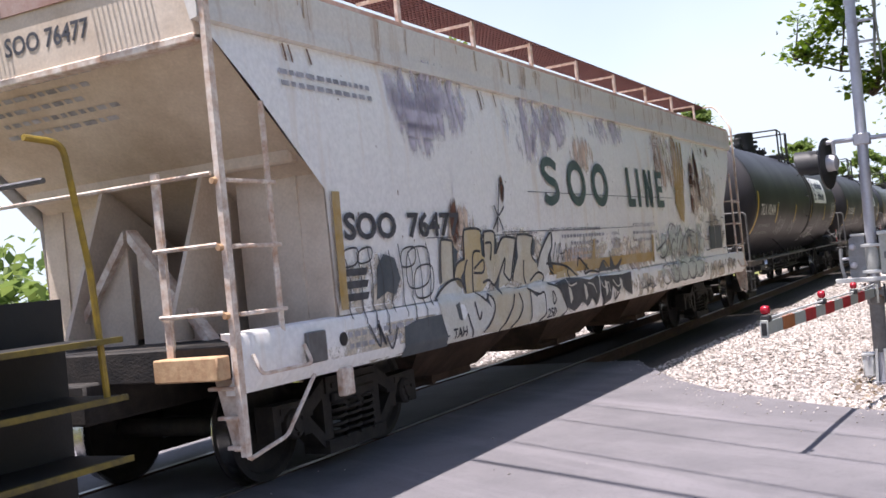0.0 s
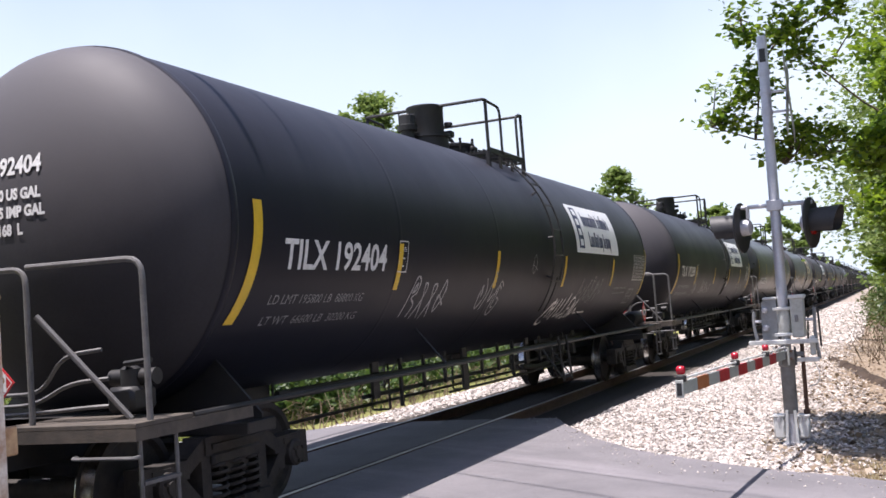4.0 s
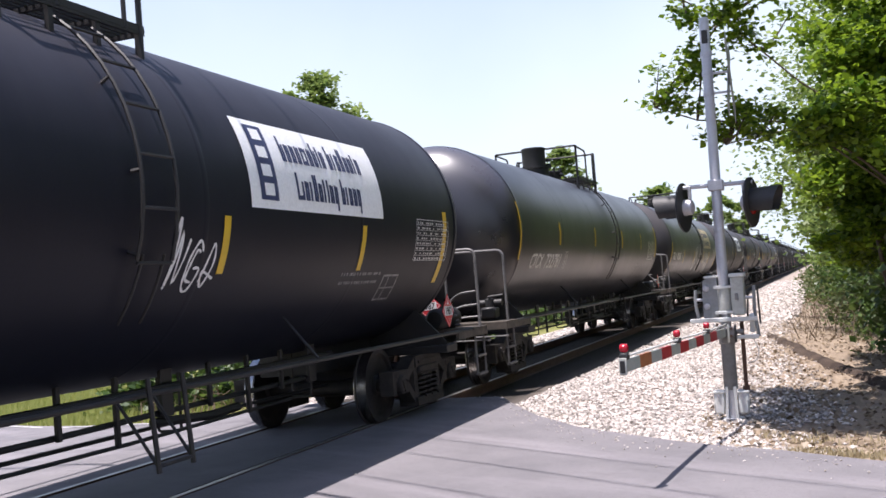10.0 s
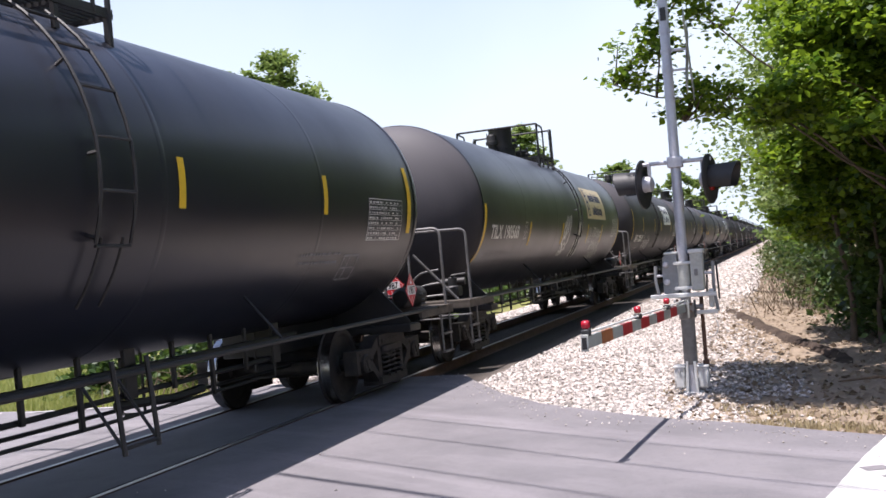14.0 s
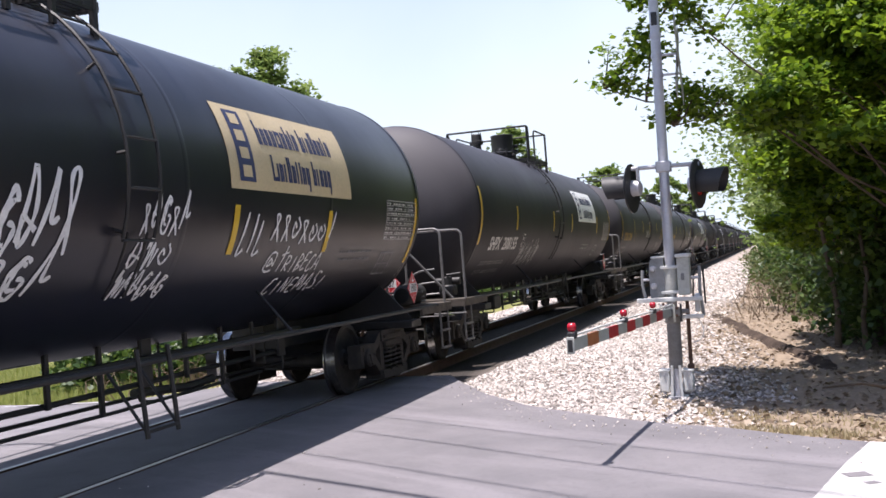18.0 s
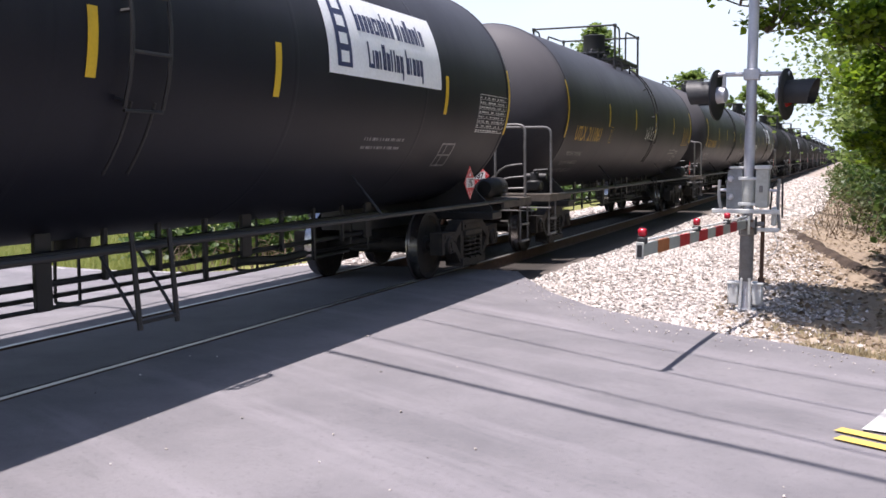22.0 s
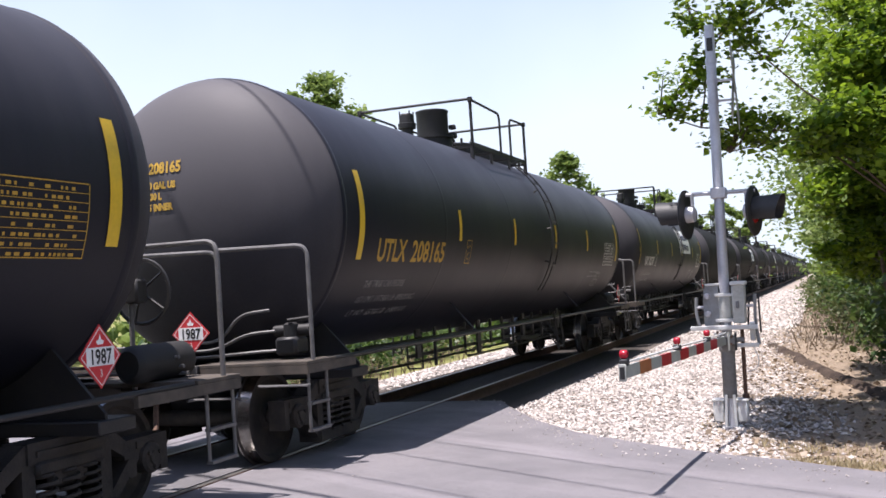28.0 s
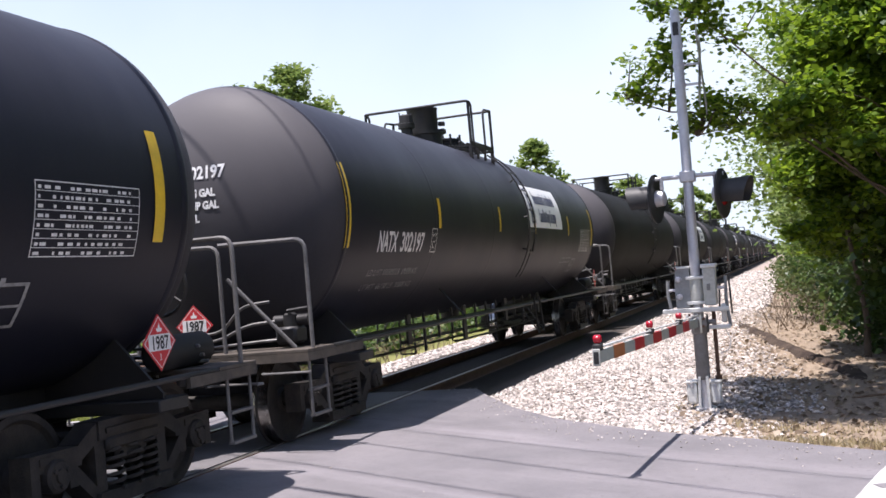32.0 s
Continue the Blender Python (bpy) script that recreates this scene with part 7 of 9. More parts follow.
    stroke([[(13.07, 1.42), (13.2, 1.5), (13.3, 1.7), (13.44, 1.9)], [(12.62, 1.46), (12.74, 1.4), (12.86, 1.48)], [(10.4, 1.5), (10.9, 1.62), (11.3, 1.9), (11.6, 1.86)], [(11.9, 1.5), (12.4, 1.78), (12.9, 1.74)]], 0.011, 0.011, None, "thin black sprayed script that cannot be read")
    plain("graffiti_fill", [rect(14.05, 14.5, 1.41, 1.83)], M_SLATE, 0.008)
    plain("graffiti_fill", [rect(14.52, 15.06, 1.41, 1.83)], M_SLATE, 0.008)
    s = Shape()
    for (y0, y1, z0, z1) in ((13.72, 13.98, 1.4, 1.6), (13.82, 14.05, 1.64, 1.92), (14.15, 14.36, 1.84, 1.92), (14.52, 14.74, 1.84, 1.96), (14.76, 14.98, 1.84, 1.94), (15.1, 15.34, 1.72, 2.0), (15.12, 15.36, 1.4, 1.68)):
        ring = [(f + y0, z0), (f + y1, z0), (f + y1, z1), (f + y0, z1), (f + y0, z0)]
        for p, r in zip(ring, ring[1:]):
            ribbon(s, [p, r], 0.009, lift(0.01))
    tagged(part("graffiti_outline", s, M_DARKP, car), kind="stuff")
    s = Shape()
    for (y0, z0, n, hh) in ((9.27, 0.93, 5, 0.25), (9.5, 0.9, 4, 0.2), (13.4, 0.98, 5, 0.2), (14.3, 0.98, 5, 0.2), (15.2, 0.98, 6, 0.24), (1.7, 0.9, 3, 0.3), (8.0, 0.9, 2, 0.15)):
        for k in range(n):
            y = y0 + 0.13 * k
            ribbon(s, [(f + y, z0 + hh * q.uniform(0.5, 1)), (f + y + q.uniform(-0.1, 0.15), z0 + hh * q.uniform(0, 0.5)), (f + y + q.uniform(0, 0.25), z0 + hh * q.uniform(0.2, 1))], 0.01, lift(0.012))
    tagged(part("scrawl", s, M_DARKP, car, "loose black scrawls that cannot be read"), kind="stuff")
    # curved grab bar from the walkway down to each corner, and the brake platform box
    for sy in (1, -1):
        g = Shape()
        g.tube(bend([(0.98, sy * 8.85, 4.46), (1.25, sy * 8.7, 4.44), (1.6, sy * 8.46, 3.95), (1.61, sy * 8.44, 3.6)], 0.25), 0.02, 8)
        part("corner_grab_bar", g, M_LADDER, car)
    wk = Shape()
    wk.box((-1.0, 8.3, 4.45), (1.0, 8.9, 4.475))
    part("end_walkway", wk, M_MESHRED, car)
    return car


TRAIN.append((covered_hopper(0), 13.9))
M_STEPEDGE = material("dim_yellow_step_edge", (0.2, 0.145, 0.02), 0.7, spots=(0.06, 0.05, 0.03), scale=8, amount=0.7)
M_SAFETY = material("worn_yellow_safety_paint", (0.36, 0.24, 0.02), 0.6, spots=(0.14, 0.1, 0.04), scale=8, amount=0.6)


def locomotive():
    """The rear end of the engine ahead of the hopper; the rear corner is at the origin's end plate."""
    car = thing("locomotive", "rear end of a black locomotive with yellow-edged steps", "locomotive", "cars of the train")
    d = Shape()
    d.box((-1.5, -15.0, 1.38), (1.5, -0.75, 1.62), 0.02)
    d.box((-1.0, -0.8, 0.22), (1.0, 0.28, 1.62), 0.02)
    d.box((-1.02, -3.4, 0.5), (1.02, -0.8, 1.4), 0.02)
    part("deck", d, M_LOCO, car)
    h = Shape()
    h.box((-0.95, -14.5, 1.62), (0.95, -2.2, 4.2), 0.12)
    part("hood", h, M_LOCO, car)
    for sgn in (1, -1):
        w = Shape()
        w.box((sgn * 1.02, -0.8, 0.25), (sgn * 1.06, 0.3, 1.62))
        w.box((min(sgn * 1.06, sgn * 1.55), -0.82, 0.3), (max(sgn * 1.06, sgn * 1.55), -0.76, 1.62))
        part("step_well", w, M_LOCO, car)
        for z in (0.32, 0.66, 1.02, 1.36):
            st = Shape()
            st.box((min(sgn * 1.06, sgn * 1.55), -0.78, z - 0.03), (max(sgn * 1.06, sgn * 1.55), 0.28, z), 0.004)
            tread = part("step", st, M_LOCO, car)
            e = Shape()
            e.box((min(sgn * 1.53, sgn * 1.565), -0.78, z - 0.03), (max(sgn * 1.53, sgn * 1.565), 0.28, z + 0.004))
            part("step_edge", e, M_STEPEDGE, tread, "worn yellow step edge")
        r = Shape()
        r.tube(bend([(sgn * 1.5, -0.25, 2.52), (sgn * 1.52, 0.0, 2.5), (sgn * 1.52, 0.12, 1.75), (sgn * 1.52, 0.16, 1.0)], 0.08), 0.02, 8)
        part("corner_handrail", r, M_SAFETY, car, "worn yellow handrail")
        for y in (-0.9,):
            p = Shape()
            p.box((sgn * 1.45 - 0.03, y - 0.03, 1.6), (sgn * 1.45 + 0.03, y + 0.03, 2.52))
            part("stanchion", p, M_LOCO, car)
    pl = Shape()
    pl.tube([(-1.5, -0.05, 2.3), (1.4, -0.05, 2.3)], 0.018, 6)
    part("end_rail", pl, M_GREYRAIL, car)
    ho = Shape()
    for x in (0.5,):
        ho.tube(bend([(x, -0.02, 1.3), (x + 0.05, 0.18, 1.15), (x, 0.22, 0.75), (x - 0.1, 0.1, 0.55)], 0.12), 0.02, 6)
    part("air_hose", ho, M_LOCO, car)
    part("coupler", ME_COUPLER, M_RUST, car, m=pose(0, 0.72, 0, 0, 0, 180))
    truck(car, -4.0)
    truck(car, -11.0)
    return car


TRAIN.append((locomotive(), 4.25))


# ---- crossing signal with gate ----
M_ALU = material("dull_aluminium_pole", (0.50, 0.50, 0.54), 0.45, metal=0.35, spots=(0.42, 0.42, 0.45), scale=5, amount=0.6, bump=0.03)
M_CASE = material("pale_grey_case_paint", (0.62, 0.63, 0.62), 0.55, spots=(0.45, 0.45, 0.44), scale=6, amount=0.6)
M_HOOD = material("matt_black_hood", (0.02, 0.02, 0.022), 0.55, spots=(0.04, 0.04, 0.04), scale=8)
M_LENS = material("red_lens", (0.25, 0.01, 0.01), 0.15, bump=0)
M_GLOW = material("lit_red_lamp", (0.36, 0.012, 0.025), 0.25, bump=0, emit=0.06)
M_STRIPER = material("red_reflective_stripe", (0.42, 0.02, 0.025), 0.45, spots=(0.3, 0.02, 0.02), scale=7, amount=0.4, bump=0)
M_STRIPEW = material("white_reflective_stripe", (0.36, 0.39, 0.36), 0.45, spots=(0.28, 0.3, 0.28), scale=7, amount=0.5, bump=0)
M_BUCK = material("weathered_sign_back", (0.4, 0.4, 0.42), 0.5, metal=0.4, scale=6)
MX, MY, MZ = 4.98, 12.74, -0.24

sig = thing("crossing_signal", "grey crossing signal mast with red flashers and lowered gate", "signal", m=pose(MX - 0.035, MY, MZ, 0, 0.9, 0))
s = Shape()
s.lathe([(0.0, 0.13), (0.03, 0.13), (0.03, 0.075), (0.25, 0.062), (4.78, 0.0585), (4.82, 0.05), (4.83, 0.0)], 24, 'z')
mast = part("mast", s, M_ALU, sig)
for z in (3.9, 4.14, 4.38, 2.76):
    b = Shape()
    b.lathe([(z - 0.025, 0.0), (z - 0.025, 0.068), (z + 0.025, 0.068), (z + 0.025, 0.0)], 24, 'z')
    part("band_clamp", b, M_ALU, mast)
v = Shape()
v.box((-0.035, -0.066, 4.5), (0.035, -0.05, 4.66), 0.004)
part("vent", v, M_HOOD, mast, "dark vent slot")
c = Shape()
c.tube([(-0.42, 0, 2.80), (0.42, 0, 2.80)], 0.026, 10)
c.box((-0.09, -0.08, 2.73), (0.09, 0.08, 2.86), 0.01)
part("crossarm", c, M_ALU, sig)
for sgn in (-1, 1):
    f = new("flasher")
    bd = Shape()
    # round background, hung below the arm and facing along the road
    bd.lathe([(-0.006, 0.0), (-0.006, 0.30), (0.01, 0.30), (0.02, 0.285), (0.01, 0.0)], 32, 'x')
    fl = part("flasher", bd, M_HOOD, sig, "black round flasher background", m=pose(sgn * 0.39, 0, 2.56, 0, 0, (-14 if sgn > 0 else 169)))
    bpy.data.objects.remove(f)
    hd = Shape()
    n = 20
    vs = []
    for k in range(n + 1):
        a = math.radians(-40 + 260 * k / n)
        for (x, r) in ((0.0, 0.165), (0.36 - 0.10 * (1 - math.sin(a)) / 2, 0.175)):
            vs.append((x, r * math.cos(a), r * math.sin(a)))
            vs.append((x, (r - 0.006) * math.cos(a), (r - 0.006) * math.sin(a)))
    fs = []
    for k in range(n):
        i, j = 4 * k, 4 * k + 4
        fs += [(i, j, j + 2, i + 2), (i + 1, i + 3, j + 3, j + 1), (i + 2, j + 2, j + 3, i + 3)]
    hd.add(vs, fs)
    part("hood", hd, M_HOOD, fl, smooth=60)
    ln = Shape()
    ln.lathe([(0.015, 0.15), (0.04, 0.13), (0.055, 0.08), (0.06, 0.0)], 24, 'x')
    part("lens", ln, M_LENS, fl, "dark red lens")
    bx = Shape()
    bx.lathe([(-0.12, 0.0), (-0.12, 0.05), (-0.1, 0.09), (-0.006, 0.1), (-0.006, 0.0)], 20, 'x')
    bx.tube([(-0.08, 0, 0.1), (-0.08, 0, 0.25)], 0.022, 8)
    part("lamp_housing", bx, M_ALU, fl)
# crossbuck, seen edge on: two blades in the plane across the road's line
for ang, off in ((45, 0.24), (-45, 0.26)):
    cb = Shape()
    cb.box((off - 0.003, -0.6, -0.115), (off + 0.003, 0.6, 0.115), 0.0)
    part("crossbuck_blade", cb, M_BUCK, sig, "weathered crossbuck blade", m=pose(0, 0, 4.06) @ pose(0, 0, 0, ang))
for z in (3.9, 4.14):
    br = Shape()
    br.box((0.05, -0.02, z - 0.012), (0.26, 0.02, z + 0.012))
    part("sign_bracket", br, M_ALU, sig)

# gate mechanism behind and beside the mast
M_GREYCASE = material("weathered_grey_case", (0.27, 0.28, 0.29), 0.6, spots=(0.17, 0.17, 0.17), scale=7, amount=0.7)
M_DRAB = material("drab_pale_case", (0.47, 0.48, 0.45), 0.6, spots=(0.33, 0.33, 0.3), scale=7, amount=0.7)
M_SLEEVE = material("dull_grey_sleeve", (0.2, 0.2, 0.205), 0.6, spots=(0.13, 0.125, 0.12), scale=9, amount=0.7)
b = Shape()
b.prism([(-0.245, 1.22), (-0.07, 1.22), (-0.07, 1.70), (-0.20, 1.70), (-0.235, 1.66), (-0.25, 1.5)], -0.05, 0.16, 'y')
cs = part("gear_case", b, M_GREYCASE, sig, "grey shield-shaped gear case with round bolts")
part("lid", Shape().box((-0.22, -0.06, 1.695), (-0.06, 0.17, 1.72), 0.006), M_CASE, cs)
for z in (1.36, 1.57):
    k = Shape()
    k.lathe([(-0.095, 0.0), (-0.095, 0.022), (-0.08, 0.036), (-0.05, 0.038), (-0.05, 0.0)], 14, 'y', (-0.2, 0, z))
    part("bolt", k, M_ALU, cs)
b = Shape()
b.box((0.085, -0.10, 1.24), (0.235, 0.14, 1.70), 0.015)
cs = part("machine_case", b, M_DRAB, sig, "drab pale machine case")
part("lid", Shape().box((0.07, -0.12, 1.69), (0.25, 0.16, 1.735), 0.008), M_CASE, cs)
part("latch", Shape().box((0.13, -0.115, 1.42), (0.17, -0.10, 1.5), 0.004), M_SLEEVE, cs)
# saddle that clasps the mast between the cases
b = Shape()
b.lathe([(1.26, 0.075), (1.30, 0.085), (1.56, 0.085), (1.60, 0.075)], 20, 'z')
sd = part("saddle", b, M_DRAB, sig)
for z in (1.28, 1.58):
    part("clasp", Shape().box((-0.11, -0.095, z - 0.018), (0.11, -0.07, z + 0.018), 0.006), M_CASE, sd)
# counterweight levers on both sides
for x, z0_, z1_ in ((-0.33, 1.2, 1.56), (0.345, 0.98, 1.58)):
    a = Shape()
    a.tube(bend([(x + 0.02, 0.0, z0_), (x - 0.012, 0.0, (z0_ + z1_) / 2), (x, 0.0, z1_)], 0.1), 0.02, 8)
    lv = part("counterweight_lever", a, M_GREYCASE, sig)
    part("pivot_pin", Shape().tube([(x - 0.01, 0.0, 1.44), (x * 0.66, 0.0, 1.44)], 0.017, 8), M_ALU, lv)
a = Shape()
a.box((0.27, -0.05, 1.03), (0.33, 0.05, 1.25), 0.01)
part("counterweight", a, M_CASE, sig)
a = Shape()
a.tube(bend([(0.25, 0.02, 1.2), (0.27, 0.02, 1.52), (0.38, 0.02, 1.6), (0.39, 0.02, 1.12)], 0.06), 0.012, 6)
part("hook_rod", a, M_HOOD, sig, "dark hooked rod")
for x0, x1, z, t in ((-0.40, 0.37, 1.195, 0.05), (0.12, 0.37, 0.985, 0.045)):
    a = Shape()
    a.box((x0, -0.15, z - t / 2), (x1, -0.09, z + t / 2), 0.006)
    part("bracket_bar", a, M_CASE, sig)
# pivot, with its bolts and straps
a = Shape()
a.box((-0.11, -0.17, 0.99), (0.12, -0.05, 1.10), 0.02)
a.tube([(-0.17, -0.12, 1.05), (0.2, -0.12, 1.05)], 0.028, 8)
pv = part("arm_pivot", a, M_SLEEVE, sig)
prng = random.Random(12)
for k in range(9):
    x, z = prng.uniform(-0.14, 0.16), prng.uniform(0.98, 1.16)
    q = Shape()
    q.lathe([(-0.205, 0.0), (-0.205, 0.014), (-0.17, 0.018), (-0.17, 0.0)], 8, 'y', (x, 0.02 * (k % 3), z))
    part("bolt", q, (M_ALU, M_RUST, M_CASE)[k % 3], pv)
for x in (-0.07, 0.02, 0.1):
    part("strap", Shape().box((x, -0.19, 0.93), (x + 0.025, -0.165, 1.14), 0.004), (M_SLEEVE, M_DRAB, M_HOOD)[int(x > 0) + int(x > 0.05)], pv)
s_ = Shape()
s_.lathe([(0.36, 0.07), (0.38, 0.082), (0.9, 0.082), (0.92, 0.1), (0.99, 0.1), (1.0, 0.07)], 24, 'z')
part("mast_sleeve", s_, M_SLEEVE, sig, "dull grey lower sleeve of the mast")
cd = Shape()
cd.tube([(0.175, 0.03, 0.34), (0.175, 0.03, 1.2)], 0.024, 8)
cd.lathe([(0.34, 0.0), (0.34, 0.04), (0.4, 0.04), (0.4, 0.0)], 10, 'z', (0.175, 0.03, 0.0))
part("conduit", cd, M_RUST, sig, "dark conduit pipe")
wr = Shape()
wr.tube(bend([(0.3, -0.05, 0.96), (0.36, -0.06, 0.82), (0.33, -0.06, 0.7), (0.22, -0.02, 0.67)], 0.15), 0.006, 5)
part("cable", wr, M_CASE, sig)
for x0, x1 in ((-0.20, -0.075), (0.075, 0.20)):
    b = Shape()
    b.box((x0, -0.09, 0.08), (x1, 0.09, 0.34), 0.02)
    jb = part("junction_box", b, M_CASE, sig, "white base junction box")
    part("lid", Shape().box((x0 - 0.008, -0.1, 0.325), (x1 + 0.008, 0.1, 0.35), 0.006), M_CASE, jb)
    part("latch", Shape().box(((x0 + x1) / 2 - 0.012, -0.105, 0.27), ((x0 + x1) / 2 + 0.012, -0.09, 0.32), 0.003), M_ALU, jb)
bs = Shape()
bs.box((-0.11, -0.11, -0.12), (0.11, 0.11, 0.03), 0.02)
for x in (-0.075, 0.045):
    bs.prism([(x, 0.0), (x + 0.03, 0.0), (x + 0.03 - 0.25 * x, 0.4), (x - 0.25 * x, 0.4)], -0.1, -0.05, 'y')
part("base", bs, M_CASE, sig)

# gate arm, lowered across the lane
L = 4.74
arm = part("gate_arm", Shape().box((-0.012, -L, -0.05), (0.012, 0.12, 0.05), 0.003), M_STRIPEW, sig, "red and white striped gate arm", m=pose(-0.0, -0.02, 1.045, -0.75, 0, -4.6))
y = -L + 0.5
M_FADED = material("faded_orange_stripe", (0.36, 0.12, 0.035), 0.5, spots=(0.28, 0.1, 0.04), scale=7, amount=0.5, bump=0)
while y < -0.4:
    st = Shape()
    st.box((-0.0145, y, -0.0515), (0.0145, y + 0.38, 0.0515))
    part("red_stripe", st, M_FADED if y < -L + 0.6 else M_STRIPER, arm)
    y += 0.78
tip = Shape()
tip.box((-0.03, -L - 0.012, -0.066), (0.03, -L + 0.012, 0.066), 0.004)
cap = part("tip_cap", tip, M_DRAB, arm)
part("tip_recess", Shape().box((-0.02, -L - 0.016, -0.05), (0.02, -L - 0.011, 0.045), 0.002), M_HOOD, cap)
wire = Shape()
wire.tube([(0.01, -L + 0.05, 0.075), (0.012, -2.6, 0.082), (0.0, -1.3, 0.075), (0.01, 0.0, 0.09)], 0.009, 6)
for y in np.linspace(-L + 0.1, -0.1, 12):
    wire.tube([(0.0, y, 0.05), (0.0, y, 0.09)], 0.008, 5)
part("lamp_cable", wire, M_CASE, arm)
for y in (-L + 0.06, -2.75, -1.25):
    b = Shape()
    b.box((-0.035, y - 0.035, 0.05), (0.035, y + 0.035, 0.1), 0.006)
    lm = part("gate_lamp", b, M_HOOD, arm, "small red gate lamp")
    g = Shape()
    g.lathe([(-0.03, 0.0), (-0.03, 0.026), (-0.02, 0.034), (0.02, 0.034), (0.03, 0.026), (0.03, 0.0)], 14, 'x', (0, y, 0.14))
    part("lens", g, M_GLOW, lm)


# ---- trees and undergrowth ----
M_BARK = material("grey_brown_bark", (0.10, 0.075, 0.055), 0.9, spots=(0.05, 0.04, 0.03), scale=5, amount=0.7, bump=0.6, bump_scale=18)
M_LEAF = leaf_material("spring_leaves", (0.022, 0.066, 0.004), (0.2, 0.31, 0.01), 0.45)
M_LEAFD = leaf_material("deep_green_leaves", (0.022, 0.055, 0.008), (0.065, 0.11, 0.015), 0.35)
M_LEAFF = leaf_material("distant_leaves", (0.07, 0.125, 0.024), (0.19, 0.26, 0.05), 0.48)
M_SHRUB = leaf_material("olive_shrub_leaves", (0.04, 0.062, 0.014), (0.11, 0.125, 0.036), 0.4)
M_STEM = material("dry_brush", (0.16, 0.115, 0.075), 0.9, spots=(0.09, 0.065, 0.045), scale=9, amount=0.7)


def leaf_mesh(name, centres, size, rs, mat, sigma, per, flat=0.45):
    """Many small folded leaves gathered about centres."""
    c = np.repeat(np.asarray(centres), per, axis=0)
    n = len(c)
    sg = np.repeat(np.asarray(sigma), per) if np.ndim(sigma) else sigma
    p = c + rs.normal(size=(n, 3)) * (np.reshape(sg, (-1, 1)) if np.ndim(sg) else sg) * np.array([1, 1, 0.6])
    d = rs.normal(size=(n, 3)) * np.array([1, 1, flat])
    d /= np.linalg.norm(d, axis=1, keepdims=True)
    up = rs.normal(size=(n, 3)) * 0.55 + np.array([0, 0, 1.0])
    w = np.cross(d, up)
    w /= np.linalg.norm(w, axis=1, keepdims=True) + 1e-9
    nn = np.cross(w, d)
    L = size * rs.uniform(0.6, 1.3, (n, 1))
    W = L * rs.uniform(0.3, 0.45, (n, 1))
    v = np.empty((n, 4, 3))
    v[:, 0] = p
    v[:, 1] = p + d * L * 0.5 + w * W + nn * L * 0.1
    v[:, 2] = p + d * L
    v[:, 3] = p + d * L * 0.5 - w * W + nn * L * 0.1
    me = bpy.data.meshes.new(name)
    me.vertices.add(n * 4)
    me.vertices.foreach_set("co", v.reshape(-1))
    me.loops.add(n * 4)
    me.loops.foreach_set("vertex_index", np.arange(n * 4))
    me.polygons.add(n)
    me.polygons.foreach_set("loop_start", np.arange(0, n * 4, 4))
    me.polygons.foreach_set("loop_total", np.full(n, 4))
    me.materials.append(mat)
    me.update(calc_edges=True)
    me.validate()
    return me


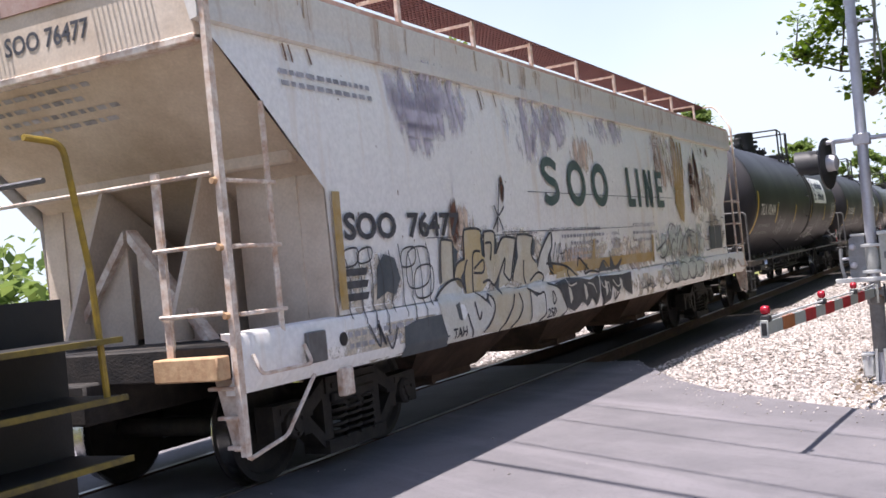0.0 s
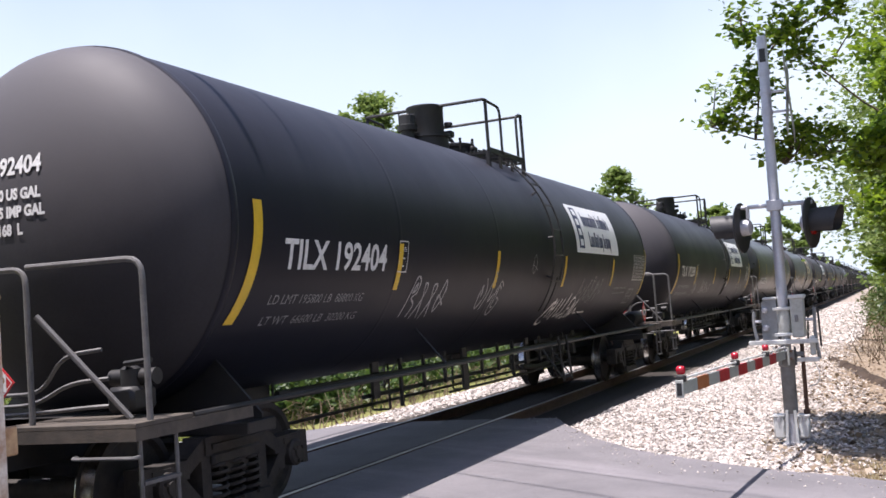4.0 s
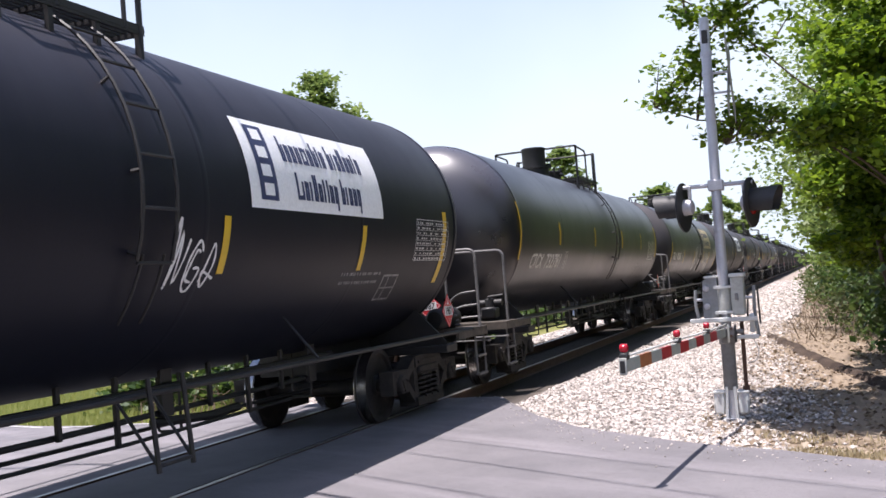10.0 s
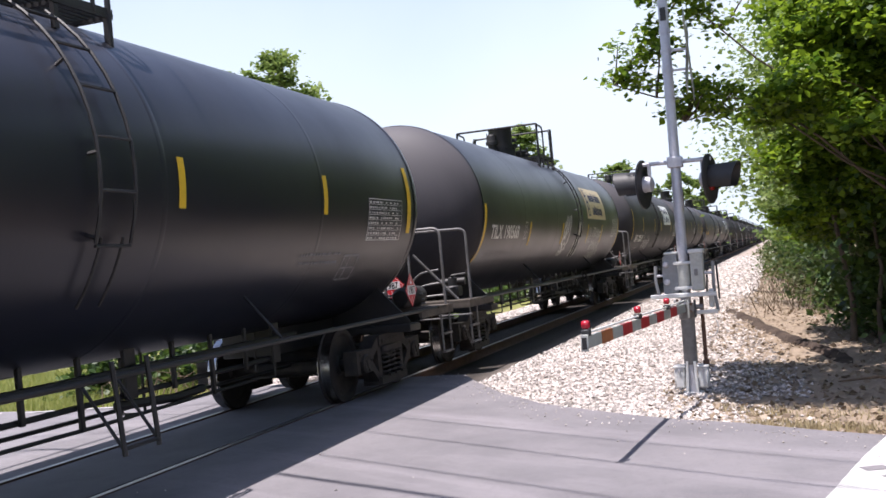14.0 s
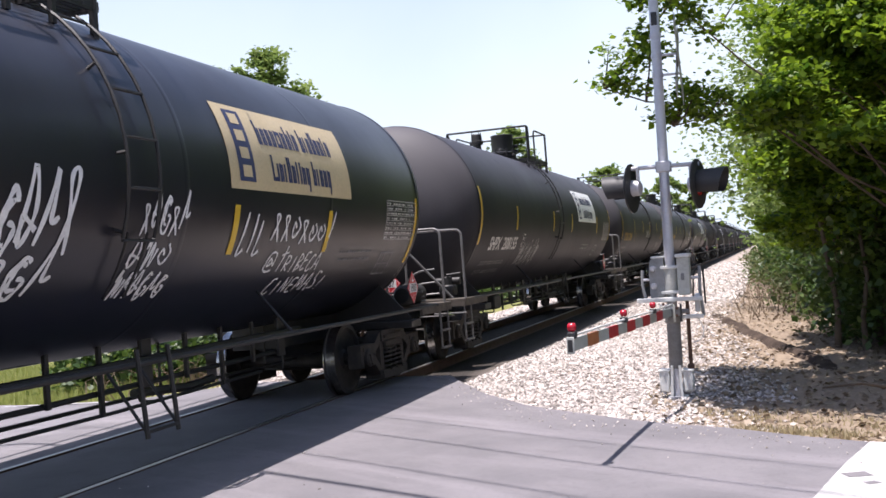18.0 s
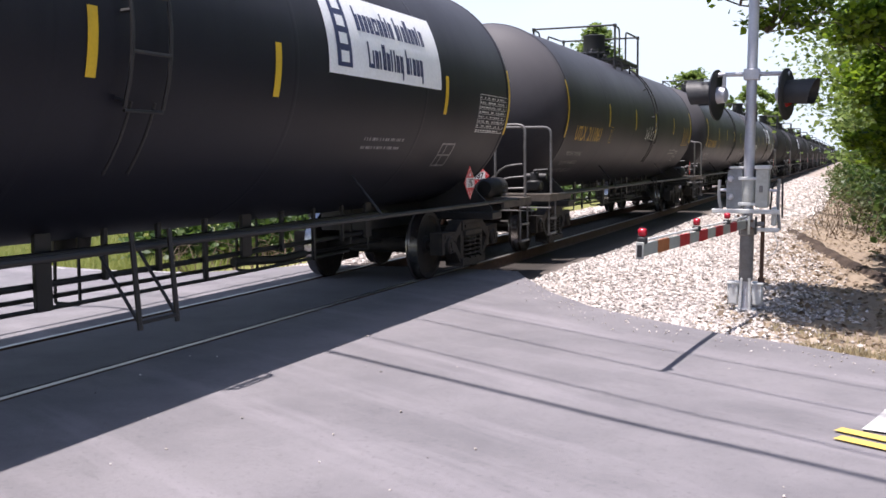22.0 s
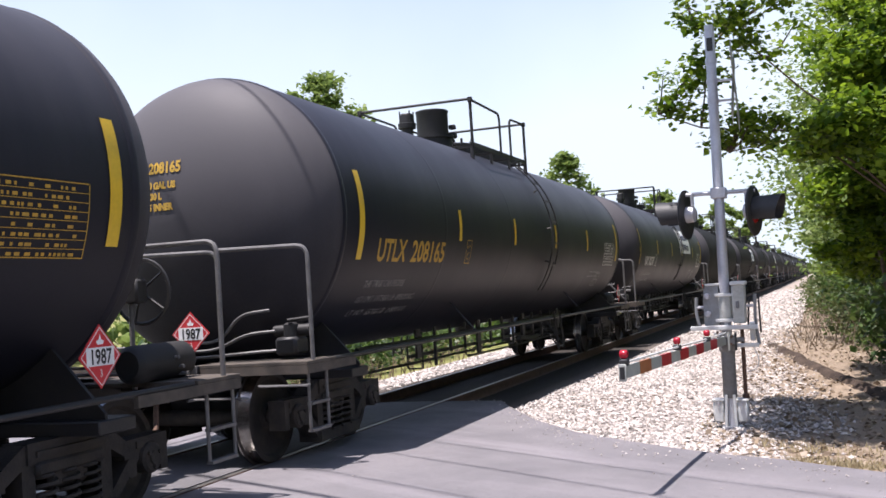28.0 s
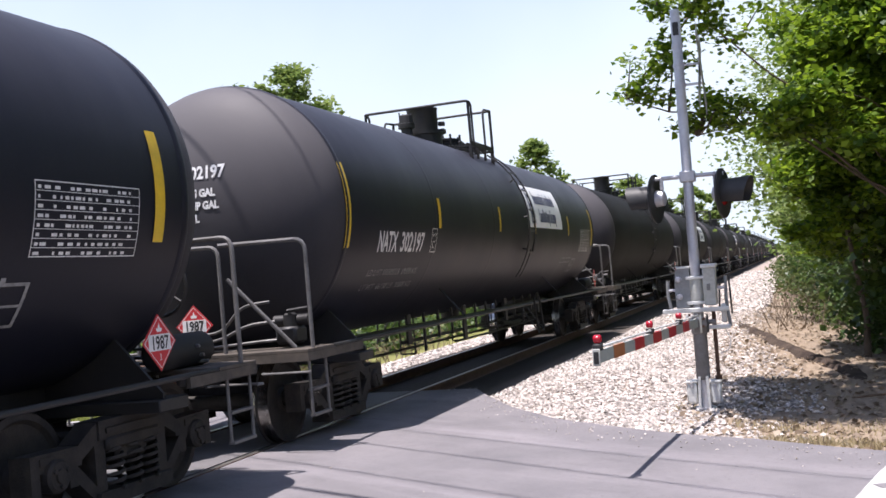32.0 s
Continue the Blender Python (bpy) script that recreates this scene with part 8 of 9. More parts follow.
def tree(x, y, height, spread, seed, clusters=110, per=80, leaf=0.16, mat=None, low=0.12, lean=(0, 0), reach=(), label="", z=None, bare=0.0, group="trees beside the track", sig=0.34, girth=1.0, high=(), pads=0):
    rs = np.random.RandomState(seed)
    rng = random.Random(seed)
    z0 = ground_z(x, y) - 0.1 if z is None else z
    t = thing("tree", label or "leafy green tree beside the track", "tree", group, m=pose(x, y, z0))
    tr = Shape()
    r0 = (0.016 * height + 0.03) * girth
    path = []
    for k in range(7):
        q = k / 6
        path.append(Vector((lean[0] * q * q + rng.uniform(-0.1, 0.1) * q * 3, lean[1] * q * q + rng.uniform(-0.1, 0.1) * q * 3, height * 0.85 * q)))
    tr.tube(path, [r0 * (1.25 if k == 0 else (1 - 0.13 * k)) for k in range(7)], 10)
    tips = []
    for k in range(clusters):
        h = low + (1 - low) * rng.random() ** 0.85
        a = rng.uniform(0, 2 * math.pi)
        prof = math.sin(math.pi * min(1, 0.25 + 0.75 * h)) ** 0.6 if h > 0.3 else 0.75 + 0.4 * h
        rr = spread * prof * (0.35 + 0.65 * rng.random() ** 0.5)
        q = min(6, h * 6)
        i = int(min(5, q))
        base = path[i].lerp(path[i + 1], q - i)
        tips.append(Vector((base.x + rr * math.cos(a), base.y + rr * math.sin(a), height * h + rng.uniform(-0.3, 0.3))))
    if pads:
        # leaves gathered in flat layered sprays at the ends of the limbs
        heads = tips[:pads]
        tips = []
        for k in range(clusters):
            c = heads[k % pads]
            w = rng.uniform(0.7, 1.3)
            tips.append(c + Vector((rng.gauss(0, 0.4 * w), rng.gauss(0, 0.4 * w), rng.gauss(0, 0.15) - 0.1 * w)))
    w0 = 0.5 if pads else 1.0
    for k, p in enumerate(tips):
        if k % 4 and not (pads and k < pads):
            continue
        h = max(0.08, (p.z - 0.45 * math.hypot(p.x, p.y)) / (height * 0.85))
        q = min(5.99, max(0.3, h * 6))
        i = int(q)
        b = path[i].lerp(path[i + 1], q - i)
        mid = b.lerp(p, 0.5) + Vector((rng.uniform(-0.3, 0.3), rng.uniform(-0.3, 0.3), rng.uniform(-0.1, 0.3)))
        tr.tube([b, b.lerp(mid, 0.6), mid, mid.lerp(p, 0.55), p], [r0 * 0.3 * w0, r0 * 0.22 * w0, r0 * 0.16 * w0, r0 * 0.1 * w0, 0.006], 5)
    # an overhanging bough: a few long limbs, with short twigs to the leaves
    limbs = []
    for p in list(reach)[:3]:
        p = Vector(p)
        b = path[2].lerp(path[3], 0.3)
        pts = [b.lerp(p, q) + Vector((0, 0, 0.45 * math.sin(q * math.pi) + 0.16 * math.sin(q * 9 + p.x * 5))) for q in np.linspace(0, 1, 9)]
        tr.tube(pts, [r0 * 0.13 * (1 - 0.1 * k) + 0.006 for k in range(9)], 6)
        limbs += pts[3:]
    for p in reach:
        p = Vector(p)
        n = min(limbs, key=lambda q: (q - p).length)
        tr.tube([n, n.lerp(p, 0.5) + Vector((0, 0, rng.uniform(-0.1, 0.15))), p], [0.022, 0.014, 0.006], 4)
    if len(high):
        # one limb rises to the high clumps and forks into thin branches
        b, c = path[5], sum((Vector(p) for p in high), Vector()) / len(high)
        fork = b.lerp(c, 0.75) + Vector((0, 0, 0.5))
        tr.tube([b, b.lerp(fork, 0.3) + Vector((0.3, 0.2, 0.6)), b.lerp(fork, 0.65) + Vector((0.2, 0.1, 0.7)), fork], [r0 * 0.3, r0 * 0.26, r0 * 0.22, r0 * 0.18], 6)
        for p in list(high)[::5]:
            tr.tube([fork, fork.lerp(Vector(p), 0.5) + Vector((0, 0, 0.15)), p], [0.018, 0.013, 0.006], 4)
    part("trunk", tr, M_BARK, t, "grey-brown trunk and limbs", smooth=60)
    sg = sig * (spread / 4.0) ** 0.3 * rs.uniform(0.55, 1.25, len(tips))
    me = leaf_mesh("crown", [tuple(p) for p in tips], leaf, rs, mat or M_LEAF, sg, per)
    part("crown", me, None, t, "crown of small spring-green leaves")
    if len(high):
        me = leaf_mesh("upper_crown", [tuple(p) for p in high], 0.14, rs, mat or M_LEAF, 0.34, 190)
        part("upper_crown", me, None, t, "unseen high leaves added to shade the road's edge")
    if len(reach):
        me = leaf_mesh("bough_leaves", [tuple(p) for p in reach], 0.105, rs, mat or M_LEAF, rs.uniform(0.08, 0.17, len(reach)), 62)
        part("bough_leaves", me, None, t, "sparse leaves on the overhanging bough")
    return t


# the wood on the near side of the track
OVER = []
orng = random.Random(9)
for n, xr, zr in ((12, (-4.35, -3.6), (4.25, 5.2)), (12, (-4.1, -2.5), (5.4, 6.0)), (6, (-3.6, -2.9), (5.0, 5.5)), (5, (-3.7, -3.1), (3.85, 4.3)), (7, (-3.4, -2.5), (3.75, 4.1))):
    for k in range(n):
        OVER.append((orng.uniform(*xr), orng.uniform(-2.4, -1.7), orng.uniform(*zr)))
OVER = [(-4.4, -2.0, 4.45), (-3.9, -1.9, 5.7), (-3.5, -1.8, 3.9)] + OVER
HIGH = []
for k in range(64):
    # unseen clumps added high up, set so their shade falls beyond the mast
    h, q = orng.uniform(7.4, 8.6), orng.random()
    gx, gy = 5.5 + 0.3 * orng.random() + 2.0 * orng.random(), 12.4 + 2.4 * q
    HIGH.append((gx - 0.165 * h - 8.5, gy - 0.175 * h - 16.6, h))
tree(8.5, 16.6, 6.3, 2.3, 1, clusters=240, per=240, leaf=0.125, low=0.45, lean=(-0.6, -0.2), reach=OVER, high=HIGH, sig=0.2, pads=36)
tree(10.6, 17.2, 8.4, 3.2, 15, clusters=300, per=240, leaf=0.125, low=0.28, lean=(-0.5, -0.2), sig=0.21, pads=44)
tree(9.4, 19.4, 6.9, 2.7, 12, clusters=210, per=240, leaf=0.125, low=0.3, sig=0.21, pads=30)
tree(7.9, 19.8, 6.3, 1.8, 13, clusters=190, per=240, leaf=0.125, low=0.36, sig=0.21, pads=26)
tree(9.2, 22.6, 10.0, 3.0, 2, clusters=220, per=110, leaf=0.13, low=0.2, sig=0.3, pads=50)
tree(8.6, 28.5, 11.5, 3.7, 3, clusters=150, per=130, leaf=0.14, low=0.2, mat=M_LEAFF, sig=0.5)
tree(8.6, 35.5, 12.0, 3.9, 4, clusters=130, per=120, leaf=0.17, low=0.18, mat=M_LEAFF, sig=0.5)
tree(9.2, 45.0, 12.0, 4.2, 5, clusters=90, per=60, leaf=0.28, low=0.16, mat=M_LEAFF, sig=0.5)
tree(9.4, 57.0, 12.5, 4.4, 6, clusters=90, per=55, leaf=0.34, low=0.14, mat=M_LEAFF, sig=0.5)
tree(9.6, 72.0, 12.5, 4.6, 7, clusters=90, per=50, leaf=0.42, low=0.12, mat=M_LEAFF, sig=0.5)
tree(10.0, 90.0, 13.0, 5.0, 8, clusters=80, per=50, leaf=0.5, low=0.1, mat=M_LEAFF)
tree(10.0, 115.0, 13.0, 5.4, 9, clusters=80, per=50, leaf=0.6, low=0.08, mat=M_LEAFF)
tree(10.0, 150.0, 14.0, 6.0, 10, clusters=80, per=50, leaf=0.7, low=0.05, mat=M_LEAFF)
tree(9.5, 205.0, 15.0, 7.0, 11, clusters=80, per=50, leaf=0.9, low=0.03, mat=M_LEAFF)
for k, (x, y) in enumerate(((12.4, 17.5), (13.0, 22.5), (12.8, 30.0), (13.4, 39.0), (14.0, 50.0), (15.0, 64.0), (16.0, 84.0))):
    tree(x, y, (8.0, 10.0, 12.0)[min(k, 2)], 3.6, 30 + k, clusters=110, per=70, leaf=0.2 + 0.003 * y, low=0.1, mat=M_LEAF, sig=0.45)
tree(8.6, 18.6, 5.7, 2.1, 14, clusters=190, per=240, leaf=0.125, low=0.42, lean=(-1.0, -0.3), sig=0.21, girth=0.5, pads=26)
# slim trunks standing in the shade at the edge of the wood
for k, (x, y) in enumerate(((7.5, 17.9), (7.95, 18.6), (8.6, 17.8), (7.8, 20.2), (8.4, 20.8), (7.4, 22.0), (9.9, 17.6), (8.15, 19.4), (7.1, 18.2), (9.2, 18.2))):
    tree(x, y, 4.6 + 0.4 * (k % 3), 1.2, 70 + k, clusters=26, per=60, leaf=0.12, low=0.45, mat=M_LEAF, sig=0.3, label="slim young tree at the edge of the wood", girth=0.45)
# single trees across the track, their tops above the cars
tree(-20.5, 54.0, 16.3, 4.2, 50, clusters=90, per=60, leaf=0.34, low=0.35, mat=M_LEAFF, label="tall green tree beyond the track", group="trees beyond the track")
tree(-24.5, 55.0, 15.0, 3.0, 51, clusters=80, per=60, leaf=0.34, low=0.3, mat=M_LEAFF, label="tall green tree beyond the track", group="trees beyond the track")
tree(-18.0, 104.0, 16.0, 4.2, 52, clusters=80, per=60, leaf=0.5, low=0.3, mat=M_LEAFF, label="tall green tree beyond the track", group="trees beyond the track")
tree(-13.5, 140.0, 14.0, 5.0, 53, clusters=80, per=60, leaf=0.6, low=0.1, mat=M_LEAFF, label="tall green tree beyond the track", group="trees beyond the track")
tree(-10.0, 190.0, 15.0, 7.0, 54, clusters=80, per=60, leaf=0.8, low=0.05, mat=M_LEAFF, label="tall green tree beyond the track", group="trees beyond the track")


def thicket(name, places, label, leaf, mat, per, seed, sigma=0.5, kind="stuff", cat="bushes"):
    rs = np.random.RandomState(seed)
    me = leaf_mesh(name, places, leaf, rs, mat, sigma, per, 0.8)
    return tagged(new(name, me), label, cat, kind=kind)


rng = random.Random(77)
pl = []
for k in range(430):
    y = 20.5 + 75 * rng.random() ** 1.5
    x = -rng.uniform(5.4, 9.5) - 0.03 * y
    pl.append((x, y, ground_z(x, y) + rng.uniform(0.1, 1.35)))
thicket("bushes", pl, "low green bushes along the far side of the track", 0.2, M_LEAFD, 70, 5, 0.36)
pl = []
for k in range(700):
    y = rng.uniform(-20, 260)
    x = -rng.uniform(34, 46) - 0.05 * y
    pl.append((x, y, -1.5 + rng.uniform(0, 5.5)))
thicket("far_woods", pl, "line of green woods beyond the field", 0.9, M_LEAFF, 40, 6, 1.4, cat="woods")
pl = []
while len(pl) < 1000:
    x, y = 25 + 14 * rng.random() ** 1.5, rng.uniform(-75, 14)
    if lerp(x, NEAR_EDGE) - 2 < y < lerp(x, FAR_EDGE) + 2:
        continue
    pl.append((x, y, rng.uniform(0.3, 9.0)))
thicket("near_woods", pl, "tall green wood along the near side of the road", 0.9, M_LEAFD, 40, 16, 1.3, cat="woods")
pl = []
while len(pl) < 330:
    y = rng.uniform(17.6, 70)
    edge = 8.2 if y < 20 else max(5.9, 7.3 - (y - 21) * 0.05)
    x = edge + rng.uniform(0.0, 2.6)
    pl.append((x, y, ground_z(x, y) + rng.uniform(0.0, 1.3)))
for k in range(230):
    y = rng.uniform(17.4, 22.5)
    x = 7.5 - (y - 17.4) * 0.06 + rng.uniform(0.0, 2.8)
    pl.append((x, y, ground_z(x, y) + 0.15 + 2.7 * rng.random() ** 0.8))
thicket("undergrowth", pl, "dim green undergrowth at the foot of the wood", 0.16, M_LEAFD, 60, 7, 0.4)
pl = []
for k in range(70):
    y = rng.uniform(22, 80)
    x = max(5.2, 6.6 - (y - 22) * 0.04) + rng.uniform(0.0, 0.7)
    pl.append((x, y, ground_z(x, y) + rng.uniform(0.15, 1.2)))
thicket("shrubs", pl, "small yellow-green shrubs at the edge of the gravel", 0.11, M_SHRUB, 60, 8, 0.3)
# low bank, painted dark as a line of shade, from wood towards track
vs, fs = [], []
BANK = [(7.15, 14.7), (6.8, 16.2), (6.3, 18.4), (5.8, 20.8), (5.0, 25.5), (4.3, 30.5)]
for i in range(61):
    q = i / 60
    y = 14.7 + 15.8 * q
    x = float(np.interp(y, [p[1] for p in BANK], [p[0] for p in BANK])) + 0.1 * noise.noise((y * 0.8, 3, 1))
    h = 0.14 * min(1, q * 6, (1 - q) * 2.5) * (0.8 + 0.4 * noise.noise((y * 1.7, 7, 2)))
    for d, k in ((-0.26, -0.05), (-0.17, 0.35), (-0.09, 0.9), (0.02, 1.0), (0.11, 0.7), (0.2, 0.2), (0.28, -0.1)):
        px, py_ = x + d * 0.75, y + d * 0.45
        vs.append((px + 0.03 * noise.noise((px * 4, y * 4, 3)), py_, ground_z(px, py_) + h * k - 0.03 + 0.03 * noise.noise((px * 3, y * 3, 8))))
fs = [(i * 7 + j, i * 7 + j + 1, (i + 1) * 7 + j + 1, (i + 1) * 7 + j) for i in range(60) for j in range(6)]
M_BANK = material("shade_dark_soil", (0.04, 0.03, 0.025), 0.95, spots=(0.1, 0.075, 0.058), scale=2.2, amount=0.8, bump=0.8, bump_scale=25, spec=0.1)
tagged(new("soil_bank", mesh_from("soil_bank", vs, fs, [M_BANK], smooth=True)), "low bank beside the gravel, painted dark as a line of shade", "bank", kind="structure")


def blades(name, spots, mat, label, seed, h=0.16):
    rs = np.random.RandomState(seed)
    n = len(spots)
    p = np.array(spots)
    a = rs.uniform(0, 2 * math.pi, n)
    hh = h * rs.uniform(0.4, 1.4, n)
    d = np.stack([np.cos(a), np.sin(a), np.zeros(n)], 1)
    v = np.empty((n, 3, 3))
    v[:, 0] = p - d * 0.012
    v[:, 1] = p + d * 0.012
    v[:, 2] = p + np.stack([-np.sin(a) * hh * 0.5, np.cos(a) * hh * 0.5, hh], 1)
    me = mesh_from(name, v.reshape(-1, 3), np.arange(n * 3).reshape(-1, 3), [mat])
    return tagged(new(name, me), label, "grass", kind="stuff")


M_GRASS = leaf_material("dry_spring_grass", (0.24, 0.19, 0.095), (0.36, 0.3, 0.18), 0.3)
M_GRASSG = leaf_material("field_grass", (0.13, 0.17, 0.03), (0.24, 0.25, 0.06), 0.3)
sp = []
while len(sp) < 7000:
    x = 9.5 - 5.0 * rng.random() ** 1.5
    y = lerp(x, FAR_EDGE) + abs(rng.gauss(0, 1.0)) * 1.1 + 0.02
    if noise.noise((x * 0.9, y * 0.9, 5)) > 0.3 - 0.12 * (x - 4.5):
        sp.append((x, y, ground_z(x, y)))
blades("verge_grass", sp, M_GRASS, "thin dry grass along the road's edge", 1, 0.06)
sp = []
while len(sp) < 14000:
    x = -rng.uniform(6.2, 22)
    y = lerp(x, FAR_EDGE) + rng.uniform(0.0, 9)
    sp.append((x, y, ground_z(x, y)))
blades("field_grass", sp, M_GRASSG, "yellow-green grass of the field beyond the track", 2, 0.3)
# dry brush by the far ballast
sp = Shape()
for k in range(150):
    x, y = -rng.uniform(3.9, 5.6), rng.uniform(15.0, 32)
    z = ground_z(x, y)
    sp.tube([(x, y, z), (x + rng.uniform(-0.2, 0.2), y + rng.uniform(-0.3, 0.3), z + rng.uniform(0.2, 0.6)), (x + rng.uniform(-0.5, 0.5), y + rng.uniform(-0.5, 0.5), z + rng.uniform(0.3, 0.9))], [0.012, 0.008, 0.003], 4)
for k in range(70):
    x, y = rng.uniform(5.3, 6.6), rng.uniform(24, 36)
    z = ground_z(x, y)
    sp.tube([(x, y, z), (x + rng.uniform(-0.2, 0.2), y + rng.uniform(-0.3, 0.3), z + rng.uniform(0.2, 0.7)), (x + rng.uniform(-0.5, 0.5), y + rng.uniform(-0.5, 0.5), z + rng.uniform(0.3, 1.1))], [0.012, 0.008, 0.003], 4)
tagged(new("dry_brush", sp.mesh("dry_brush", M_STEM)), "dry brown twigs and brush beside the ballast", "brush", kind="stuff")

# brown leaf litter on the ground by the wood
rs = np.random.RandomState(31)
M_LITTER = leaf_material("dry_leaf_litter", (0.15, 0.105, 0.065), (0.32, 0.25, 0.175), 0.1)
pl = []
while len(pl) < 5200:
    x, y = rng.uniform(4.6, 9.2), 9.0 + 21 * rng.random() ** 1.4
    if y > lerp(x, FAR_EDGE) + 0.1:
        pl.append((x, y, ground_z(x, y) + 0.02))
tagged(new("leaf_litter", leaf_mesh("leaf_litter", pl, 0.085, rs, M_LITTER, 0.0, 1, 0.15)), "brown leaf litter scattered on the ground", "leaves", kind="stuff")
# a fallen bare branch on the verge
s = Shape()
s.tube([(6.6, 12.9, -0.2), (7.0, 12.4, -0.1), (7.5, 11.9, -0.14), (8.1, 11.5, -0.24)], [0.012, 0.016, 0.02, 0.022], 6)
tagged(new("fallen_branch", s.mesh("fallen_branch", M_STEM)), "pale fallen branch lying on the verge", "branch")


# ---- ballast, sleepers, road marks and litter ----
M_STONE = material("pale_limestone_ballast", (0.5, 0.455, 0.425), 0.9, spots=(0.22, 0.19, 0.165), scale=9, amount=0.8, bump=0.4, bump_scale=70, island=0.58)
M_TIE = material("creosoted_sleeper", (0.06, 0.048, 0.04), 0.9, spots=(0.13, 0.115, 0.1), scale=4, amount=0.7, bump=0.4, per_object=0.25)


def stones(name, spots, size, seed, label):
    rs = np.random.RandomState(seed)
    n = len(spots)
    c = np.array(spots)
    base = np.array([(1, 0, 0), (-1, 0, 0), (0, 1, 0), (0, -1, 0), (0, 0, 0.8), (0, 0, -0.8)], float)
    tri = np.array([(0, 2, 4), (2, 1, 4), (1, 3, 4), (3, 0, 4), (2, 0, 5), (1, 2, 5), (3, 1, 5), (0, 3, 5)])
    v = base[None] * rs.uniform(0.55, 1.25, (n, 6, 1)) + rs.normal(size=(n, 6, 3)) * 0.18
    a = rs.uniform(0, 2 * math.pi, n)
    ca, sa = np.cos(a), np.sin(a)
    x = v[..., 0] * ca[:, None] - v[..., 1] * sa[:, None]
    y = v[..., 0] * sa[:, None] + v[..., 1] * ca[:, None]
    v = np.stack([x, y, v[..., 2] * 0.8], -1) * (size * rs.uniform(0.6, 1.4, n))[:, None, None] + c[:, None]
    f = (tri[None] + (np.arange(n) * 6)[:, None, None]).reshape(-1, 3)
    me = mesh_from(name, v.reshape(-1, 3), f, [M_STONE])
    return tagged(new(name, me), label, "ballast", kind="stuff")


rng = random.Random(15)
sp = []
while len(sp) < 24000:
    y = 10.2 + 22 * rng.random() ** 1.6
    x = rng.uniform(1.95, 6.4)
    if y < lerp(x, FAR_EDGE) - 0.05:
        continue
    bx = max(5.3, 6.3 - (y - 13.0) * 0.09)
    if x > bx - 1.4 and rng.random() < (x - bx + 1.4) / 1.6:
        continue
    if x > 5.2 and y < 12.6 and rng.random() < 0.8:
        continue
    sp.append((x, y, ground_z(x, y) + 0.012))
stones("ballast_stones", sp, 0.03, 3, "heap of pale limestone ballast beside the track")
sp = []
for k in range(7000):
    y = rng.uniform(14.4, 44)
    x = -rng.uniform(1.6, 3.9)
    sp.append((x, y, ground_z(x, y) + 0.01))
stones("ballast_stones", sp, 0.045, 4, "pale ballast on the far shoulder of the track")
sp = []
for k in range(7000):
    y = rng.uniform(32, 100)
    x = rng.uniform(2.0, 5.2)
    sp.append((x, y, ground_z(x, y) + 0.01))
stones("ballast_stones", sp, 0.08, 5, "pale ballast running along the track")
sp = []
for k in range(260):
    x = rng.uniform(1.2, 7.0)
    y = lerp(x, FAR_EDGE) - abs(rng.gauss(0, 0.5))
    sp.append((x, y, road_z(x) + 0.008))
for k in range(30):
    x, y = rng.uniform(1.0, 6.5), rng.uniform(3.5, 9)
    sp.append((x, y, road_z(x) + 0.006))
stones("loose_gravel", sp, 0.010, 6, "loose gravel scattered on the asphalt")

# sleepers
s = Shape()
s.box((-1.3, -0.11, -0.34), (1.3, 0.11, -0.178), 0.012)
me_tie = s.mesh("sleeper", M_TIE)
bed = thing("track_bed", "creosoted wooden sleepers under the rails", "sleepers", kind="structure")
for k in range(110):
    o = new("sleeper", me_tie)
    o.parent = bed
    o.matrix_basis = pose(rng.uniform(-0.04, 0.04), 14.75 + 0.52 * k, 0, 0, 0, rng.uniform(-1.2, 1.2))


# marks on the road: stop line, centre line, edge line
def strip(name, pts, w, mat, label, lift=0.012, rag=0.45):
    vs, fs = [], []
    fine = []
    for (a, b), (c, d) in zip(pts, pts[1:]):
        n = max(2, int(math.hypot(c - a, d - b) / 0.25))
        fine += [(a + (c - a) * k / n, b + (d - b) * k / n) for k in range(n)]
    fine.append(pts[-1])
    for i, p in enumerate(fine):
        a, b = fine[max(0, i - 1)], fine[min(len(fine) - 1, i + 1)]
        t = Vector((b[0] - a[0], b[1] - a[1])).normalized()
        ww = w * (1 + rag * noise.noise((p[0] * 3, p[1] * 3, 9)))
        j = 0.07 * rag * noise.noise((p[0] * 1.5, p[1] * 1.5, 2))
        for sg in (-1, 1):
            x, y = p[0] - t.y * (sg * ww + j), p[1] + t.x * (sg * ww + j)
            vs.append((x, y, road_z(x) + lift))
    fs = [(2 * i, 2 * i + 2, 2 * i + 3, 2 * i + 1) for i in range(len(fine) - 1)]
    return tagged(new(name, mesh_from(name, vs, fs, [mat])), label, "road marking", kind="structure")


strip("stop_line", [(6.5, 6.75), (6.8, 7.95), (7.08, 8.95)], 0.32, M_LINE, "worn white stop line on the asphalt", rag=0.03)
for off in (0.0, -0.2):
    strip("centre_line", [(6.05, 6.78 + off), (9, 5.2 + off), (20, -0.65 + off)], 0.055, M_YLINE, "yellow centre line on the asphalt", rag=0.1)
strip("edge_line", [(-4.0, 14.55), (-8, 16.7), (-20, 23.0)], 0.05, M_LINE, "faded white edge line beyond the track")
for pts, w in (([(6.5, 7.75), (6.66, 7.82)], 0.07), ([(6.62, 7.5), (6.7, 7.55)], 0.05)):
    strip("worn_gap", pts, w, M_ROAD, "bare worn gap in the white stop line", lift=0.015, rag=0.8)


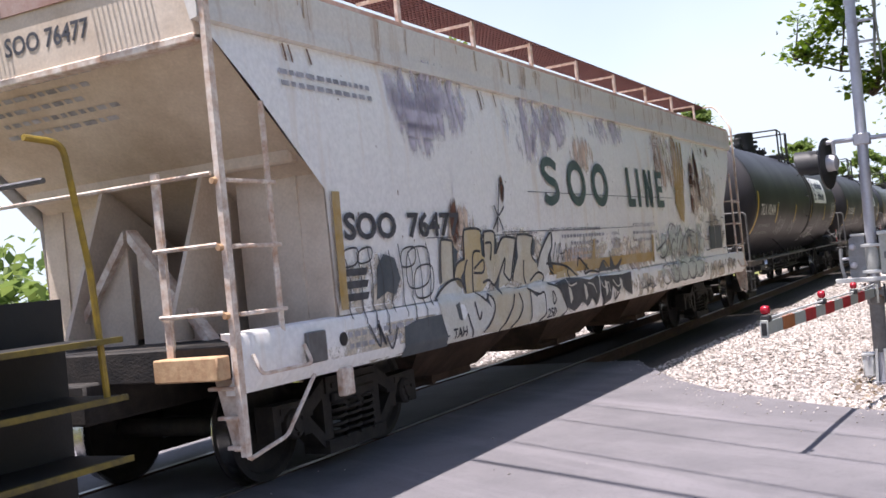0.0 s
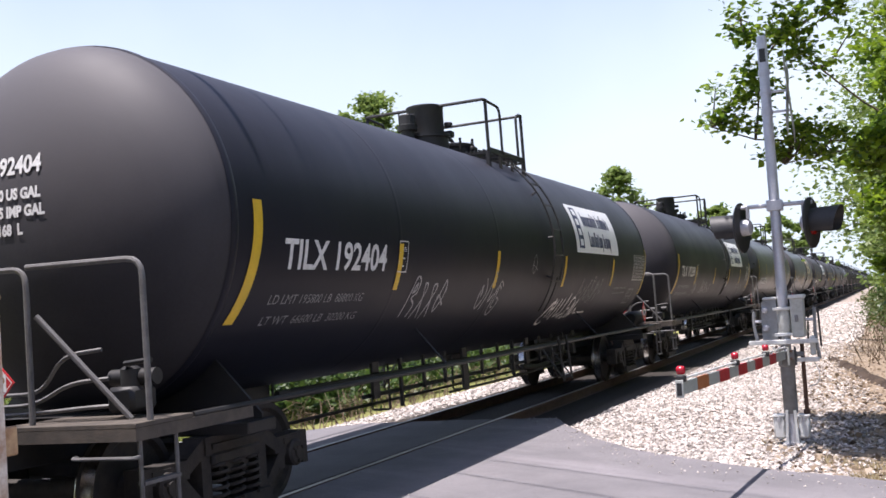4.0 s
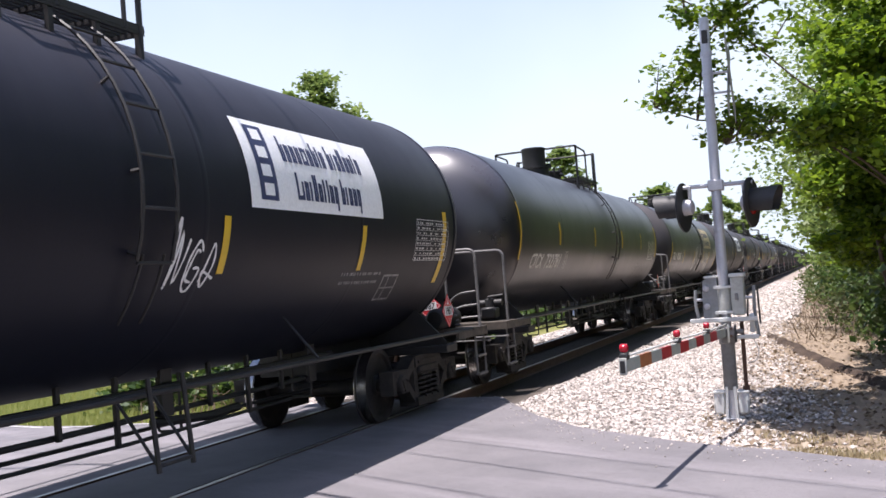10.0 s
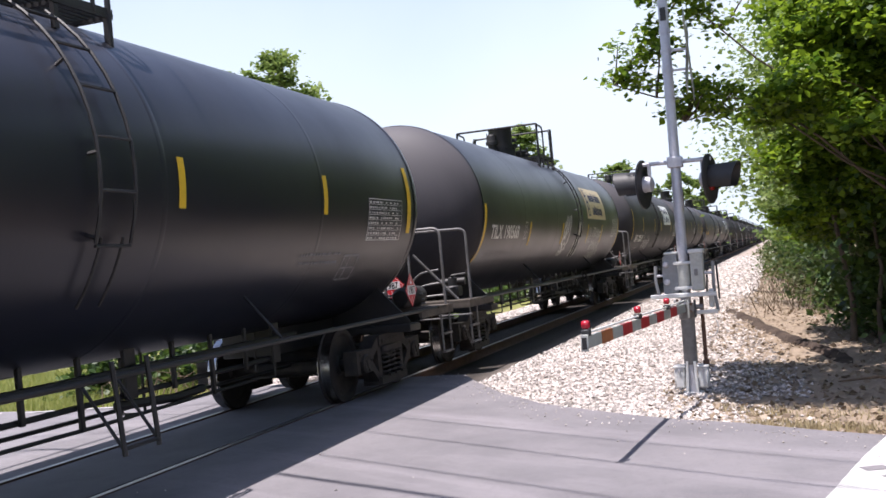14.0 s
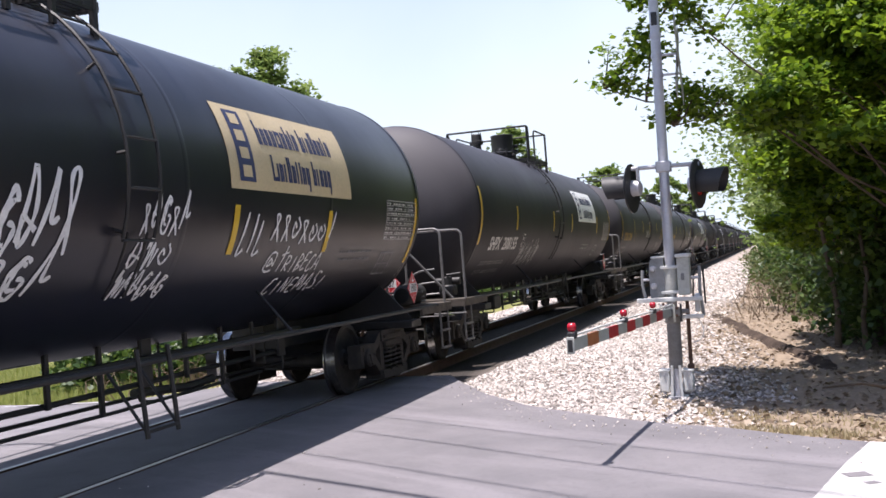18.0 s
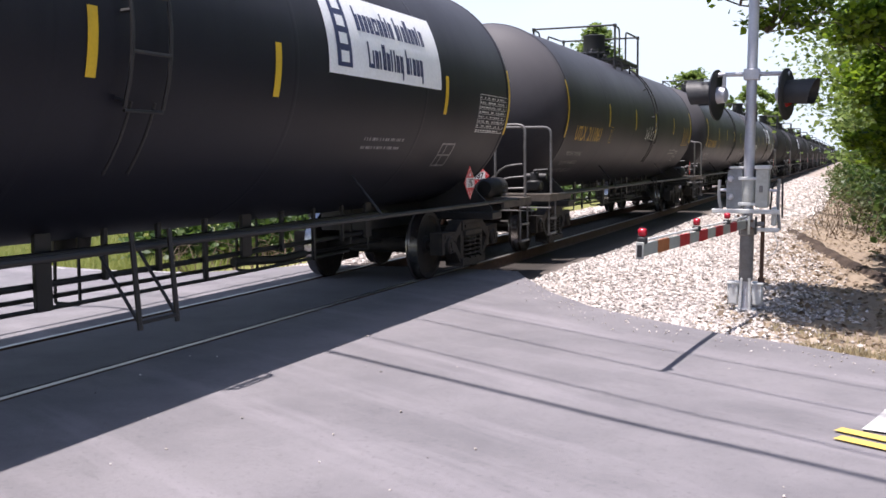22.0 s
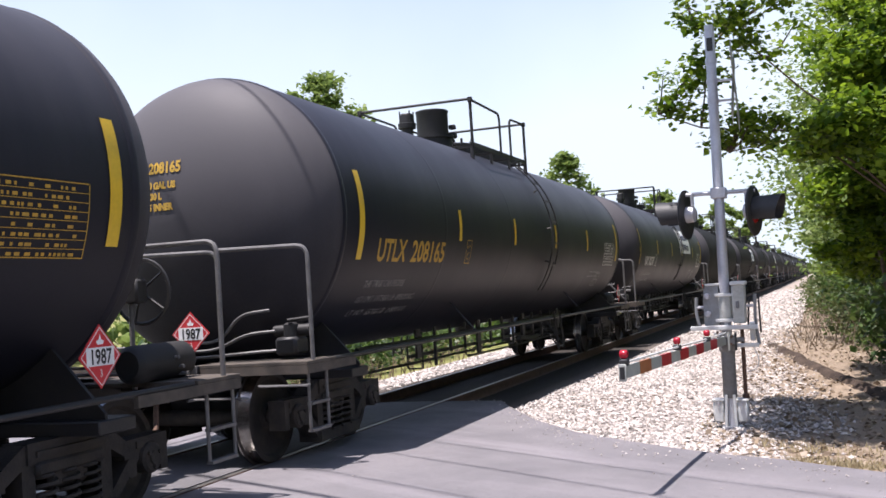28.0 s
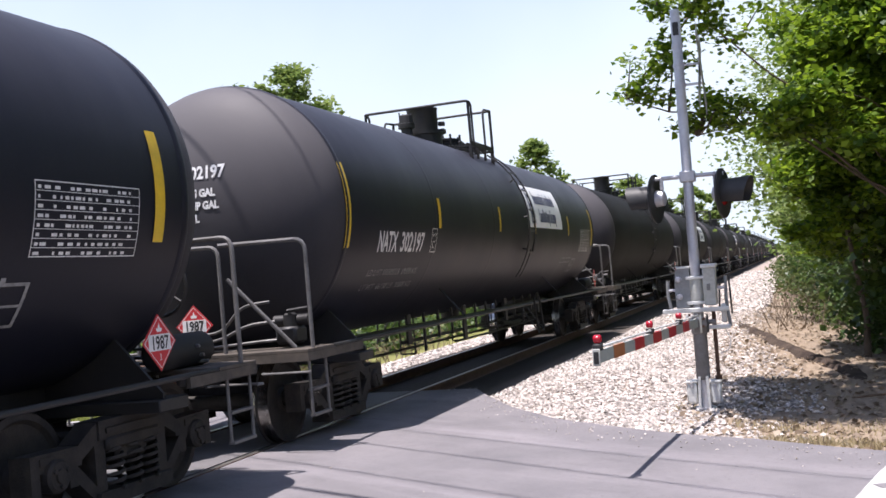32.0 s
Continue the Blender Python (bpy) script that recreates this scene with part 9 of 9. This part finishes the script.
# ---- cables strung along the road, high over the crossing ----
M_CABLE = material("black_cable", (0.02, 0.02, 0.022), 0.6, spots=(0.035, 0.034, 0.033), scale=3)
M_POLE = material("weathered_pole_wood", (0.17, 0.125, 0.09), 0.9, spots=(0.09, 0.07, 0.055), scale=3, amount=0.8, bump=0.4, bump_scale=20)
POLE_X = (-46.0, 32.0)


def cable_at(x, a, b):
    """A cable's place; a and b give the line of its shadow on the road."""
    h = 9.6 + 0.0009 * (x + 7.0) ** 2
    return (x, a + b * (x + 0.165 * h) - 0.175 * h, h)


CABLES = ((8.62, -0.457, 0.034), (9.55, -0.53, 0.013), (10.75, -0.56, 0.013), (11.6, -0.56, 0.010))
for a, b, r in CABLES:
    s = Shape()
    s.tube([cable_at(x, a, b) for x in np.linspace(POLE_X[0], POLE_X[1], 40)], r, 7)
    tagged(new("overhead_cable", s.mesh("overhead_cable", M_CABLE, 60)), "black cable strung high across the track", "cable", "cables over the crossing")
for x in POLE_X:
    ends = [cable_at(x, a, b) for a, b, r in CABLES]
    px, py = x, sum(e[1] for e in ends) / len(ends)
    pole = thing("utility_pole", "weathered wooden utility pole with a crossarm", "pole", "poles of the cables", m=pose(px, py, ground_z(px, py) - 0.2))
    top = ends[0][2] + 0.2 - ground_z(px, py)
    s = Shape()
    s.tube([(0, 0, 0), (0, 0, top * 0.5), (0, 0, top + 1.0)], [0.17, 0.15, 0.11], 12)
    part("pole", s, M_POLE, pole)
    lo, hi = min(e[1] for e in ends) - py - 0.3, max(e[1] for e in ends) - py + 0.3
    s = Shape()
    s.box((-0.05, lo, top - 0.2), (0.05, hi, top - 0.08), 0.01)
    part("crossarm", s, M_POLE, pole)
    for e in ends:
        s = Shape()
        s.lathe([(top - 0.08, 0.0), (top - 0.08, 0.05), (top - 0.03, 0.06), (top - 0.02, 0.04), (top, 0.045), (top + 0.02, 0.0)], 10, 'z', (0, e[1] - py, 0))
        part("insulator", s, M_CASE, pole)


def motions():
    """The train rolls along the track; the wheels of the nearer cars turn."""
    for car, y in TRAIN:
        walk(car, [(t, pose(0, y + s, 0)) for t, s in TRAVEL])
    ts, ss = [t for t, s in TRAVEL], [s for t, s in TRAVEL]
    spin = [(t, float(np.interp(t, ts, ss))) for t in [round(k * 4 / FPS, 4) for k in range(int(32 * FPS / 4) + 1)]]
    for w, c in WHEELSETS:
        walk(w, [(t, pose(0, c, 0.4575) @ Matrix.Rotation(-s / 0.4575, 4, 'X')) for t, s in spin])


motions()
